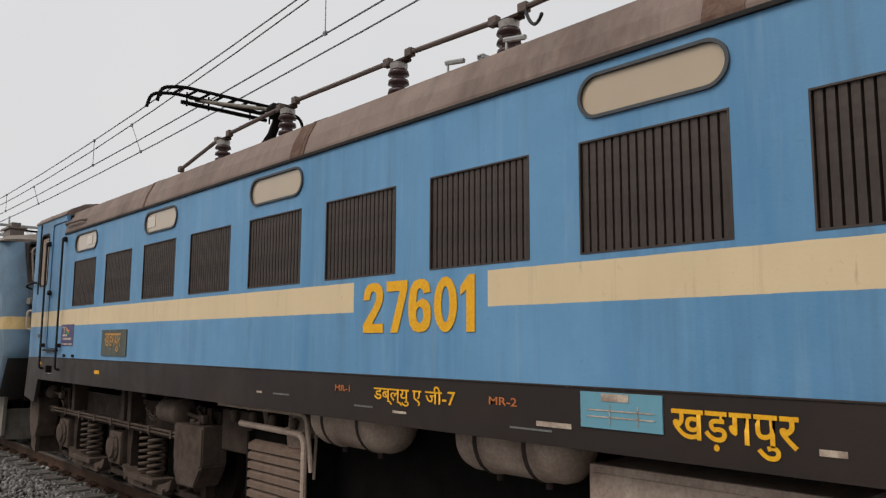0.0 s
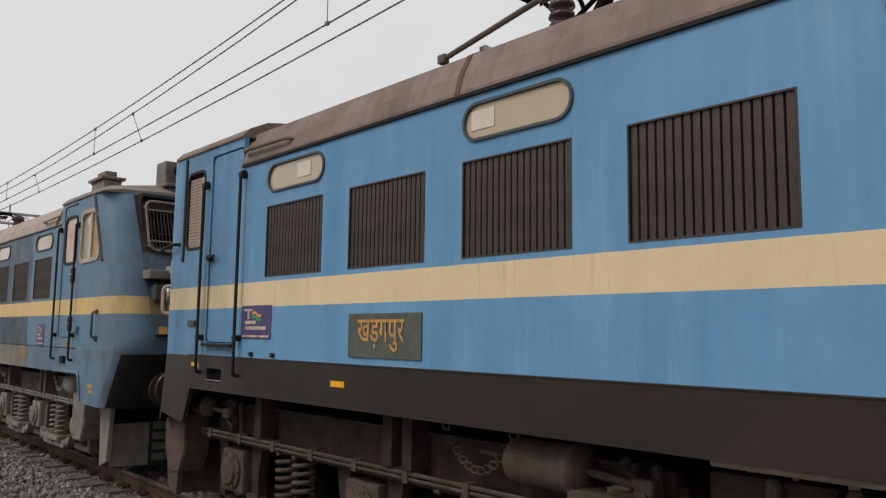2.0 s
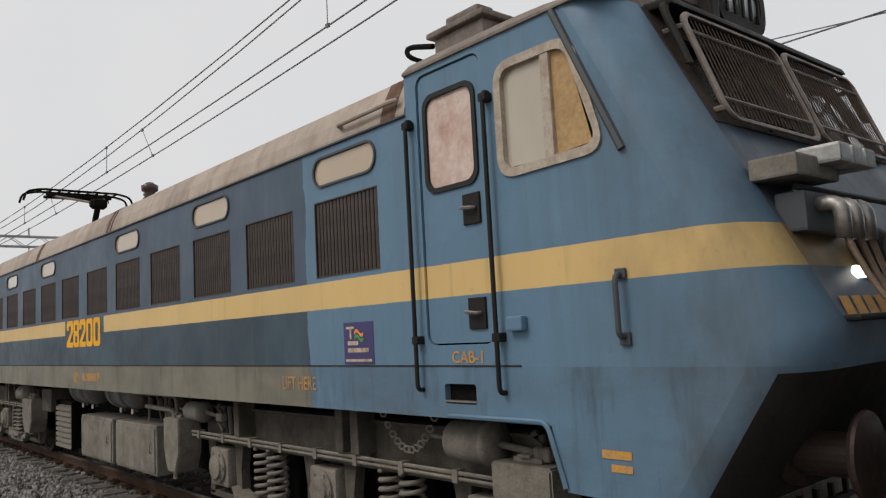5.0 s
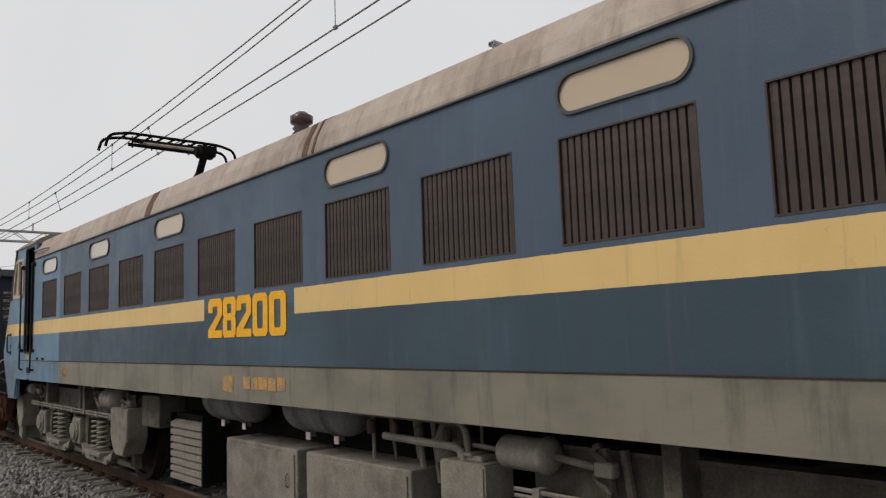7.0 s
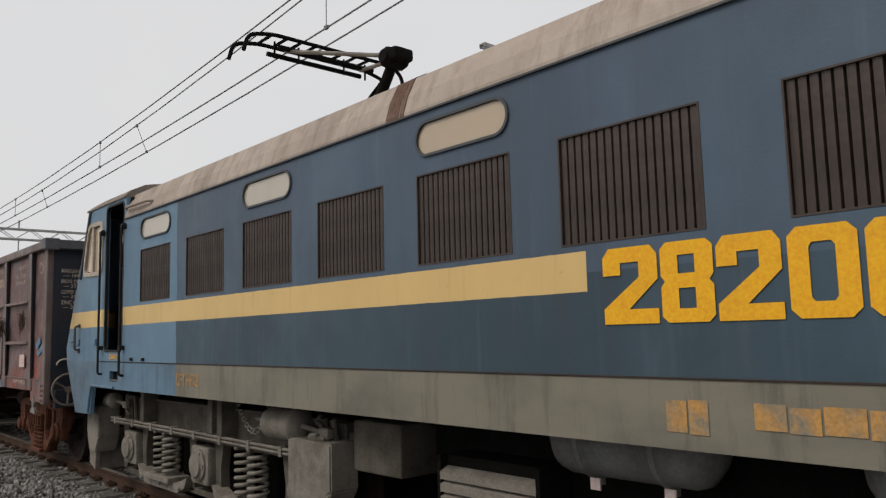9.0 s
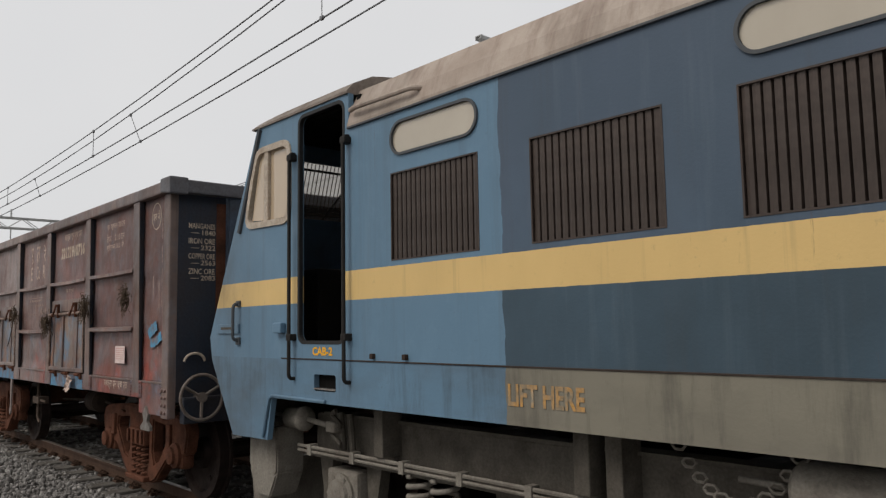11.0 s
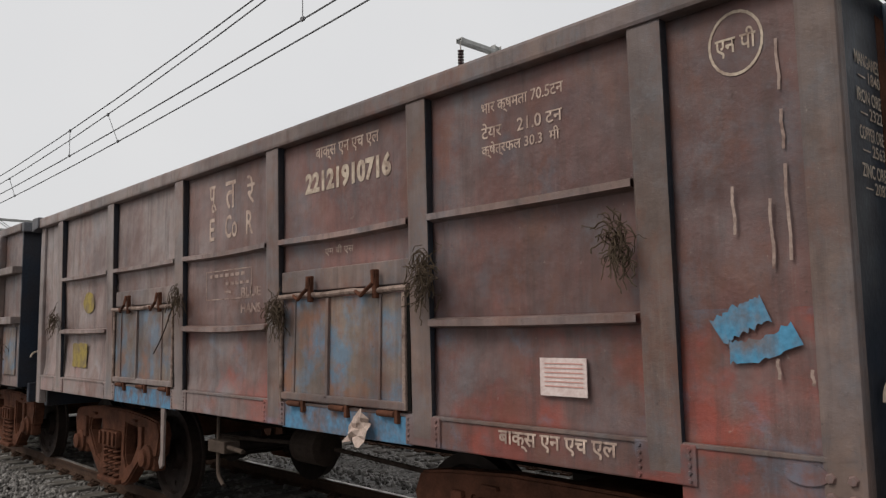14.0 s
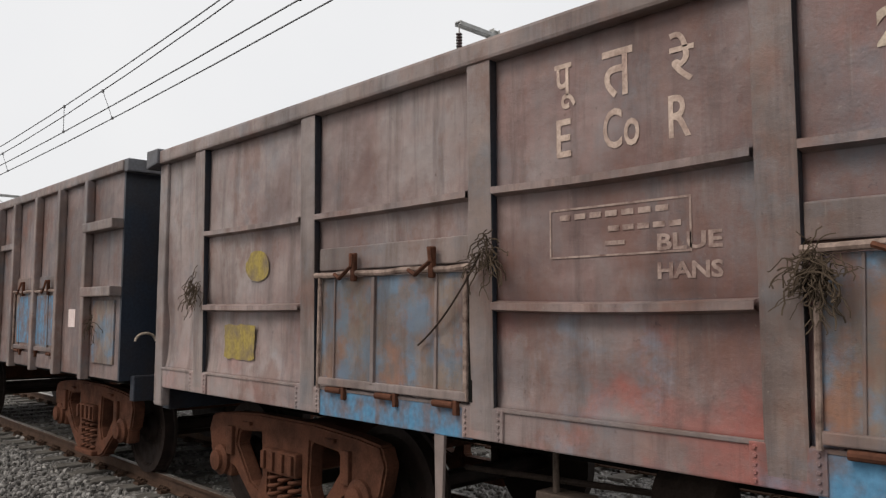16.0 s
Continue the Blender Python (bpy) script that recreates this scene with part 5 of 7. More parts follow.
        if not open_door:
            z0, z1 = (1.725, 3.35) if flat else (1.735, 3.39)
            holes = [] if flat else [rounded(s * c - 0.215, s * c + 0.215, 2.66, 3.24, 0.08)]
            d = part("cab_door", plate(rounded(s * c - w + 0.012, s * c + w - 0.012, z0, z1, 0.06), holes, SIDE + 0.012, SIDE + 0.04), cab_paint if flat else M_LOCO_B, loco, "closed cab door")
            if not flat:
                part("door_seal", ring(rounded(s * c - 0.235, s * c + 0.235, 2.64, 3.26, 0.09), rounded(s * c - 0.205, s * c + 0.205, 2.67, 3.23, 0.075), SIDE - 0.002, SIDE + 0.03), M_RUBBER, d)
                part("door_board", plate(rounded(s * c - 0.21, s * c + 0.21, 2.665, 3.235, 0.075), [], SIDE + 0.016, SIDE + 0.024), M_BOARD, d, "rust-stained white board in the door window")
                for z in (2.50, 1.90):
                    k = box(SIDE - 0.004, SIDE + 0.03, s * c - 0.23, s * c - 0.09, z - 0.09, z + 0.09, 0.006)
                    part("latch_plate", k, M_BLACK, d, "dark latch recess")
                    k = tube(bend([(SIDE - 0.01, s * c - 0.20, z), (SIDE - 0.035, s * c - 0.19, z), (SIDE - 0.035, s * c - 0.1, z + 0.01)], 0.02), 0.011, 6)
                    part("latch", k, M_STEEL, d)
            else:
                k = spin([(0, 0.03), (0.03, 0.035), (0.05, 0.02)], (SIDE + 0.01, s * c + 0.24, 2.45), (SIDE - 1, s * c + 0.24, 2.45), 12)
                rod((SIDE - 0.03, s * c + 0.24, 2.45), (SIDE - 0.035, s * c + 0.12, 2.46), 0.012, 8, k)
                part("door_handle", k, M_BLACK, d, "black door handle")
                part("door_sill", box(SIDE - 0.05, SIDE + 0.02, s * c - 0.26, s * c + 0.26, 1.685, 1.712, 0.006), M_BLACK, loco, "dark door sill")
        else:
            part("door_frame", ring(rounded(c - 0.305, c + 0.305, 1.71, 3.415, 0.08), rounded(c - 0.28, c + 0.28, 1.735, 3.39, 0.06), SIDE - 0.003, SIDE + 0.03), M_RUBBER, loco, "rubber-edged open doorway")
        if flat:
            win = part("cab_window", ring(rounded(s * 7.9 - 0.185, s * 7.9 + 0.185, 2.545, 3.275, 0.08), rounded(s * 7.9 - 0.16, s * 7.9 + 0.16, 2.57, 3.25, 0.06), SIDE - 0.006, SIDE + 0.03), M_BLACK, loco, "black-edged cab window with a slatted shutter")
            first = None
            for i in range(22):
                z = 2.585 + i * 0.0295
                if first is None:
                    q = plate([(s * 7.9 - 0.16, -0.012), (s * 7.9 + 0.16, -0.012), (s * 7.9 + 0.16, 0.012), (s * 7.9 - 0.16, 0.012)], [], SIDE + 0.012, SIDE + 0.03)
                    for v in q.verts:
                        if v.co.x < SIDE + 0.02:
                            v.co.z -= 0.009
                    first = part("shutter_slat", q, M_TANK_A, win)
                    first.location = (0, 0, z)
                else:
                    share(first, "shutter_slat", (0, 0, z), win)
            part("shutter_back", box(SIDE + 0.034, SIDE + 0.042, s * 7.9 - 0.17, s * 7.9 + 0.17, 2.56, 3.26), M_UNDER_A, win)
            strip = box(SIDE - 0.012, SIDE + 0.002, s * 8.12 - 0.02, s * 8.12 + 0.02, 2.45, 3.42, 0.005)
            part("corner_strip", strip, M_BLACK, loco, "black vertical drip strip")
            hr = tube(bend([(SIDE, s * 8.2, 2.62), (SIDE - 0.06, s * 8.25, 2.62), (SIDE - 0.07, s * 8.5, 2.58), (SIDE + 0.02, s * 8.52, 2.55)], 0.06), 0.016, 8)
            part("grab_hoop", hr, M_BLACK, loco)
            hr = tube(bend([(SIDE + 0.1, s * 8.42, 2.24), (SIDE - 0.02, s * 8.5, 2.24), (SIDE - 0.02, s * 8.5, 1.98), (SIDE + 0.1, s * 8.42, 1.98)], 0.05), 0.017, 8)
            part("grab_handle", hr, M_WINFRAME, loco, "cream grab handle")
            part("bracket", box(SIDE - 0.02, SIDE, s * 7.86 - 0.07, s * 7.86 + 0.07, 1.86, 1.91, 0.006), M_FRAME, loco)
        else:
            wd = -0.06 if s > 0 else 0.0
            win = part("cab_window", ring(cab_window(s, 0.035), cab_window(s, -0.015), SIDE - 0.014, SIDE + 0.03), M_WINFRAME, loco, "beige-framed cab window in two panes")
            part("divider", box(SIDE - 0.010, SIDE + 0.03, s * (8.20 + wd) - 0.03, s * (8.20 + wd) + 0.03, 2.66, 3.24, 0.006), M_WINFRAME, win)
            part("pane", plate([(s * (7.86 + wd), 2.68), (s * (8.20 + wd), 2.68), (s * (8.20 + wd), 3.23), (s * (7.86 + wd), 3.23)], [], SIDE + 0.02, SIDE + 0.026), M_PANE if s > 0 else M_PANE_PALE, win, "dusty sliding pane")
            part("pane", plate([(s * (8.20 + wd), 2.68), (s * (8.46 + wd), 2.70), (s * (8.33 + wd), 3.22), (s * (8.20 + wd), 3.23)], [], SIDE + 0.014, SIDE + 0.020), M_TAN if s < 0 else M_PANE, win, "tan blind behind the front pane")
            strip = tube([(SIDE - 0.006, s * (8.27 + wd * 0.5), 3.43), (SIDE - 0.006, s * (8.64 + wd), 2.62)], 0.022, 6)
            part("drip_strip", strip, M_FRAME, loco, "dark slanting drip strip")
            hr = tube(bend([(SIDE, s * 8.58, 2.03), (SIDE - 0.06, s * 8.58, 2.03), (SIDE - 0.06, s * 8.58, 1.74), (SIDE, s * 8.58, 1.74)], 0.04), 0.014, 8)
            box(SIDE - 0.02, SIDE, s * 8.58 - 0.03, s * 8.58 + 0.03, 1.70, 1.76, 0.006, hr)
            box(SIDE - 0.02, SIDE, s * 8.58 - 0.03, s * 8.58 + 0.03, 2.01, 2.06, 0.006, hr)
            part("grab_handle", hr, M_FRAME, loco, "dark grab handle")
            part("light_box", box(SIDE - 0.05, SIDE, s * 7.90 - 0.06, s * 7.90 + 0.06, 1.79, 1.87, 0.012), M_LOCO_B, loco, "small blue step lamp box")
            part("skirt_lip", tube(bend([(SIDE - 0.012, s * 7.3, 1.315), (SIDE - 0.012, s * 8.06, 1.32), (SIDE - 0.012, s * 8.16, 1.0)], 0.06), 0.014, 6), M_LOCO_B, loco)
    for y in (6.75, 6.42):
        part("lifting_stud", box(SIDE - 0.03, SIDE, y - 0.016, y + 0.016, 1.620, 1.655, 0.006), M_UNDER_A, loco, "small rusty lug")
    if flat:
        part("junction_box", box(-1.25, -0.85, 8.50, 8.98, 2.33, 2.54, 0.02), M_TANK_A, loco, "rust-stained junction box on the cab end")
        for k in range(3):
            q = tube(hanging((-1.18 + 0.12 * k, 8.86, 2.36), (-1.0 + 0.14 * k, 9.54, 2.12), 0.50 + 0.07 * k, 18), 0.014, 6)
            part("jumper_cable", q, M_CABLE, loco, "slack brown jumper cable between the locomotives")
        b = plate([(8.50, 1.60), (8.87, 1.59), (9.01, 1.42), (9.01, 1.36), (8.93, 1.33), (8.84, 1.42), (8.84, 1.29), (8.50, 1.29)], [[(8.98, 1.41), (8.98, 1.375), (8.955, 1.375), (8.955, 1.41)]], -1.22, -1.18)
        box(-1.24, -1.10, 8.74, 8.80, 1.28, 1.60, 0.006, b)
        part("step_bracket", b, M_LOUVRE, loco, "rust-stained triangular step bracket")
        part("beam_plate", box(-1.25, -0.72, 8.50, 8.84, 0.80, 1.295, 0.01), M_UNDER_A2, loco, "grimy plate under the step bracket")
        part("hook_rod", rod((-1.24, 8.97, 1.39), (-1.24, 8.86, 1.05), 0.010, 6), M_STEEL, loco)
    if not flat:
        part("maker_plate", box(SIDE - 0.014, SIDE, 8.57, 8.95, 1.79, 1.87, 0.006), M_LOCO_B, loco, "worn cast maker plate")
        bars("plate_writing", M_UNDER_B, loco, [(8.66, 8.88, 1.825, 1.845)], SIDE - 0.0165)
        front_gear(loco, -1)
        cab_inside(loco)
    for s in ((1, -1) if flat else (1,)):
        b = box(-0.35, 0.35, s * 7.6, s * 7.95, 3.68, 3.80, 0.04)
        spin([(0, 0.2), (0.04, 0.26), (0.06, 0.2)], (0, s * 7.78, 3.80), (0, s * 7.78, 5), 16, b)
        part("roof_vent", b, M_UNDER_B, loco, "low roof ventilator")


def cab_inside(loco):
    b = box(-1.0, 1.0, 8.15, 8.75, 1.42, 2.32, 0.04)
    part("driver_desk", b, M_BLACK, loco, "black driver's desk")
    b = box(0.3, 0.8, 7.55, 7.95, 1.85, 1.95, 0.03)
    box(0.3, 0.8, 7.48, 7.55, 1.9, 2.5, 0.03, b)
    rod((0.55, 7.75, 1.42), (0.55, 7.75, 1.86), 0.05, 10, b)
    part("driver_seat", b, M_BLACK, loco, "black driver's seat")
    # floor and ceiling near-black to paint the cab's inner shade
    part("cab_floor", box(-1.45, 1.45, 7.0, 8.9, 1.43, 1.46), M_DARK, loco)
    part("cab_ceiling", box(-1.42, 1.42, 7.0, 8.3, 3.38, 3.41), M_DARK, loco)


def front_gear(loco, s):
    def at(z, d=0.0):
        return s * (8.33 + 0.24 + (3.44 - z) / 1.68 * 0.86 + d)
    # headlight and horn box
    b = box(-0.32, 0.32, s * 7.95, s * 8.55, 3.52, 3.93, 0.12, None, 4)
    box(-0.30, 0.30, s * 8.0, s * 8.52, 3.44, 3.60, 0.02, b)
    hl = part("headlight", b, M_UNDER_B, loco, "grey headlight housing with two lamps")
    part("rim", ring(rounded(-0.31, 0.31, 3.53, 3.925, 0.16, 6), rounded(-0.25, 0.25, 3.61, 3.86, 0.11, 6), 0, 0.03), M_BLACK, hl).matrix_basis = Matrix(((0, 1, 0, 0), (s, 0, 0, s * 8.545), (0, 0, 1, 0), (0, 0, 0, 1)))
    for x in (-0.12, 0.12):
        part("lamp_lens", spin([(0, 0.105), (0.02, 0.10), (0.03, 0.05)], (x, s * 8.54, 3.735), (x, s * 9.5, 3.735), 18), M_LENS, hl, "clear round lamp lens", True)
    for x in (-0.20, -0.10, 0.0, 0.10, 0.20):
        part("lens_bar", box(x - 0.012, x + 0.012, s * 8.572, s * 8.586, 3.62, 3.85, 0.003), M_BLACK, hl)
    b = box(-0.70, -0.44, s * 8.10, s * 8.40, 3.64, 3.95, 0.02)
    box(-0.66, -0.48, s * 8.08, s * 8.44, 3.45, 3.66, 0.01, b)
    box(-0.73, -0.41, s * 8.06, s * 8.52, 3.61, 3.65, 0.01, b)
    hb = part("horn_box", b, M_GUARD, loco, "horn in a grimy steel box on the cab roof")
    b = spin([(0, 0.075), (0.1, 0.075), (0.2, 0.085), (0.26, 0.10), (0.262, 0.088), (0.14, 0.06)], (-0.52, s * 8.38, 3.84), (-0.52, s * 9, 3.92), 16)
    part("horn", b, M_BLACK, hb, "black flared horn")
    part("cable_box", box(-0.44, -0.33, s * 8.40, s * 8.60, 3.46, 3.74, 0.02), M_BLACK, loco)
    b = tube(bend([(-0.35, s * 6.25, 3.93), (-0.80, s * 6.25, 3.94), (-1.02, s * 6.5, 3.90), (-1.04, s * 6.82, 3.80)], 0.14), 0.02, 8)
    rod((-0.35, s * 6.25, 3.6), (-0.35, s * 6.25, 3.95), 0.025, 8, b)
    part("folded_horn", b, M_DARK, loco, "curved horn of a folded collector")
    b = box(-1.12, -0.88, s * 6.92, s * 7.40, 3.62, 3.80, 0.02)
    box(-1.16, -0.84, s * 6.88, s * 7.44, 3.80, 3.84, 0.01, b)
    box(-1.08, -0.92, s * 7.0, s * 7.32, 3.84, 3.93, 0.02, b)
    part("roof_vent", b, M_GUARD, loco, "square grimy roof ventilator")
    # jumper boxes and hoses on the front
    z = 2.42
    b = box(-1.20, -0.75, at(z, 0.0), at(z, 0.22), z - 0.02, z + 0.08, 0.012)
    part("jumper_shelf", b, M_UNDER_B2, loco, "grey shelf with jumper sockets")
    for k in range(3):
        q = box(-0.98 + 0.15 * k, -0.86 + 0.15 * k, at(z, 0.12), at(z, 0.32), z + 0.04, z + 0.13, 0.015)
        part("jumper_socket", q, M_GALV, loco, "dirty grey jumper socket")
    part("jumper_box", box(-1.12, -0.62, at(2.25, -0.02), at(2.25, 0.12), 2.16, 2.34, 0.015), M_FRAME, loco, "blue-grey jumper box")
    for k in range(3):
        x = -1.0 + 0.14 * k
        q = tube(bend([(x, at(2.25, 0.1), 2.28), (x, at(2.25, 0.22), 2.28), (x, at(2.25, 0.22), 2.12)], 0.06), 0.035, 10)
        part("hose_neck", q, M_STEEL, loco, "pale metal hose elbow", True)
    part("front_rail", rod((-1.1, at(2.22, 0.06), 2.36), (1.1, at(2.22, 0.06), 2.36), 0.016, 8), M_BLACK, loco, "black rail across the front")
    for x in (-0.5, 0.62):
        q = spin([(0, 0.10), (0.1, 0.11), (0.14, 0.08)], (x, at(2.08), 2.08), (x, at(2.08) + s, 2.08), 16)
        m = part("marker_lamp", q, M_BLACK, loco, "small dark marker lamp")
        part("marker_lens", spin([(0, 0.028), (0.012, 0.028)], (x, at(2.08, 0.14), 2.08), (x, at(2.08, 0.3), 2.08), 10), M_LENS, m)
    part("tail_lamp", spin([(0, 0.03), (0.05, 0.03)], (-0.72, at(1.98), 1.98), (-0.72, at(1.98) + s, 1.98), 12), M_GLOW, loco, "small lit white lamp")
    for k in range(1, 3):
        q = tube(bend([(-0.25 + 0.45 * k, at(1.9), 2.1), (-0.25 + 0.45 * k, at(1.9, 0.15), 2.1), (-0.18 + 0.45 * k, at(1.9, 0.2), 1.75), (-0.1 + 0.45 * k, at(1.9, 0.1), 1.6)], 0.1), 0.025, 8)
        part("brake_hose", q, M_RUBBER, loco, "black air brake hose")
    q = spin([(0, 0.05), (0.1, 0.06), (0.2, 0.04)], (-0.1, at(2.12), 2.12), (-0.1, at(2.12) + s, 2.12), 12)
    part("valve", q, M_REDTXT, loco, "dark red cock valve")
    b = bmesh.new()
    for i, (z0, z1) in enumerate(((2.10, 2.18), (2.02, 2.10), (1.94, 2.02))):
        f = bm_face(b, [(0.0, at(z0, 0.006), z0), (0.34, at(z0, 0.006), z0), (0.34, at(z1, 0.006), z1), (0.0, at(z1, 0.006), z1)])
        f.material_index = i
    part("flag_panel", b, (M_FLAGRED, M_PAPER, M_GREEN), loco, "faded red, white and green band on the front")
    b = bmesh.new()
    bm_face(b, [(0.36, at(1.90, 0.006), 1.90), (0.85, at(1.90, 0.006), 1.90), (0.85, at(2.15, 0.006), 2.15), (0.36, at(2.15, 0.006), 2.15)])
    part("front_sticker", b, M_PURPLE, loco, "purple sticker on the front")
    b = bmesh.new()
    for k in range(4):
        bm_face(b, [(-1.10 + 0.13 * k, at(1.80, 0.006), 1.79), (-1.0 + 0.13 * k, at(1.80, 0.006), 1.79), (-1.0 + 0.13 * k, at(1.86, 0.006), 1.87), (-1.10 + 0.13 * k, at(1.86, 0.006), 1.87)])
    part("front_writing", b, M_ORANGE, loco, "faded yellow writing")
    part("step_beam", box(-1.15, 1.15, at(1.80, -0.02), at(1.80, 0.08), 1.765, 1.79, 0.01), M_BLACK, loco)


def bm_face(bm, pts):
    return bm.faces.new([bm.verts.new(p) for p in pts])


# ---- wagons ----
WX = -1.55


def end_frame(wagon, s, top, ymax, mat, ladder=True):
    """A wagon end at y = s * ymax: panel, upright stiffeners, coping, ladder, hand-brake wheel."""
    y = s * ymax
    part("end_panel", box(-1.56, 1.56, y - 0.02, y + 0.02, 1.15, top - 0.1), mat, wagon, "navy end panel, darkened for the shade between vehicles")
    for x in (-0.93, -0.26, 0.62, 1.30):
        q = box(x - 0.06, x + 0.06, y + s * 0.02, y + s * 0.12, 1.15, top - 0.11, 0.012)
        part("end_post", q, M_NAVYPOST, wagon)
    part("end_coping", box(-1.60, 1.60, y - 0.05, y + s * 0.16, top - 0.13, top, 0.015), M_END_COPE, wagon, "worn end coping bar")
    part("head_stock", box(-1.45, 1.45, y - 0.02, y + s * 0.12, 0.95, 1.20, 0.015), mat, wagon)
    for k in range(6):
        z = 1.375 + 0.325 * k if top > 3.3 else 1.38 + 0.29 * k
        part("ladder_rung", rod((-0.90, y + s * 0.11, z), (-0.27, y + s * 0.11, z), 0.011, 8), M_STEEL, wagon, "thin steel ladder rung")
    q = tube(bend([(-0.42, y + s * 0.1, top - 0.02), (-0.42, y + s * 0.2, top + 0.02), (-0.16, y + s * 0.2, top + 0.02), (-0.16, y + s * 0.1, top - 0.02)], 0.03), 0.012, 6)
    part("top_step", q, M_BLACK, wagon)
    b = box(-0.14, 0.14, y + s * 0.1, y + s * 0.42, 0.95, 1.17, 0.03)
    box(-0.2, 0.2, y + s * 0.36, y + s * 0.47, 0.9, 1.2, 0.05, b)
    part("coupler", b, M_UNDER_A2, wagon, "rusty knuckle coupler")
    q = tube([(-1.32 + 0.105 * math.cos(a), y + s * 0.06, 1.54 + 0.08 * math.sin(a)) for a in [math.pi * i / 10 for i in range(11)]], 0.013, 6)
    part("hand_hold", q, M_WHITE, wagon, "white-painted curved hand hold")


def brake_wheel(wagon, x, y, z, r):
    q = tube([(x + r * math.cos(a), y, z + r * math.sin(a)) for a in [2 * math.pi * i / 28 for i in range(29)]], 0.016, 8)
    for k in range(3):
        a = k * 2.094 + 0.5
        rod((x, y, z), (x + r * math.cos(a), y, z + r * math.sin(a)), 0.016, 6, q)
    spin([(0, 0.05), (0.06, 0.04)], (x, y - 0.02, z), (x, y + 1, z), 12, q)
    rod((x, y, z), (x, y + 0.3, z), 0.02, 8, q)
    part("brake_wheel", q, M_GUARD, wagon, "worn spoked hand-brake wheel")


def wagon_bogie(wagon, c, r=0.556):
    """A three-piece cast bogie: bowed side frames with two windows, springs, axle boxes and wheels."""
    half = 1.27
    out = [(c - half, 0.80), (c - half + 0.06, 0.93), (c - 0.95, 0.965), (c - 0.4, 1.0), (c + 0.4, 1.0), (c + 0.95, 0.965), (c + half - 0.06, 0.93), (c + half, 0.80),
           (c + half - 0.06, 0.58), (c + 0.98, 0.52), (c + 0.80, 0.52), (c + 0.42, 0.22), (c + 0.30, 0.18), (c - 0.30, 0.18), (c - 0.42, 0.22), (c - 0.80, 0.52), (c - 0.98, 0.52), (c - half + 0.06, 0.58)]
    holes = []
    for e in (-1, 1):
        h = [(c + e * 0.36, 0.86), (c + e * 0.72, 0.83), (c + e * 0.76, 0.72), (c + e * 0.52, 0.44), (c + e * 0.40, 0.40), (c + e * 0.34, 0.52)]
        holes.append(h if e > 0 else h[::-1])
    holes.append([(c - 0.24, 0.40), (c + 0.24, 0.40), (c + 0.24, 0.74), (c - 0.24, 0.74)])
    parent = None
    for s in (-1, 1):
        b = plate(out, holes, s * 1.20, s * 1.06)
        bmesh.ops.bevel(b, geom=[e for e in b.edges if e.calc_face_angle(0) > 0.6], offset=0.018, segments=2, affect="EDGES")
        f = part("bogie" if parent is None else "side_frame", b, M_RUST, wagon if parent is None else parent, "rust-orange cast bogie side frame")
        parent = parent or f
        for e in (-1, 1):
            y = c + e * 1.0
            q = box(s * 1.06, s * 1.20, y - 0.15, y + 0.15, 0.42, 0.68, 0.04)
            spin([(0, 0.13), (0.04, 0.13), (0.06, 0.09), (0.09, 0.085), (0.1, 0.03)], (s * 1.19, y, r), (s * 2, y, r), 18, q)
            for k in range(3):
                a = k * 2.094 + 0.5
                spin([(0, 0.022), (0.025, 0.022)], (s * 1.24, y + 0.06 * math.cos(a), r + 0.06 * math.sin(a)), (s * 2, y + 0.06 * math.cos(a), r + 0.06 * math.sin(a)), 6, q)
            part("axle_box", q, M_RUST, parent, "rusty round bearing cap")
        if s < 0:
            for dy in (-0.15, 0.0, 0.15):
                part("spring", coil(-1.17, c + dy, 0.24, 0.56, 0.062, 0.016, 5), M_RUST, parent, "rusty coil spring", True)
            q = box(-1.26, -1.0, c - 0.25, c + 0.25, 0.57, 0.76, 0.03)
            for dy in (-0.2, -0.07, 0.07, 0.2):
                box(-1.285, -1.24, c + dy - 0.025, c + dy + 0.025, 0.60, 0.74, 0.008, q)
            part("bolster_end", q, M_RUST, parent, "rusty bolster end")
            part("spring_seat", box(-1.27, -1.0, c - 0.28, c + 0.28, 0.19, 0.245, 0.015), M_RUST, parent)
            for e in (-1, 1):
                part("lug", box(-1.235, -1.19, c + e * 0.84 - 0.05, c + e * 0.84 + 0.05, 0.62, 0.86, 0.012), M_RUST, parent)
                part("cast_mark", box(-1.23, -1.19, c + e * 0.60 - 0.10, c + e * 0.60 + 0.03, 0.895, 0.92, 0.004), M_RUST, parent)
    part("bolster", box(-1.0, 1.0, c - 0.2, c + 0.2, 0.60, 0.95, 0.04), M_RUST, parent)
    for e in (-1, 1):
        wheelset(parent, c + e * 1.0, 0.476, 0.556, 1.05)
    q = bmesh.new()
    for e in (-1, 1):
        box(-0.85, 0.85, c + e * 0.4 - 0.05, c + e * 0.4 + 0.05, 0.35, 0.45, 0.02, q)
        for s in (-1, 1):
            box(s * 0.78, s * 0.96, c + e * 0.40, c + e * 0.49, 0.32, 0.66, 0.03, q)
    part("brake_beam", q, M_UNDER_A, parent, "grimy brake beam and blocks")


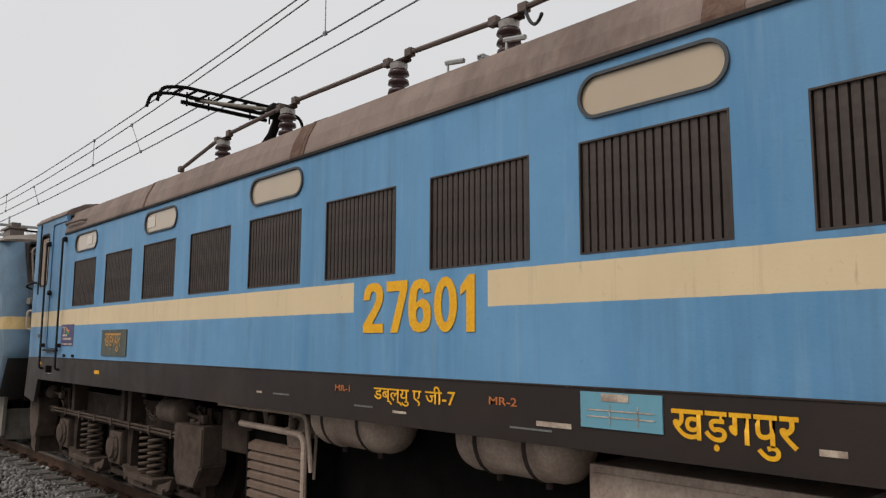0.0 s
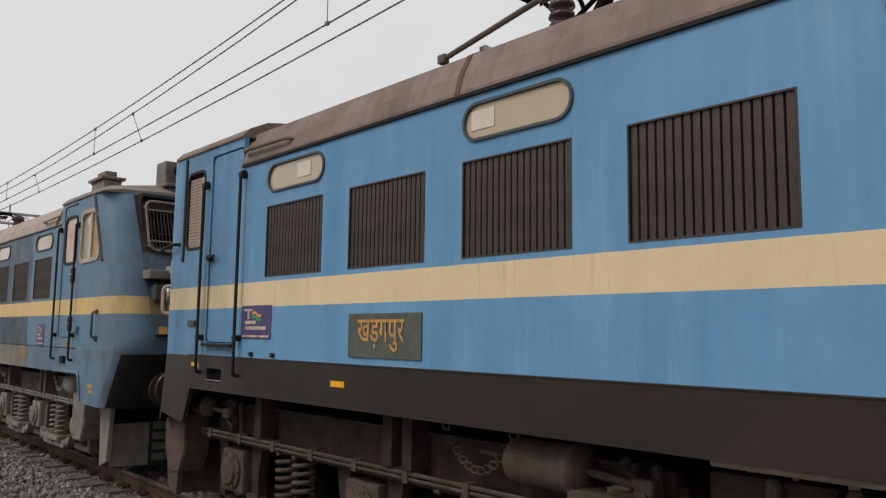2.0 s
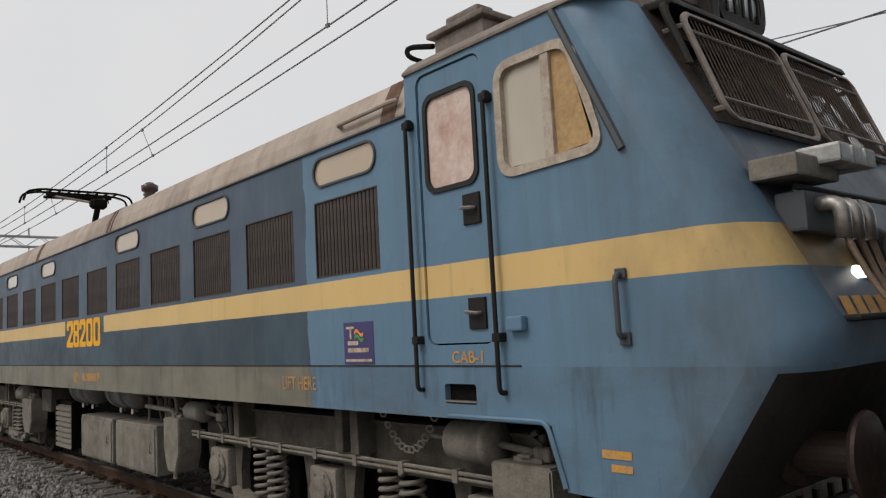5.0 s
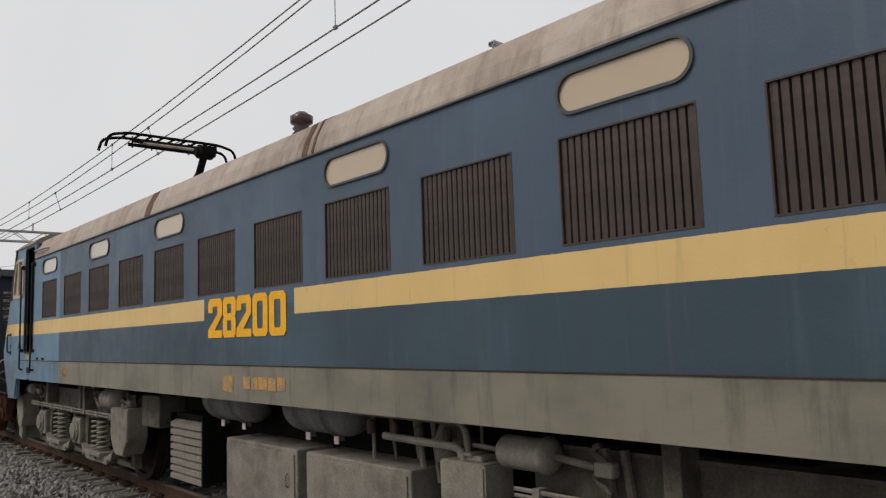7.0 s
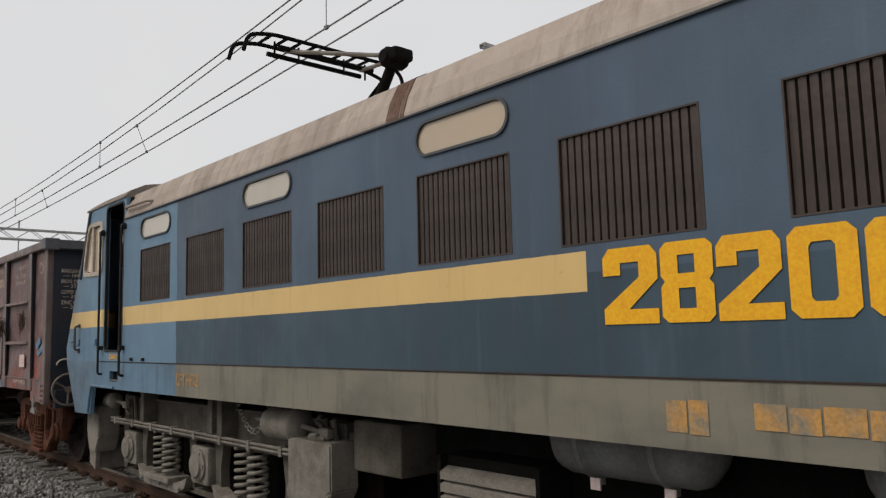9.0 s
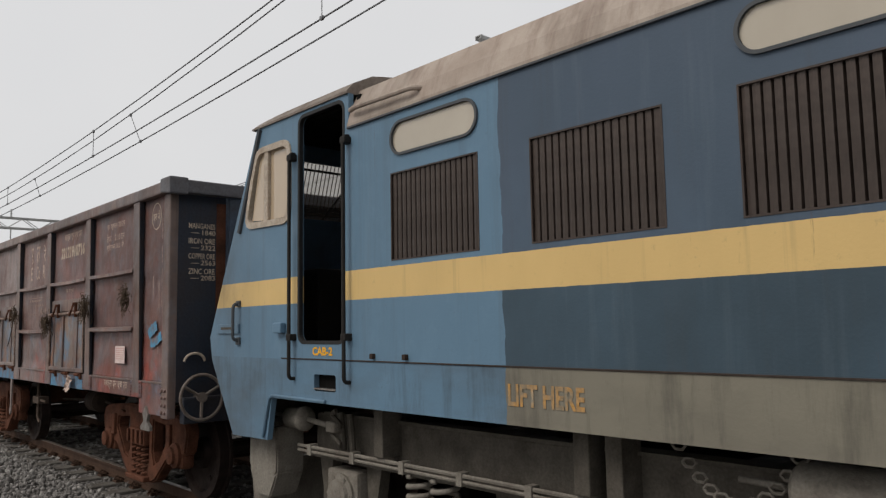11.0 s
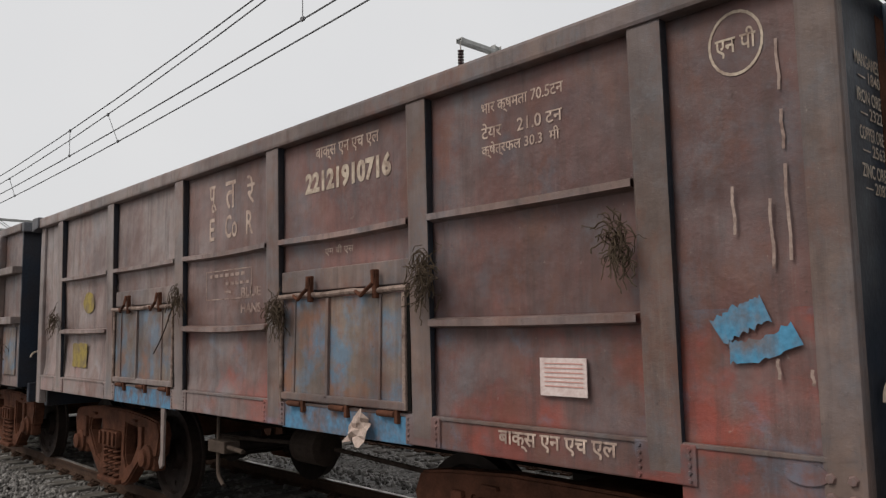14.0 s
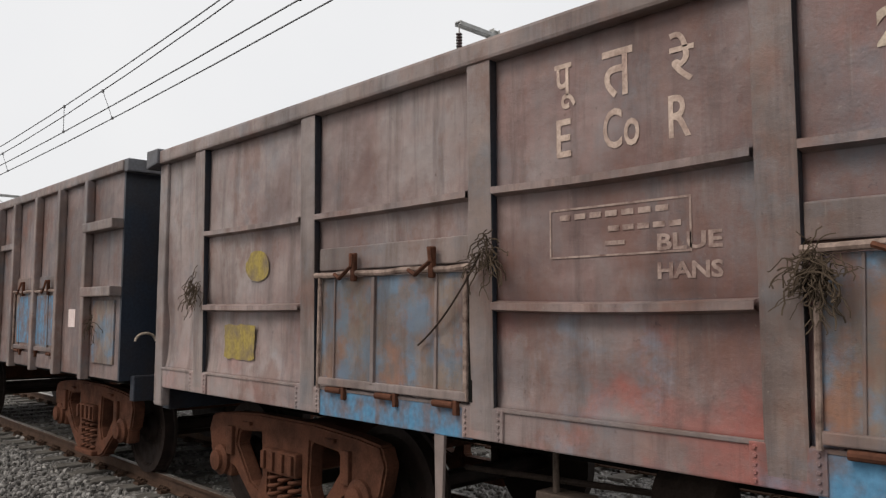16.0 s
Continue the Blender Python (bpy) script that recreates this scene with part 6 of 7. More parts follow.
def flap_door(wagon, y0, y1, mat, seed, blue):
    """A drop door with frame, ribs, hinges and latches."""
    rng = random.Random(seed)
    z0, z1 = 1.36, 2.06
    x = WX - 0.035
    d = part("flap_door", box(x, WX, y0 + 0.03, y1 - 0.03, z0, z1, 0.006), mat, wagon, "scuffed steel flap door with blue paint remains")
    part("top_bar", tube([(x - 0.02, y0 - 0.02 + (y1 - y0 + 0.04) * k / 8, z1 + 0.020 + 0.006 * math.sin(k * 2.1 + seed)) for k in range(9)], 0.019, 8), M_BAR, d, "bent pale bar along the door top")
    part("header", box(x + 0.012, WX, y0 - 0.02, y1 + 0.02, z1 + 0.05, z1 + 0.2, 0.008), M_POST, wagon, "riveted plate above the flap door")
    part("bottom_bar", box(x - 0.022, WX, y0 + 0.02, y1 - 0.02, z0, z0 + 0.05, 0.008), M_POST, d)
    wide = y1 - y0
    part("edge_bar", box(x - 0.020, WX, y0 + 0.012, y0 + 0.042, z0, z1, 0.008), M_BAR, d)
    part("edge_bar", rod((x - 0.015, y1 - 0.02, z0 - 0.02), (x - 0.02, y1 - 0.035, z1), 0.014, 8), M_BAR, d)
    # near-black strip laid on for the shaded gap beside the door
    part("edge_gap", box(x - 0.004, WX, y0 - 0.02, y0 + 0.008, z0, z1 + 0.02), M_DARK, d)
    for u, half, proud in ((0.13, 0.007, 0.010), (0.42, 0.016, 0.022), (0.815, 0.010, 0.014)):
        y = y1 - wide * u
        q = box(x - proud, x + 0.004, y - half, y + half, z0 + 0.03, z1 - 0.005, 0.004)
        for v in q.verts:
            v.co.y += 0.010 * math.sin(v.co.z * 5 + seed)
        part("door_rib", q, M_POST, d)
    for y in (y0 + 0.28, y1 - 0.42):
        q = box(x - 0.045, x - 0.01, y - 0.02, y + 0.02, z1 - 0.03, z1 + 0.15, 0.010)
        tube([(x - 0.055, y, z1 + 0.14), (x - 0.09, y - 0.05, z1 + 0.06), (x - 0.07, y + 0.10, z1 - 0.01), (x - 0.05, y + 0.18, z1 + 0.02)], 0.013, 6, q)
        part("latch", q, M_RUST, d, "rusty door latch")
    for y in (y0 + 0.2, (y0 + y1) / 2, y1 - 0.2):
        q = rod((x - 0.012, y - 0.08, z0 - 0.025), (x - 0.012, y + 0.08, z0 - 0.025), 0.020, 10)
        box(x - 0.02, x + 0.02, y - 0.11, y - 0.08, z0 - 0.08, z0 + 0.01, 0.006, q)
        part("hinge", q, M_RUST, d, "rusty door hinge")
    part("sill_patch", box(x + 0.01, WX, y0, y1, 1.16, 1.325, 0.006), blue, wagon, "blue-painted sill under the flap door")


def straw(wagon, y, z, n, seed):
    rng = random.Random(seed)
    b = bmesh.new()
    for k in range(n):
        p = Vector((WX - 0.085 - rng.random() * 0.03, y + rng.gauss(0, 0.03), z + rng.gauss(0, 0.05)))
        pts, v = [p], Vector((rng.uniform(-0.4, 0.2), rng.uniform(-1, 1), rng.uniform(-1, 1))).normalized() * 0.026
        for i in range(rng.choice((4, 5, 6, 9))):
            v = (v + Vector((rng.uniform(-0.012, 0.008), rng.uniform(-0.022, 0.022), rng.uniform(-0.026, 0.012)))).normalized() * 0.024
            q = pts[-1] + v
            q.x = min(max(q.x, WX - 0.15), WX - 0.04)
            pts.append(q)
        tube(pts, rng.uniform(0.002, 0.004), 4, b)
    return part("straw_tuft", b, M_ROPE, wagon, "tangled straw and wire caught on the side")


def daub(wagon, line, half, material, seed, label):
    """A ragged brushed stroke of paint along a line of (y, z)."""
    rng = random.Random(seed)
    b = bmesh.new()
    pts = [Vector((0, *line[0]))]
    for a, c in zip(line, line[1:]):
        pts += [Vector((0, *a)).lerp(Vector((0, *c)), k / 6) for k in range(1, 7)]
    rows = []
    for i, p in enumerate(pts):
        d = (pts[min(i + 1, len(pts) - 1)] - pts[max(i - 1, 0)]).normalized()
        n = Vector((0, -d.z, d.y))
        w0, w1 = half * rng.uniform(0.72, 1.1), half * rng.uniform(0.72, 1.1)
        rows.append([b.verts.new((WX - 0.006, *(p + n * w0).yz)), b.verts.new((WX - 0.006, *(p - n * w1).yz))])
    for a, c in zip(rows, rows[1:]):
        b.faces.new((a[0], a[1], c[1], c[0]))
    bmesh.ops.recalc_face_normals(b, faces=b.faces[:])
    return part("paint_smear", b, material, wagon, label)


def buckled(y0, y1):
    """Side plating pressed out of true between the posts."""
    b = bmesh.new()
    ny, nz = 150, 30
    outer, inner = [], []
    for i in range(ny + 1):
        outer.append([])
        inner.append([])
        for k in range(nz + 1):
            y, z = y0 + (y1 - y0) * i / ny, 1.30 + 1.90 * k / nz
            v = noise.noise((1.7, y * 1.6, z * 1.9)) * 0.7 + noise.noise((4.2, y * 4.1 + z, z * 3.3)) * 0.3
            depth = 0.045 if z < 1.88 else 0.028 if z < 2.44 else 0.004
            if -0.8 < y < 0.62 and 1.88 < z < 2.46:
                depth = 0.003
            edge = min(1.0, (z - 1.30) / 0.15, (3.20 - z) / 0.15)
            x = WX + 0.001 + max(0.0, v + 0.45) * depth * edge
            outer[-1].append(b.verts.new((x, y, z)))
            inner[-1].append(b.verts.new((x + 0.012, y, z)))
    for i in range(ny):
        for k in range(nz):
            b.faces.new((outer[i][k], outer[i + 1][k], outer[i + 1][k + 1], outer[i][k + 1])[::-1]).smooth = True
            b.faces.new((inner[i][k], inner[i + 1][k], inner[i + 1][k + 1], inner[i][k + 1])).smooth = True
    for i in range(ny):
        for k in (0, nz):
            b.faces.new((outer[i][k], outer[i + 1][k], inner[i + 1][k], inner[i][k]))
    for k in range(nz):
        for i in (0, ny):
            b.faces.new((outer[i][k], outer[i][k + 1], inner[i][k + 1], inner[i][k]))
    bmesh.ops.recalc_face_normals(b, faces=b.faces[:])
    return b


def open_wagon_a():
    w = stand("open_wagon", "oxide-brown open bogie wagon with scrapes and white markings", "wagon", "wagons")
    F, R = -4.93, 4.85
    part("side_panel", buckled(F, R), M_WAGON, w, "dented rust-brown side plating")
    part("side_panel", box(1.53, 1.55, F, R, 1.30, 3.20), M_WAGON, w, "dented rust-brown side plating")
    part("floor", box(-1.5, 1.5, F, R, 1.15, 1.22), M_DARK, w)
    part("side_sill", box(WX - 0.02, WX + 0.06, F, R, 1.165, 1.33, 0.01), M_WAGON, w, "brown side sill")
    part("sill_lip", box(WX - 0.03, WX, F, R, 1.325, 1.345, 0.004), M_POST, w)
    part("center_sill", box(-0.25, 0.25, F, R, 0.85, 1.2), M_DARK, w, "dark centre sill")
    cop = box(-1.63, -1.50, F - 0.165, R + 0.05, 3.185, 3.305, 0.02)
    part("coping", cop, M_POST, w, "worn grey-brown coping rail")
    for e, y in ((-1, F), (1, R)):
        cap = box(-1.655, -1.46, y + e * 0.185, y - e * 0.06, 3.155, 3.325, 0.018)
        for v in cap.verts:
            if v.co.z < 3.2 and (v.co.y - y) * e < 0:
                v.co.z += 0.03
        part("corner_cap", cap, M_END_COPE, w, "dented cap on the coping corner")
    part("coping", box(1.50, 1.63, F, R, 3.19, 3.315, 0.02), M_POST, w)
    posts = [-4.04, -2.453, -0.80, 0.815, 2.477, 4.11]
    for y in posts:
        b = box(WX - 0.095, WX, y - 0.19, y - 0.01, 1.20, 3.19, 0.016)
        for v in b.verts:
            if v.co.z < 1.3 and v.co.x < WX - 0.02:
                v.co.x += 0.06
            if v.co.z > 3.1 and v.co.x < WX - 0.02:
                v.co.x += 0.03
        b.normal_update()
        # faces turned to -y take the dark colour that paints their shade
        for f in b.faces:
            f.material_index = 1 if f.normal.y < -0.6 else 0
        part("side_post", b, (M_POST, M_FLANK_SHADE), w, "greyed pressed-steel side post with shade painted on its flank")
        q = box(WX - 0.035, WX, y - 0.25, y + 0.05, 1.17, 1.34, 0.006)
        for k in range(5):
            for e in (-0.22, 0.025):
                spin([(0, 0.012), (0.010, 0.008)], (WX - 0.034, y + e, 1.19 + 0.032 * k), (WX - 1, y + e, 1.19 + 0.032 * k), 6, q)
        part("post_foot", q, M_WAGON, w)
    edges = [F] + posts + [R]
    for i in range(7):
        a = edges[i]
        b2 = edges[i + 1] - 0.19
        if i == 0 or i == 6:
            continue
        for z in ((2.48, 1.87) if i not in (2, 4) else (2.48,)):
            droop = 0.012 if i in (2, 3) else 0.004
            q = bmesh.new()
            n = 8
            for k in range(n):
                y0, y1 = a + (b2 - a) * k / n, a + (b2 - a) * (k + 1) / n
                z0, z1 = z - droop * math.sin(math.pi * k / n), z - droop * math.sin(math.pi * (k + 1) / n)
                for p0, p1 in (((0, 0.03), (-0.06, 0.018)), ((-0.06, 0.018), (-0.06, -0.018)), ((-0.06, -0.018), (0, -0.03))):
                    bm_face(q, [(WX + p0[0], y0, z0 + p0[1]), (WX + p1[0], y0, z0 + p1[1]), (WX + p1[0], y1, z1 + p1[1]), (WX + p0[0], y1, z1 + p0[1])])
            bmesh.ops.remove_doubles(q, verts=q.verts[:], dist=0.0005)
            bmesh.ops.recalc_face_normals(q, faces=q.faces[:])
            part("side_rail", q, M_SCRAPED, w, "scraped horizontal stiffener")
    for y0, y1, sd in ((-2.44, -1.01, 1), (0.80, 2.24, 2)):
        flap_door(w, y0, y1, M_DOOR, sd, M_BLUEPATCH)
    part("corner_post", box(WX - 0.03, WX + 0.06, F - 0.03, F + 0.13, 1.0, 3.19, 0.02), M_POST, w, "grey corner post")
    part("corner_post", box(WX - 0.03, WX + 0.06, R - 0.13, R + 0.03, 1.0, 3.19, 0.02), M_POST, w, "grey corner post")
    part("end_bay_sill", box(WX - 0.022, WX + 0.02, F + 0.13, F + 0.72, 1.02, 1.34, 0.01), M_WAGON, w, "riveted lower end plate")
    first = None
    for k in range(4):
        for e in (0.02, 0.10):
            if first is None:
                first = part("rivet", spin([(0, 0.022), (0.015, 0.016)], (WX - 0.03, 0, 0), (WX - 1, 0, 0), 6), M_WAGON, w)
                first.location = (0, F + e, 1.06 + 0.07 * k)
            else:
                share(first, "rivet", (0, F + e, 1.06 + 0.07 * k), w)
    b = plate([(F + 0.42, 1.02), (F + 0.49, 1.10), (F + 0.56, 1.02), (F + 0.53, 0.95), (F + 0.61, 0.90), (F + 0.61, 0.86), (F + 0.37, 0.86), (F + 0.37, 0.90), (F + 0.45, 0.95)], [], WX - 0.04, WX - 0.01)
    part("rope_hook", b, M_STEEL, w, "worn tie hook")
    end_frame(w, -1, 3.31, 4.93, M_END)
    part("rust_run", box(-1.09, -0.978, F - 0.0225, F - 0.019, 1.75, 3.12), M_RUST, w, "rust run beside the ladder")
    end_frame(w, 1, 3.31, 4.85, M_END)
    brake_wheel(w, -1.29, F - 0.17, 1.20, 0.215)
    brake_wheel(w, 0.1, F - 0.30, 1.02, 0.21)
    b = bmesh.new()
    rng = random.Random(5)
    for k in range(70):
        a = Vector((-0.93 + rng.uniform(-0.05, 0.05), F - 0.14, 1.95))
        pts = [a]
        for i in range(5):
            pts.append(pts[-1] + Vector((rng.uniform(-0.03, 0.065), rng.uniform(-0.03, 0.02), rng.uniform(-0.12, -0.01))))
        tube(pts, 0.005, 4, b)
    part("straw_bundle", b, M_ROPE, w, "hanging bundle of straw on the ladder")
    for c in (-3.3, 3.25):
        wagon_bogie(w, c)
    # brake rigging and cylinder below the floor
    b = spin([(0, 0.1), (0.03, 0.16), (0.4, 0.16), (0.43, 0.1)], (-0.6, -0.2, 0.82), (-0.6, 1, 0.82), 20)
    rod((-0.6, 0.2, 0.82), (-0.6, 1.8, 0.75), 0.02, 8, b)
    rod((-0.6, -0.3, 0.82), (-0.6, -2.0, 0.75), 0.02, 8, b)
    part("brake_cylinder", b, M_UNDER_A, w, "grimy brake cylinder")
    b = tube(bend([(-1.35, 0.4, 1.15), (-1.35, 0.4, 0.62), (-1.35, 0.3, 0.55)], 0.05), 0.018, 8)
    box(-1.4, -1.25, 0.2, 0.5, 0.82, 0.92, 0.01, b)
    rod((-1.36, 0.3, 0.88), (-1.36, -0.05, 0.86), 0.02, 8, b)
    part("brake_lever", b, M_UNDER_A2, w, "empty-load brake lever")
    b = plate([(1.02, 1.16), (1.10, 1.16), (1.09, 0.78), (1.13, 0.68), (1.10, 0.62), (1.04, 0.66)], [], WX - 0.02, WX + 0.0)
    part("drop_hook", b, M_POST, w, "hanging flat-bar hook")
    straw(w, -1.06, 1.99, 110, 1)
    straw(w, -2.66, 2.16, 120, 2)
    straw(w, -4.0, 2.22, 80, 8)
    straw(w, 0.62, 2.14, 60, 3)
    straw(w, 4.0, 2.02, 60, 4)
    q = tube(hanging((WX - 0.1, 0.66, 2.15), (WX - 0.06, 1.2, 1.65), 0.05), 0.006, 5)
    part("wire_tie", q, M_UNDER_A, w)
    b = bmesh.new()
    rng = random.Random(2)
    pts = {}
    for i in range(7):
        for j in range(6):
            pts[i, j] = b.verts.new((WX - 0.06 - 0.05 * rng.random(), -2.14 + 0.036 * i + 0.02 * j + rng.uniform(-0.01, 0.01), 1.345 - 0.036 * j - 0.05 * abs(i - 3) / 3 + rng.uniform(-0.015, 0.015)))
    for i in range(6):
        for j in range(5):
            b.faces.new((pts[i, j], pts[i + 1, j], pts[i + 1, j + 1], pts[i, j + 1]))
    part("rag", b, M_CLOTH, w, "crumpled pale rag stuck on the sill")
    # markings
    t = WX - 0.0015
    lettering("wagon_number", "22121910716", M_WHITE, w, -2.25, -1.27, 2.795, 2.95, t, bold=0.045)
    lettering("wagon_marking", "बाक्स एन एच एल", M_STENCIL, w, -2.13, -1.40, 3.005, 3.11, t, bold=0.012)
    lettering("wagon_marking", "एम बी एस", M_STENCIL, w, -1.85, -1.52, 2.34, 2.41, t)
    lettering("wagon_marking", "भार क्षमता 70.5टन", M_STENCIL, w, -3.63, -3.05, 2.985, 3.07, t, bold=0.012)
    lettering("wagon_marking", "टेयर    21.0 टन", M_STENCIL, w, -3.62, -3.05, 2.865, 2.955, t, bold=0.012)
    lettering("wagon_marking", "क्षेत्रफल 30.3  मी", M_STENCIL, w, -3.60, -3.05, 2.755, 2.845, t, bold=0.012)
    lettering("wagon_marking", "बाक्स एन एच एल", M_STENCIL, w, -3.89, -3.15, 1.215, 1.31, WX - 0.026, bold=0.02)
    for a0, a1, s in ((0.10, 0.23, "पू"), (-0.23, -0.06, "त"), (-0.54, -0.42, "रे")):
        lettering("wagon_marking", s, M_STENCIL, w, a0, a1, 2.84, 3.07, t, bold=0.012)
    for a0, a1, s in ((0.13, 0.22, "E"), (-0.26, -0.06, "Co"), (-0.52, -0.41, "R")):
        lettering("wagon_marking", s, M_STENCIL, w, a0, a1, 2.60, 2.79, t, bold=0.012)
    lettering("wagon_marking", "BLUE", M_GHOST, w, -0.65, -0.34, 2.11, 2.185, t, bold=0.03)
    lettering("wagon_marking", "HANS", M_GHOST, w, -0.65, -0.34, 1.985, 2.06, t, bold=0.03)
    bars("stencil_frame", M_GHOST, w, [(-0.51, 0.27, 2.333, 2.343), (-0.51, 0.27, 2.10, 2.109), (-0.51, -0.50, 2.109, 2.333), (0.26, 0.27, 2.109, 2.333)], t, label="thin white stencilled frame")
    strokes("stencil_writing", M_GHOST, w, [(-0.40 + 0.09 * k, -0.335 + 0.09 * k, 2.285, 2.312) for k in range(7)] + [(-0.46 + 0.08 * k, -0.40 + 0.08 * k, 2.215, 2.24) for k in range(5)] + [(-0.17, -0.06, 2.15, 2.17)], t)
    part("notice", box(WX - 0.006, WX, -3.72, -3.43, 1.50, 1.685), M_PAPER, w, "creased pinkish paper notice")
    strokes("notice_writing", M_FAINTINK, w, [(-3.70, -3.46, 1.655 - 0.022 * k, 1.661 - 0.022 * k) for k in range(6)], WX - 0.009)
    b = bmesh.new()
    vs = [(math.cos(2 * math.pi * k / 24), math.sin(2 * math.pi * k / 24)) for k in range(24)]
    for k in range(24):
        (c0, s0), (c1, s1) = vs[k], vs[(k + 1) % 24]
        bm_face(b, [(t, -4.545 + 0.122 * c0, 3.0 + 0.14 * s0), (t, -4.545 + 0.122 * c1, 3.0 + 0.14 * s1), (t, -4.545 + 0.111 * c1, 3.0 + 0.127 * s1), (t, -4.545 + 0.111 * c0, 3.0 + 0.127 * s0)])
    part("circle_mark", b, M_WHITE, w, "faded circled depot mark")
    lettering("wagon_marking", "एन पी", M_WHITE, w, -4.635, -4.455, 2.945, 3.055, t, bold=0.014)
    for y0, y1, z0, z1, m, lab, sd in ((2.96, 3.30, 2.06, 2.30, M_MUSTARD, "faded yellow round mark", 2), (3.15, 3.62, 1.47, 1.74, M_MUSTARD, "faded yellow square mark", 3)):
        rng = random.Random(sd)
        b = bmesh.new()
        n = 26
        ring_ = []
        for k in range(n):
            a = 2 * math.pi * k / n
            rr = 1 + rng.uniform(-0.06, 0.06)
            if sd == 3:
                rr *= 1 / max(abs(math.cos(a)), abs(math.sin(a)))
            ring_.append((t + 0.001, (y0 + y1) / 2 + (y1 - y0) / 2 * rr * math.cos(a), (z0 + z1) / 2 + (z1 - z0) / 2 * rr * math.sin(a)))
        bm_face(b, ring_)
        part("paint_mark", b, m, w, lab)
    daub(w, [(-4.40, 1.80), (-4.47, 1.845), (-4.55, 1.875), (-4.61, 1.90)], 0.062, M_SMEAR, 1, "bright blue brushed smear")
    daub(w, [(-4.45, 1.725), (-4.53, 1.725), (-4.62, 1.745), (-4.73, 1.80)], 0.048, M_SMEAR, 2, "bright blue brushed smear")
    for k, (y, z0, z1) in enumerate(((-4.725, 2.08, 2.46), (-4.722, 2.52, 2.68), (-4.718, 2.76, 2.97), (-4.655, 2.05, 2.33), (-4.65, 1.62, 1.70), (-4.50, 2.20, 2.40), (-4.78, 1.60, 1.66))):
        daub(w, [(y, z1), (y + 0.004, z1 * 0.7 + z0 * 0.3), (y - 0.004, z1 * 0.3 + z0 * 0.7), (y, z0)], 0.007, M_GHOST, k + 5, "pale paint run")
    oval = [(-4.742 + 0.085 * math.cos(k * math.pi / 10), 1.275 + 0.042 * math.sin(k * math.pi / 10)) for k in range(20)]
    part("oval_plate", plate(oval, [], WX - 0.032, WX - 0.02), M_WAGON, w, "small oval cast plate")
    ye = F - 0.024
    for k, (s, n) in enumerate((("MANGANES", "— 1840"), ("IRON ORE", "— 2322"), ("COPPER ORE", "— 2563"), ("ZINC ORE", "— 2083"))):
        z = 2.905 - 0.151 * k
        lettering("end_marking", s, M_WHITE, w, -1.385, -1.105, z - 0.056, z, ye, "end", 0.014)
        lettering("end_marking", n, M_WHITE, w, -1.36, -1.10, z - 0.118, z - 0.068, ye, "end", 0.014)
    for z, s in ((2.82, "1500"), (2.465, "2000"), (2.285, "2500")):
        lettering("end_marking", s, M_WHITE, w, 0.19, 0.39, z, z + 0.07, ye, "end", 0.006)
    return w


def open_wagon_b():
    w = stand("open_wagon", "grey-brown open bogie wagon with close-set side posts", "wagon", "wagons")
    F, R, top = -5.05, 5.05, 3.36
    part("side_panel", box(WX, WX + 0.02, F, R, 1.15, top - 0.1), M_WAGON_B, w, "grey-brown side plating")
    part("side_panel", box(1.53, 1.55, F, R, 1.15, top - 0.1), M_WAGON_B, w)
    part("floor", box(-1.5, 1.5, F, R, 1.12, 1.2), M_DARK, w)
    part("center_sill", box(-0.25, 0.25, F, R, 0.85, 1.15), M_DARK, w)
    part("coping", box(-1.61, -1.50, F - 0.05, R + 0.05, top - 0.11, top, 0.02), M_POST_B, w, "worn coping rail")
    part("coping", box(1.50, 1.61, F, R, top - 0.11, top, 0.02), M_POST_B, w)
    ys = [-4.15, -3.25, -2.38, -1.45, -0.7, 0.2, 1.1, 2.0, 2.9, 3.8, 4.6]
    for y in ys:
        part("side_post", box(WX - 0.09, WX, y - 0.05, y + 0.05, 1.12, top - 0.11, 0.015), M_POST_B, w, "greyed side post")
    for z in (2.72, 2.04):
        for a, b in ((F, -4.2), (4.65, R)):
            part("end_rail", box(WX - 0.13, WX, a, b, z - 0.05, z + 0.05, 0.012), M_POST_B, w, "heavy short end stiffener")
    for a, b in zip(ys[3:], ys[4:]):
        part("side_rail", box(WX - 0.06, WX, a + 0.05, b - 0.05, 2.66, 2.74, 0.012), M_POST_B, w)
    for y0, y1, sd in ((-3.2, -1.5, 4), (1.15, 2.85, 6)):
        flap_door(w, y0, y1, M_DOOR, sd, M_WAGON_B)
        part("door_paint", box(WX - 0.041, WX - 0.034, y0 + 0.12, y1 - 0.14, 1.44, 2.02), M_BLUEPATCH, w, "scuffed blue door panels")
    part("notice", box(WX - 0.006, WX, -3.72, -3.5, 1.66, 1.86), M_PAPER, w, "pale paper notice")
    part("panel_patch", box(WX - 0.02, WX, -4.9, -4.3, 1.3, 1.95, 0.006), M_DOOR, w, "riveted patch plate")
    straw(w, -4.5, 1.7, 22, 11)
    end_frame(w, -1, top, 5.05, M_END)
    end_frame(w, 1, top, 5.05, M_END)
    for c in (-3.3, 3.3):
        wagon_bogie(w, c)
    return w


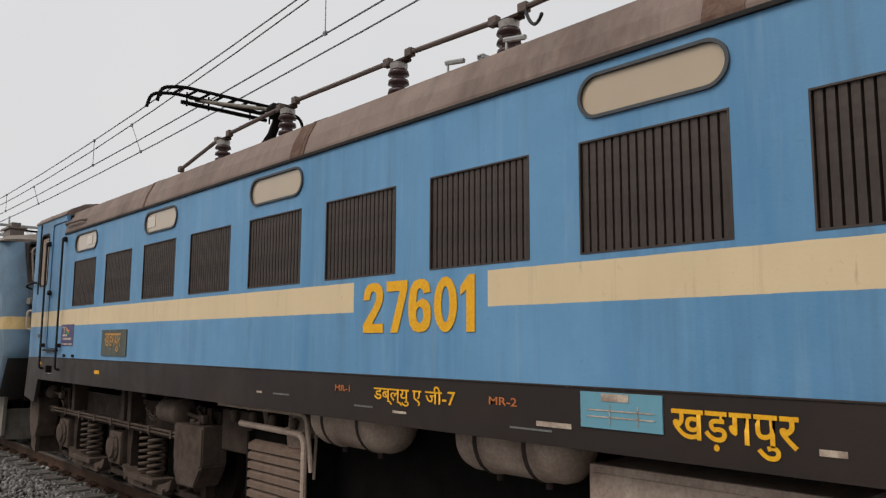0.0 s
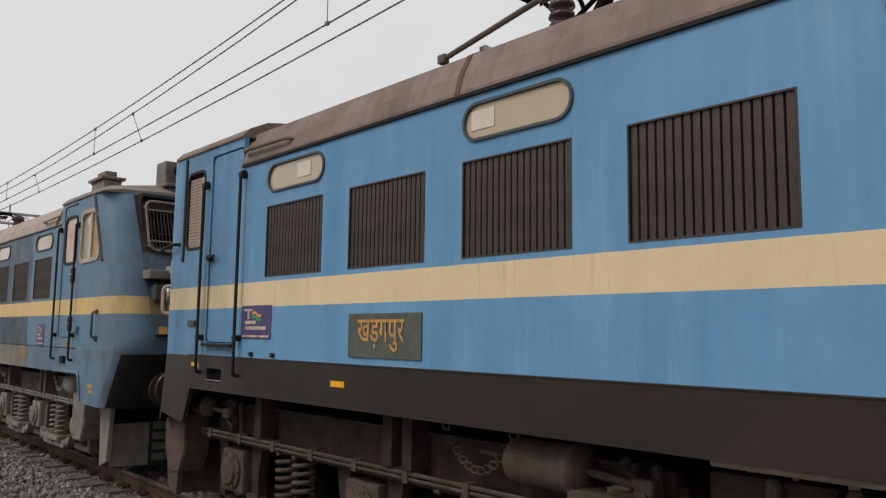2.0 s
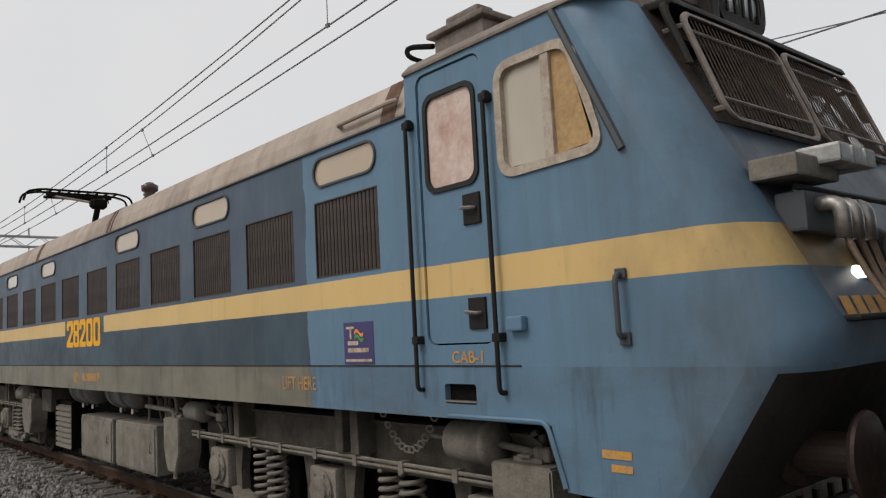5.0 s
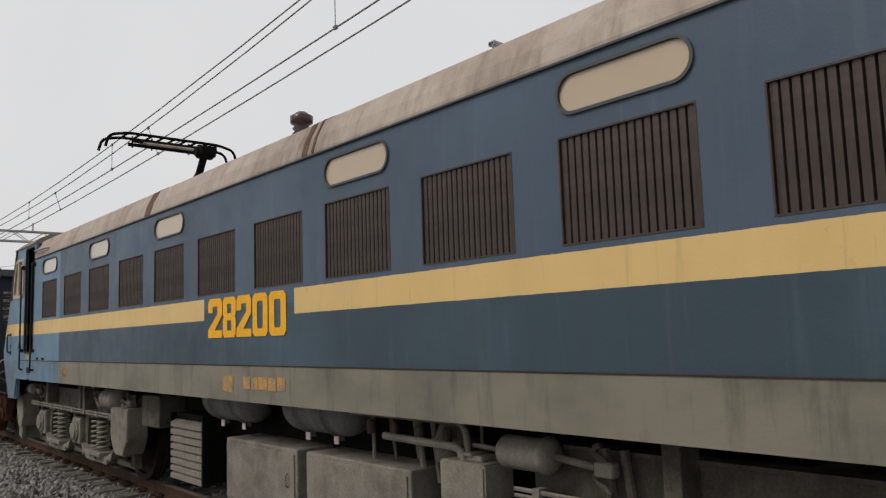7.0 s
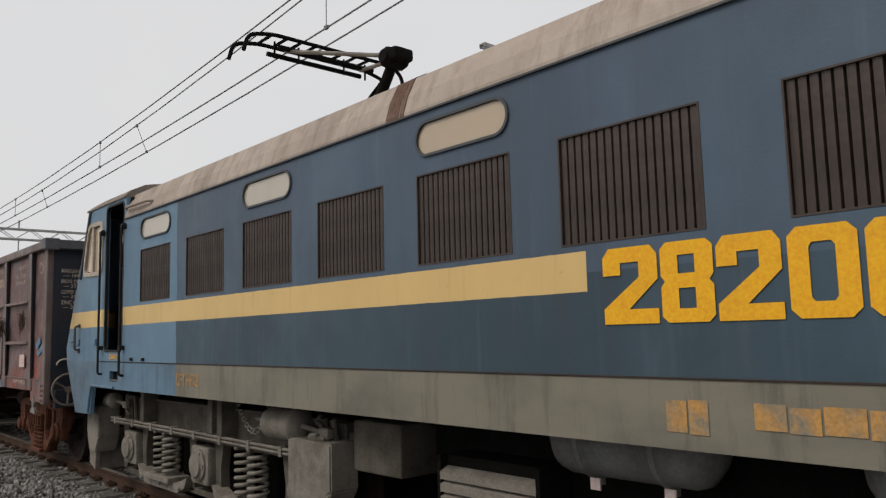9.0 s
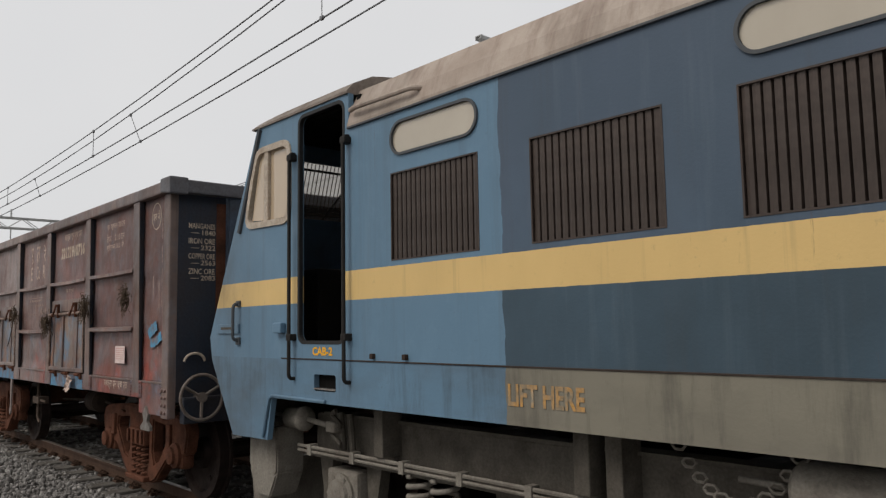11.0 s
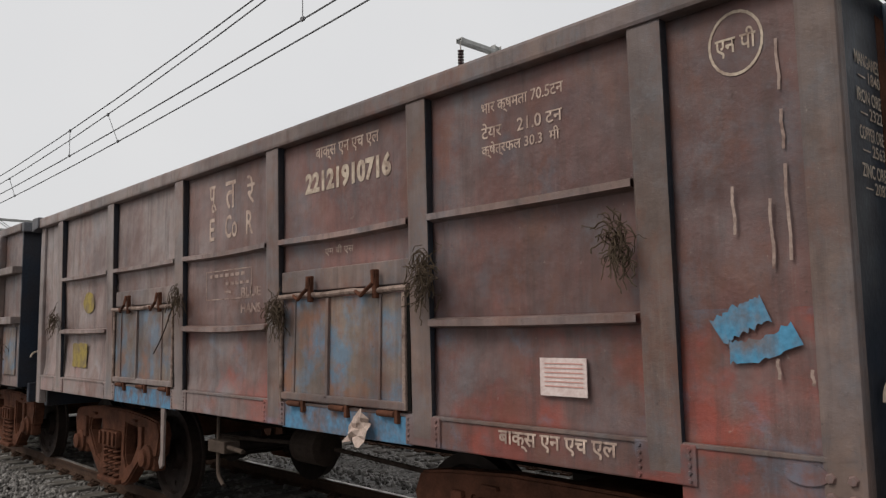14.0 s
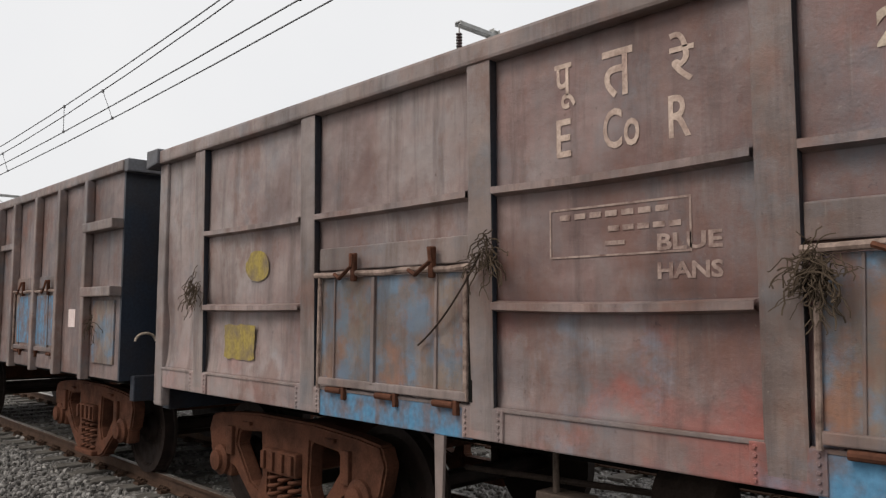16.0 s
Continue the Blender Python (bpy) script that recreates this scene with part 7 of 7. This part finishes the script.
# ---- build ----
ground()
railway(TRACK, "tracks", "railway_track")
railway(TRACK + 4.7, "tracks", "railway_track")
stones()
WIRE_A, WIRE_B = ((5.56, 0.0019), (5.13, 0.0010)), ((5.56, 0.0024), (5.13, 0.0011))
line = catenary(4.75, "overhead contact wire hung from its messenger wire", *WIRE_A)
droppers(line, [(15.3, 0.0), (21.9, 0.0), (7.3, 0.0), (29.5, 0), (38, 0), (-1, 0)], *WIRE_A)
line = catenary(5.0, "overhead contact wire hung from its messenger wire", *WIRE_B, 0.075)
droppers(line, [(13.75, 0.3), (20.2, 0.2), (27.2, 0.2), (35.5, 0), (5.9, 0.3)], *WIRE_B, 0.075)
WIRE_C = ((5.64, 0.0012), (5.17, 0.0))
line = catenary(TRACK + 4.7, "overhead contact wire above the far track", *WIRE_C)
droppers(line, [(5.5, 0.0), (12.2, 0.0), (18.9, 0.0), (-1.2, 0.0), (25.6, 0)], *WIRE_C)
feeder_mast()
gantry(42.0, 7.0)

FIRST, SECOND = 3.48, 22.34
loco_a, _ = locomotive(True, FIRST, "sky-blue electric locomotive with a cream band, streaked and dusty", M_LOCO_A, M_ROOF_A, M_CAB_A, (M_UNDER_A, M_UNDER_A2), M_TANK_A, [6.60 - 1.11 * k for k in range(12)], 0.785)
loco_extras(loco_a, True, (M_UNDER_A, M_UNDER_A2), M_TANK_A, M_LOCO_A, M_ROOF_A)
loco_b, _ = locomotive(False, SECOND, "slate-blue electric locomotive, yellow band, rear cab door open", M_LOCO_B, M_ROOF_B, M_CAB, (M_UNDER_B, M_UNDER_B2), M_TANK_B, [6.56, 5.386, 4.244, 3.085, 1.954, 0.827, -0.323, -1.436, -2.556, -3.677, -4.777, -5.889], 0.79)
loco_extras(loco_b, False, (M_UNDER_B, M_UNDER_B2), M_TANK_B, M_LOCO_B, M_ROOF_B)

# lettering on the locomotives
X = SIDE - 0.004
block_number(loco_a, "27601", ((0.585, 0.377), (0.342, 0.137), (0.126, -0.081), (-0.106, -0.303), (-0.321, -0.483)), 1.872, 2.192, X, M_YELLOW, ROUND_DIGITS)
lettering("class_marking", "डब्ल्यु ए जी-7", M_YELLOW, loco_a, 3.19 - FIRST, 3.94 - FIRST, 1.43, 1.56, X, bold=0.01)
lettering("depot_marking", "खड़गपुर", M_YELLOW, loco_a, 1.30 - FIRST, 1.84 - FIRST, 1.36, 1.535, X, bold=0.014)
lettering("pipe_marking", "MR-1", M_REDTXT, loco_a, 4.20 - FIRST, 4.37 - FIRST, 1.49, 1.53, X, bold=0.01)
lettering("pipe_marking", "MR-2", M_REDTXT, loco_a, 2.73 - FIRST, 2.93 - FIRST, 1.485, 1.528, X, bold=0.01)
strokes("small_marking", M_WHITE, loco_a, [(5.35 - FIRST, 5.43 - FIRST, 1.425, 1.44), (3.62 - FIRST, 3.75 - FIRST, 1.385, 1.40), (1.13 - FIRST, 1.23 - FIRST, 1.40, 1.425), (2.38 - FIRST, 2.6 - FIRST, 1.40, 1.425)], X)
bars("small_writing", M_TANK_B, loco_a, [(4.95 - FIRST, 5.18 - FIRST, 1.425, 1.437), (3.95 - FIRST, 4.15 - FIRST, 1.40, 1.412), (2.5 - FIRST, 2.78 - FIRST, 1.375, 1.385)], X)
strokes("small_marking", M_YELLOW, loco_a, [(8.97 - FIRST, 9.13 - FIRST, 1.45, 1.49), (7.735, 7.83, 1.505, 1.54), (7.69, 7.705, 1.50, 1.54)], X)
sign = part("name_sign", box(SIDE - 0.012, SIDE, 8.19 - FIRST, 8.93 - FIRST, 1.655, 1.94, 0.004), M_SIGN, loco_a, "dark olive sign with yellow script")
lettering("sign_lettering", "खड़गपुर", M_ORANGE, sign, 8.34 - FIRST, 8.82 - FIRST, 1.70, 1.90, SIDE - 0.016, bold=0.008)
board = part("schematic_board", box(SIDE - 0.008, SIDE, 1.88 - FIRST, 2.32 - FIRST, 1.42, 1.585), M_TEAL, loco_a, "teal schematic board on the sole bar")
bars("board_lines", M_WHITE, board, [(2.05 - FIRST, 2.2 - FIRST, 1.545, 1.58), (1.92 - FIRST, 2.28 - FIRST, 1.50, 1.506), (1.92 - FIRST, 2.28 - FIRST, 1.47, 1.476), (2.0 - FIRST, 2.006 - FIRST, 1.44, 1.53), (2.15 - FIRST, 2.156 - FIRST, 1.44, 1.53)], SIDE - 0.011)
sticker(loco_a, 9.95 - FIRST, 10.42 - FIRST, 1.755, 2.02)
block_number(loco_b, "28200", ((0.58, 0.285), (0.268, 0.015), (0.0, -0.275), (-0.30, -0.56), (-0.585, -0.86)), 1.845, 2.20, X, M_YELLOW)
lettering("lift_marking", "LIFT HERE", M_FADED, loco_b, 16.51 - SECOND, 17.00 - SECOND, 1.425, 1.525, X, bold=0.014)
lettering("lift_marking", "LIFT HERE", M_FADED, loco_b, 5.08, 5.58, 1.40, 1.515, X, bold=0.03)
lettering("cab_marking", "CAB-1", M_ORANGE, loco_b, 14.73 - SECOND, 14.99 - SECOND, 1.62, 1.69, X, bold=0.016)
lettering("cab_marking", "CAB-2", M_YELLOW, loco_b, 7.22, 7.47, 1.632, 1.692, X, bold=0.03)
strokes("faded_marking", M_FADED, loco_b, [(-0.83, -0.70, 1.41, 1.515), (-0.685, -0.55, 1.405, 1.51), (-0.54, -0.39, 1.41, 1.515), (-0.38, -0.26, 1.405, 1.505), (-0.25, -0.12, 1.41, 1.515), (0.08, 0.17, 1.37, 1.515), (0.18, 0.28, 1.375, 1.51)], X, label="faded orange writing")
bars("faded_marking", M_ORANGE, loco_b, [(13.78 - SECOND, 13.95 - SECOND, 1.17, 1.21), (13.78 - SECOND, 13.9 - SECOND, 1.11, 1.145)], X)
sticker(loco_b, 15.77 - SECOND, 16.12 - SECOND, 1.615, 1.90)

wagon_a = open_wagon_a()
wagon_b = open_wagon_b()


# true size of each vehicle, and its height over the rails
for thing, size in ((loco_a, (1.035, 1.081, 1.077)), (loco_b, (1.035, 1.081, 1.077)), (wagon_a, (1.035, 1.026, 1.05)), (wagon_b, (1.035, 1.026, 1.05))):
    thing.scale = size


def motions():
    for thing, y, z in ((loco_a, 3.721, -0.116), (loco_b, 24.201, -0.130), (wagon_a, 39.919, -0.099), (wagon_b, 51.02, -0.099)):
        walk(thing, [(t, pose(TRACK, y - s, z)) for t, s, *_ in ROWS])
    rolled = np.array([(t, s) for t, s, *_ in ROWS])
    times = [i * 0.25 for i in range(65)]
    for wheel, y, z, r, size in WHEELS:
        walk(wheel, [(t, pose(0, y, z, math.degrees(float(np.interp(t, rolled[:, 0], rolled[:, 1])) / (r * size)))) for t in times])


motions()
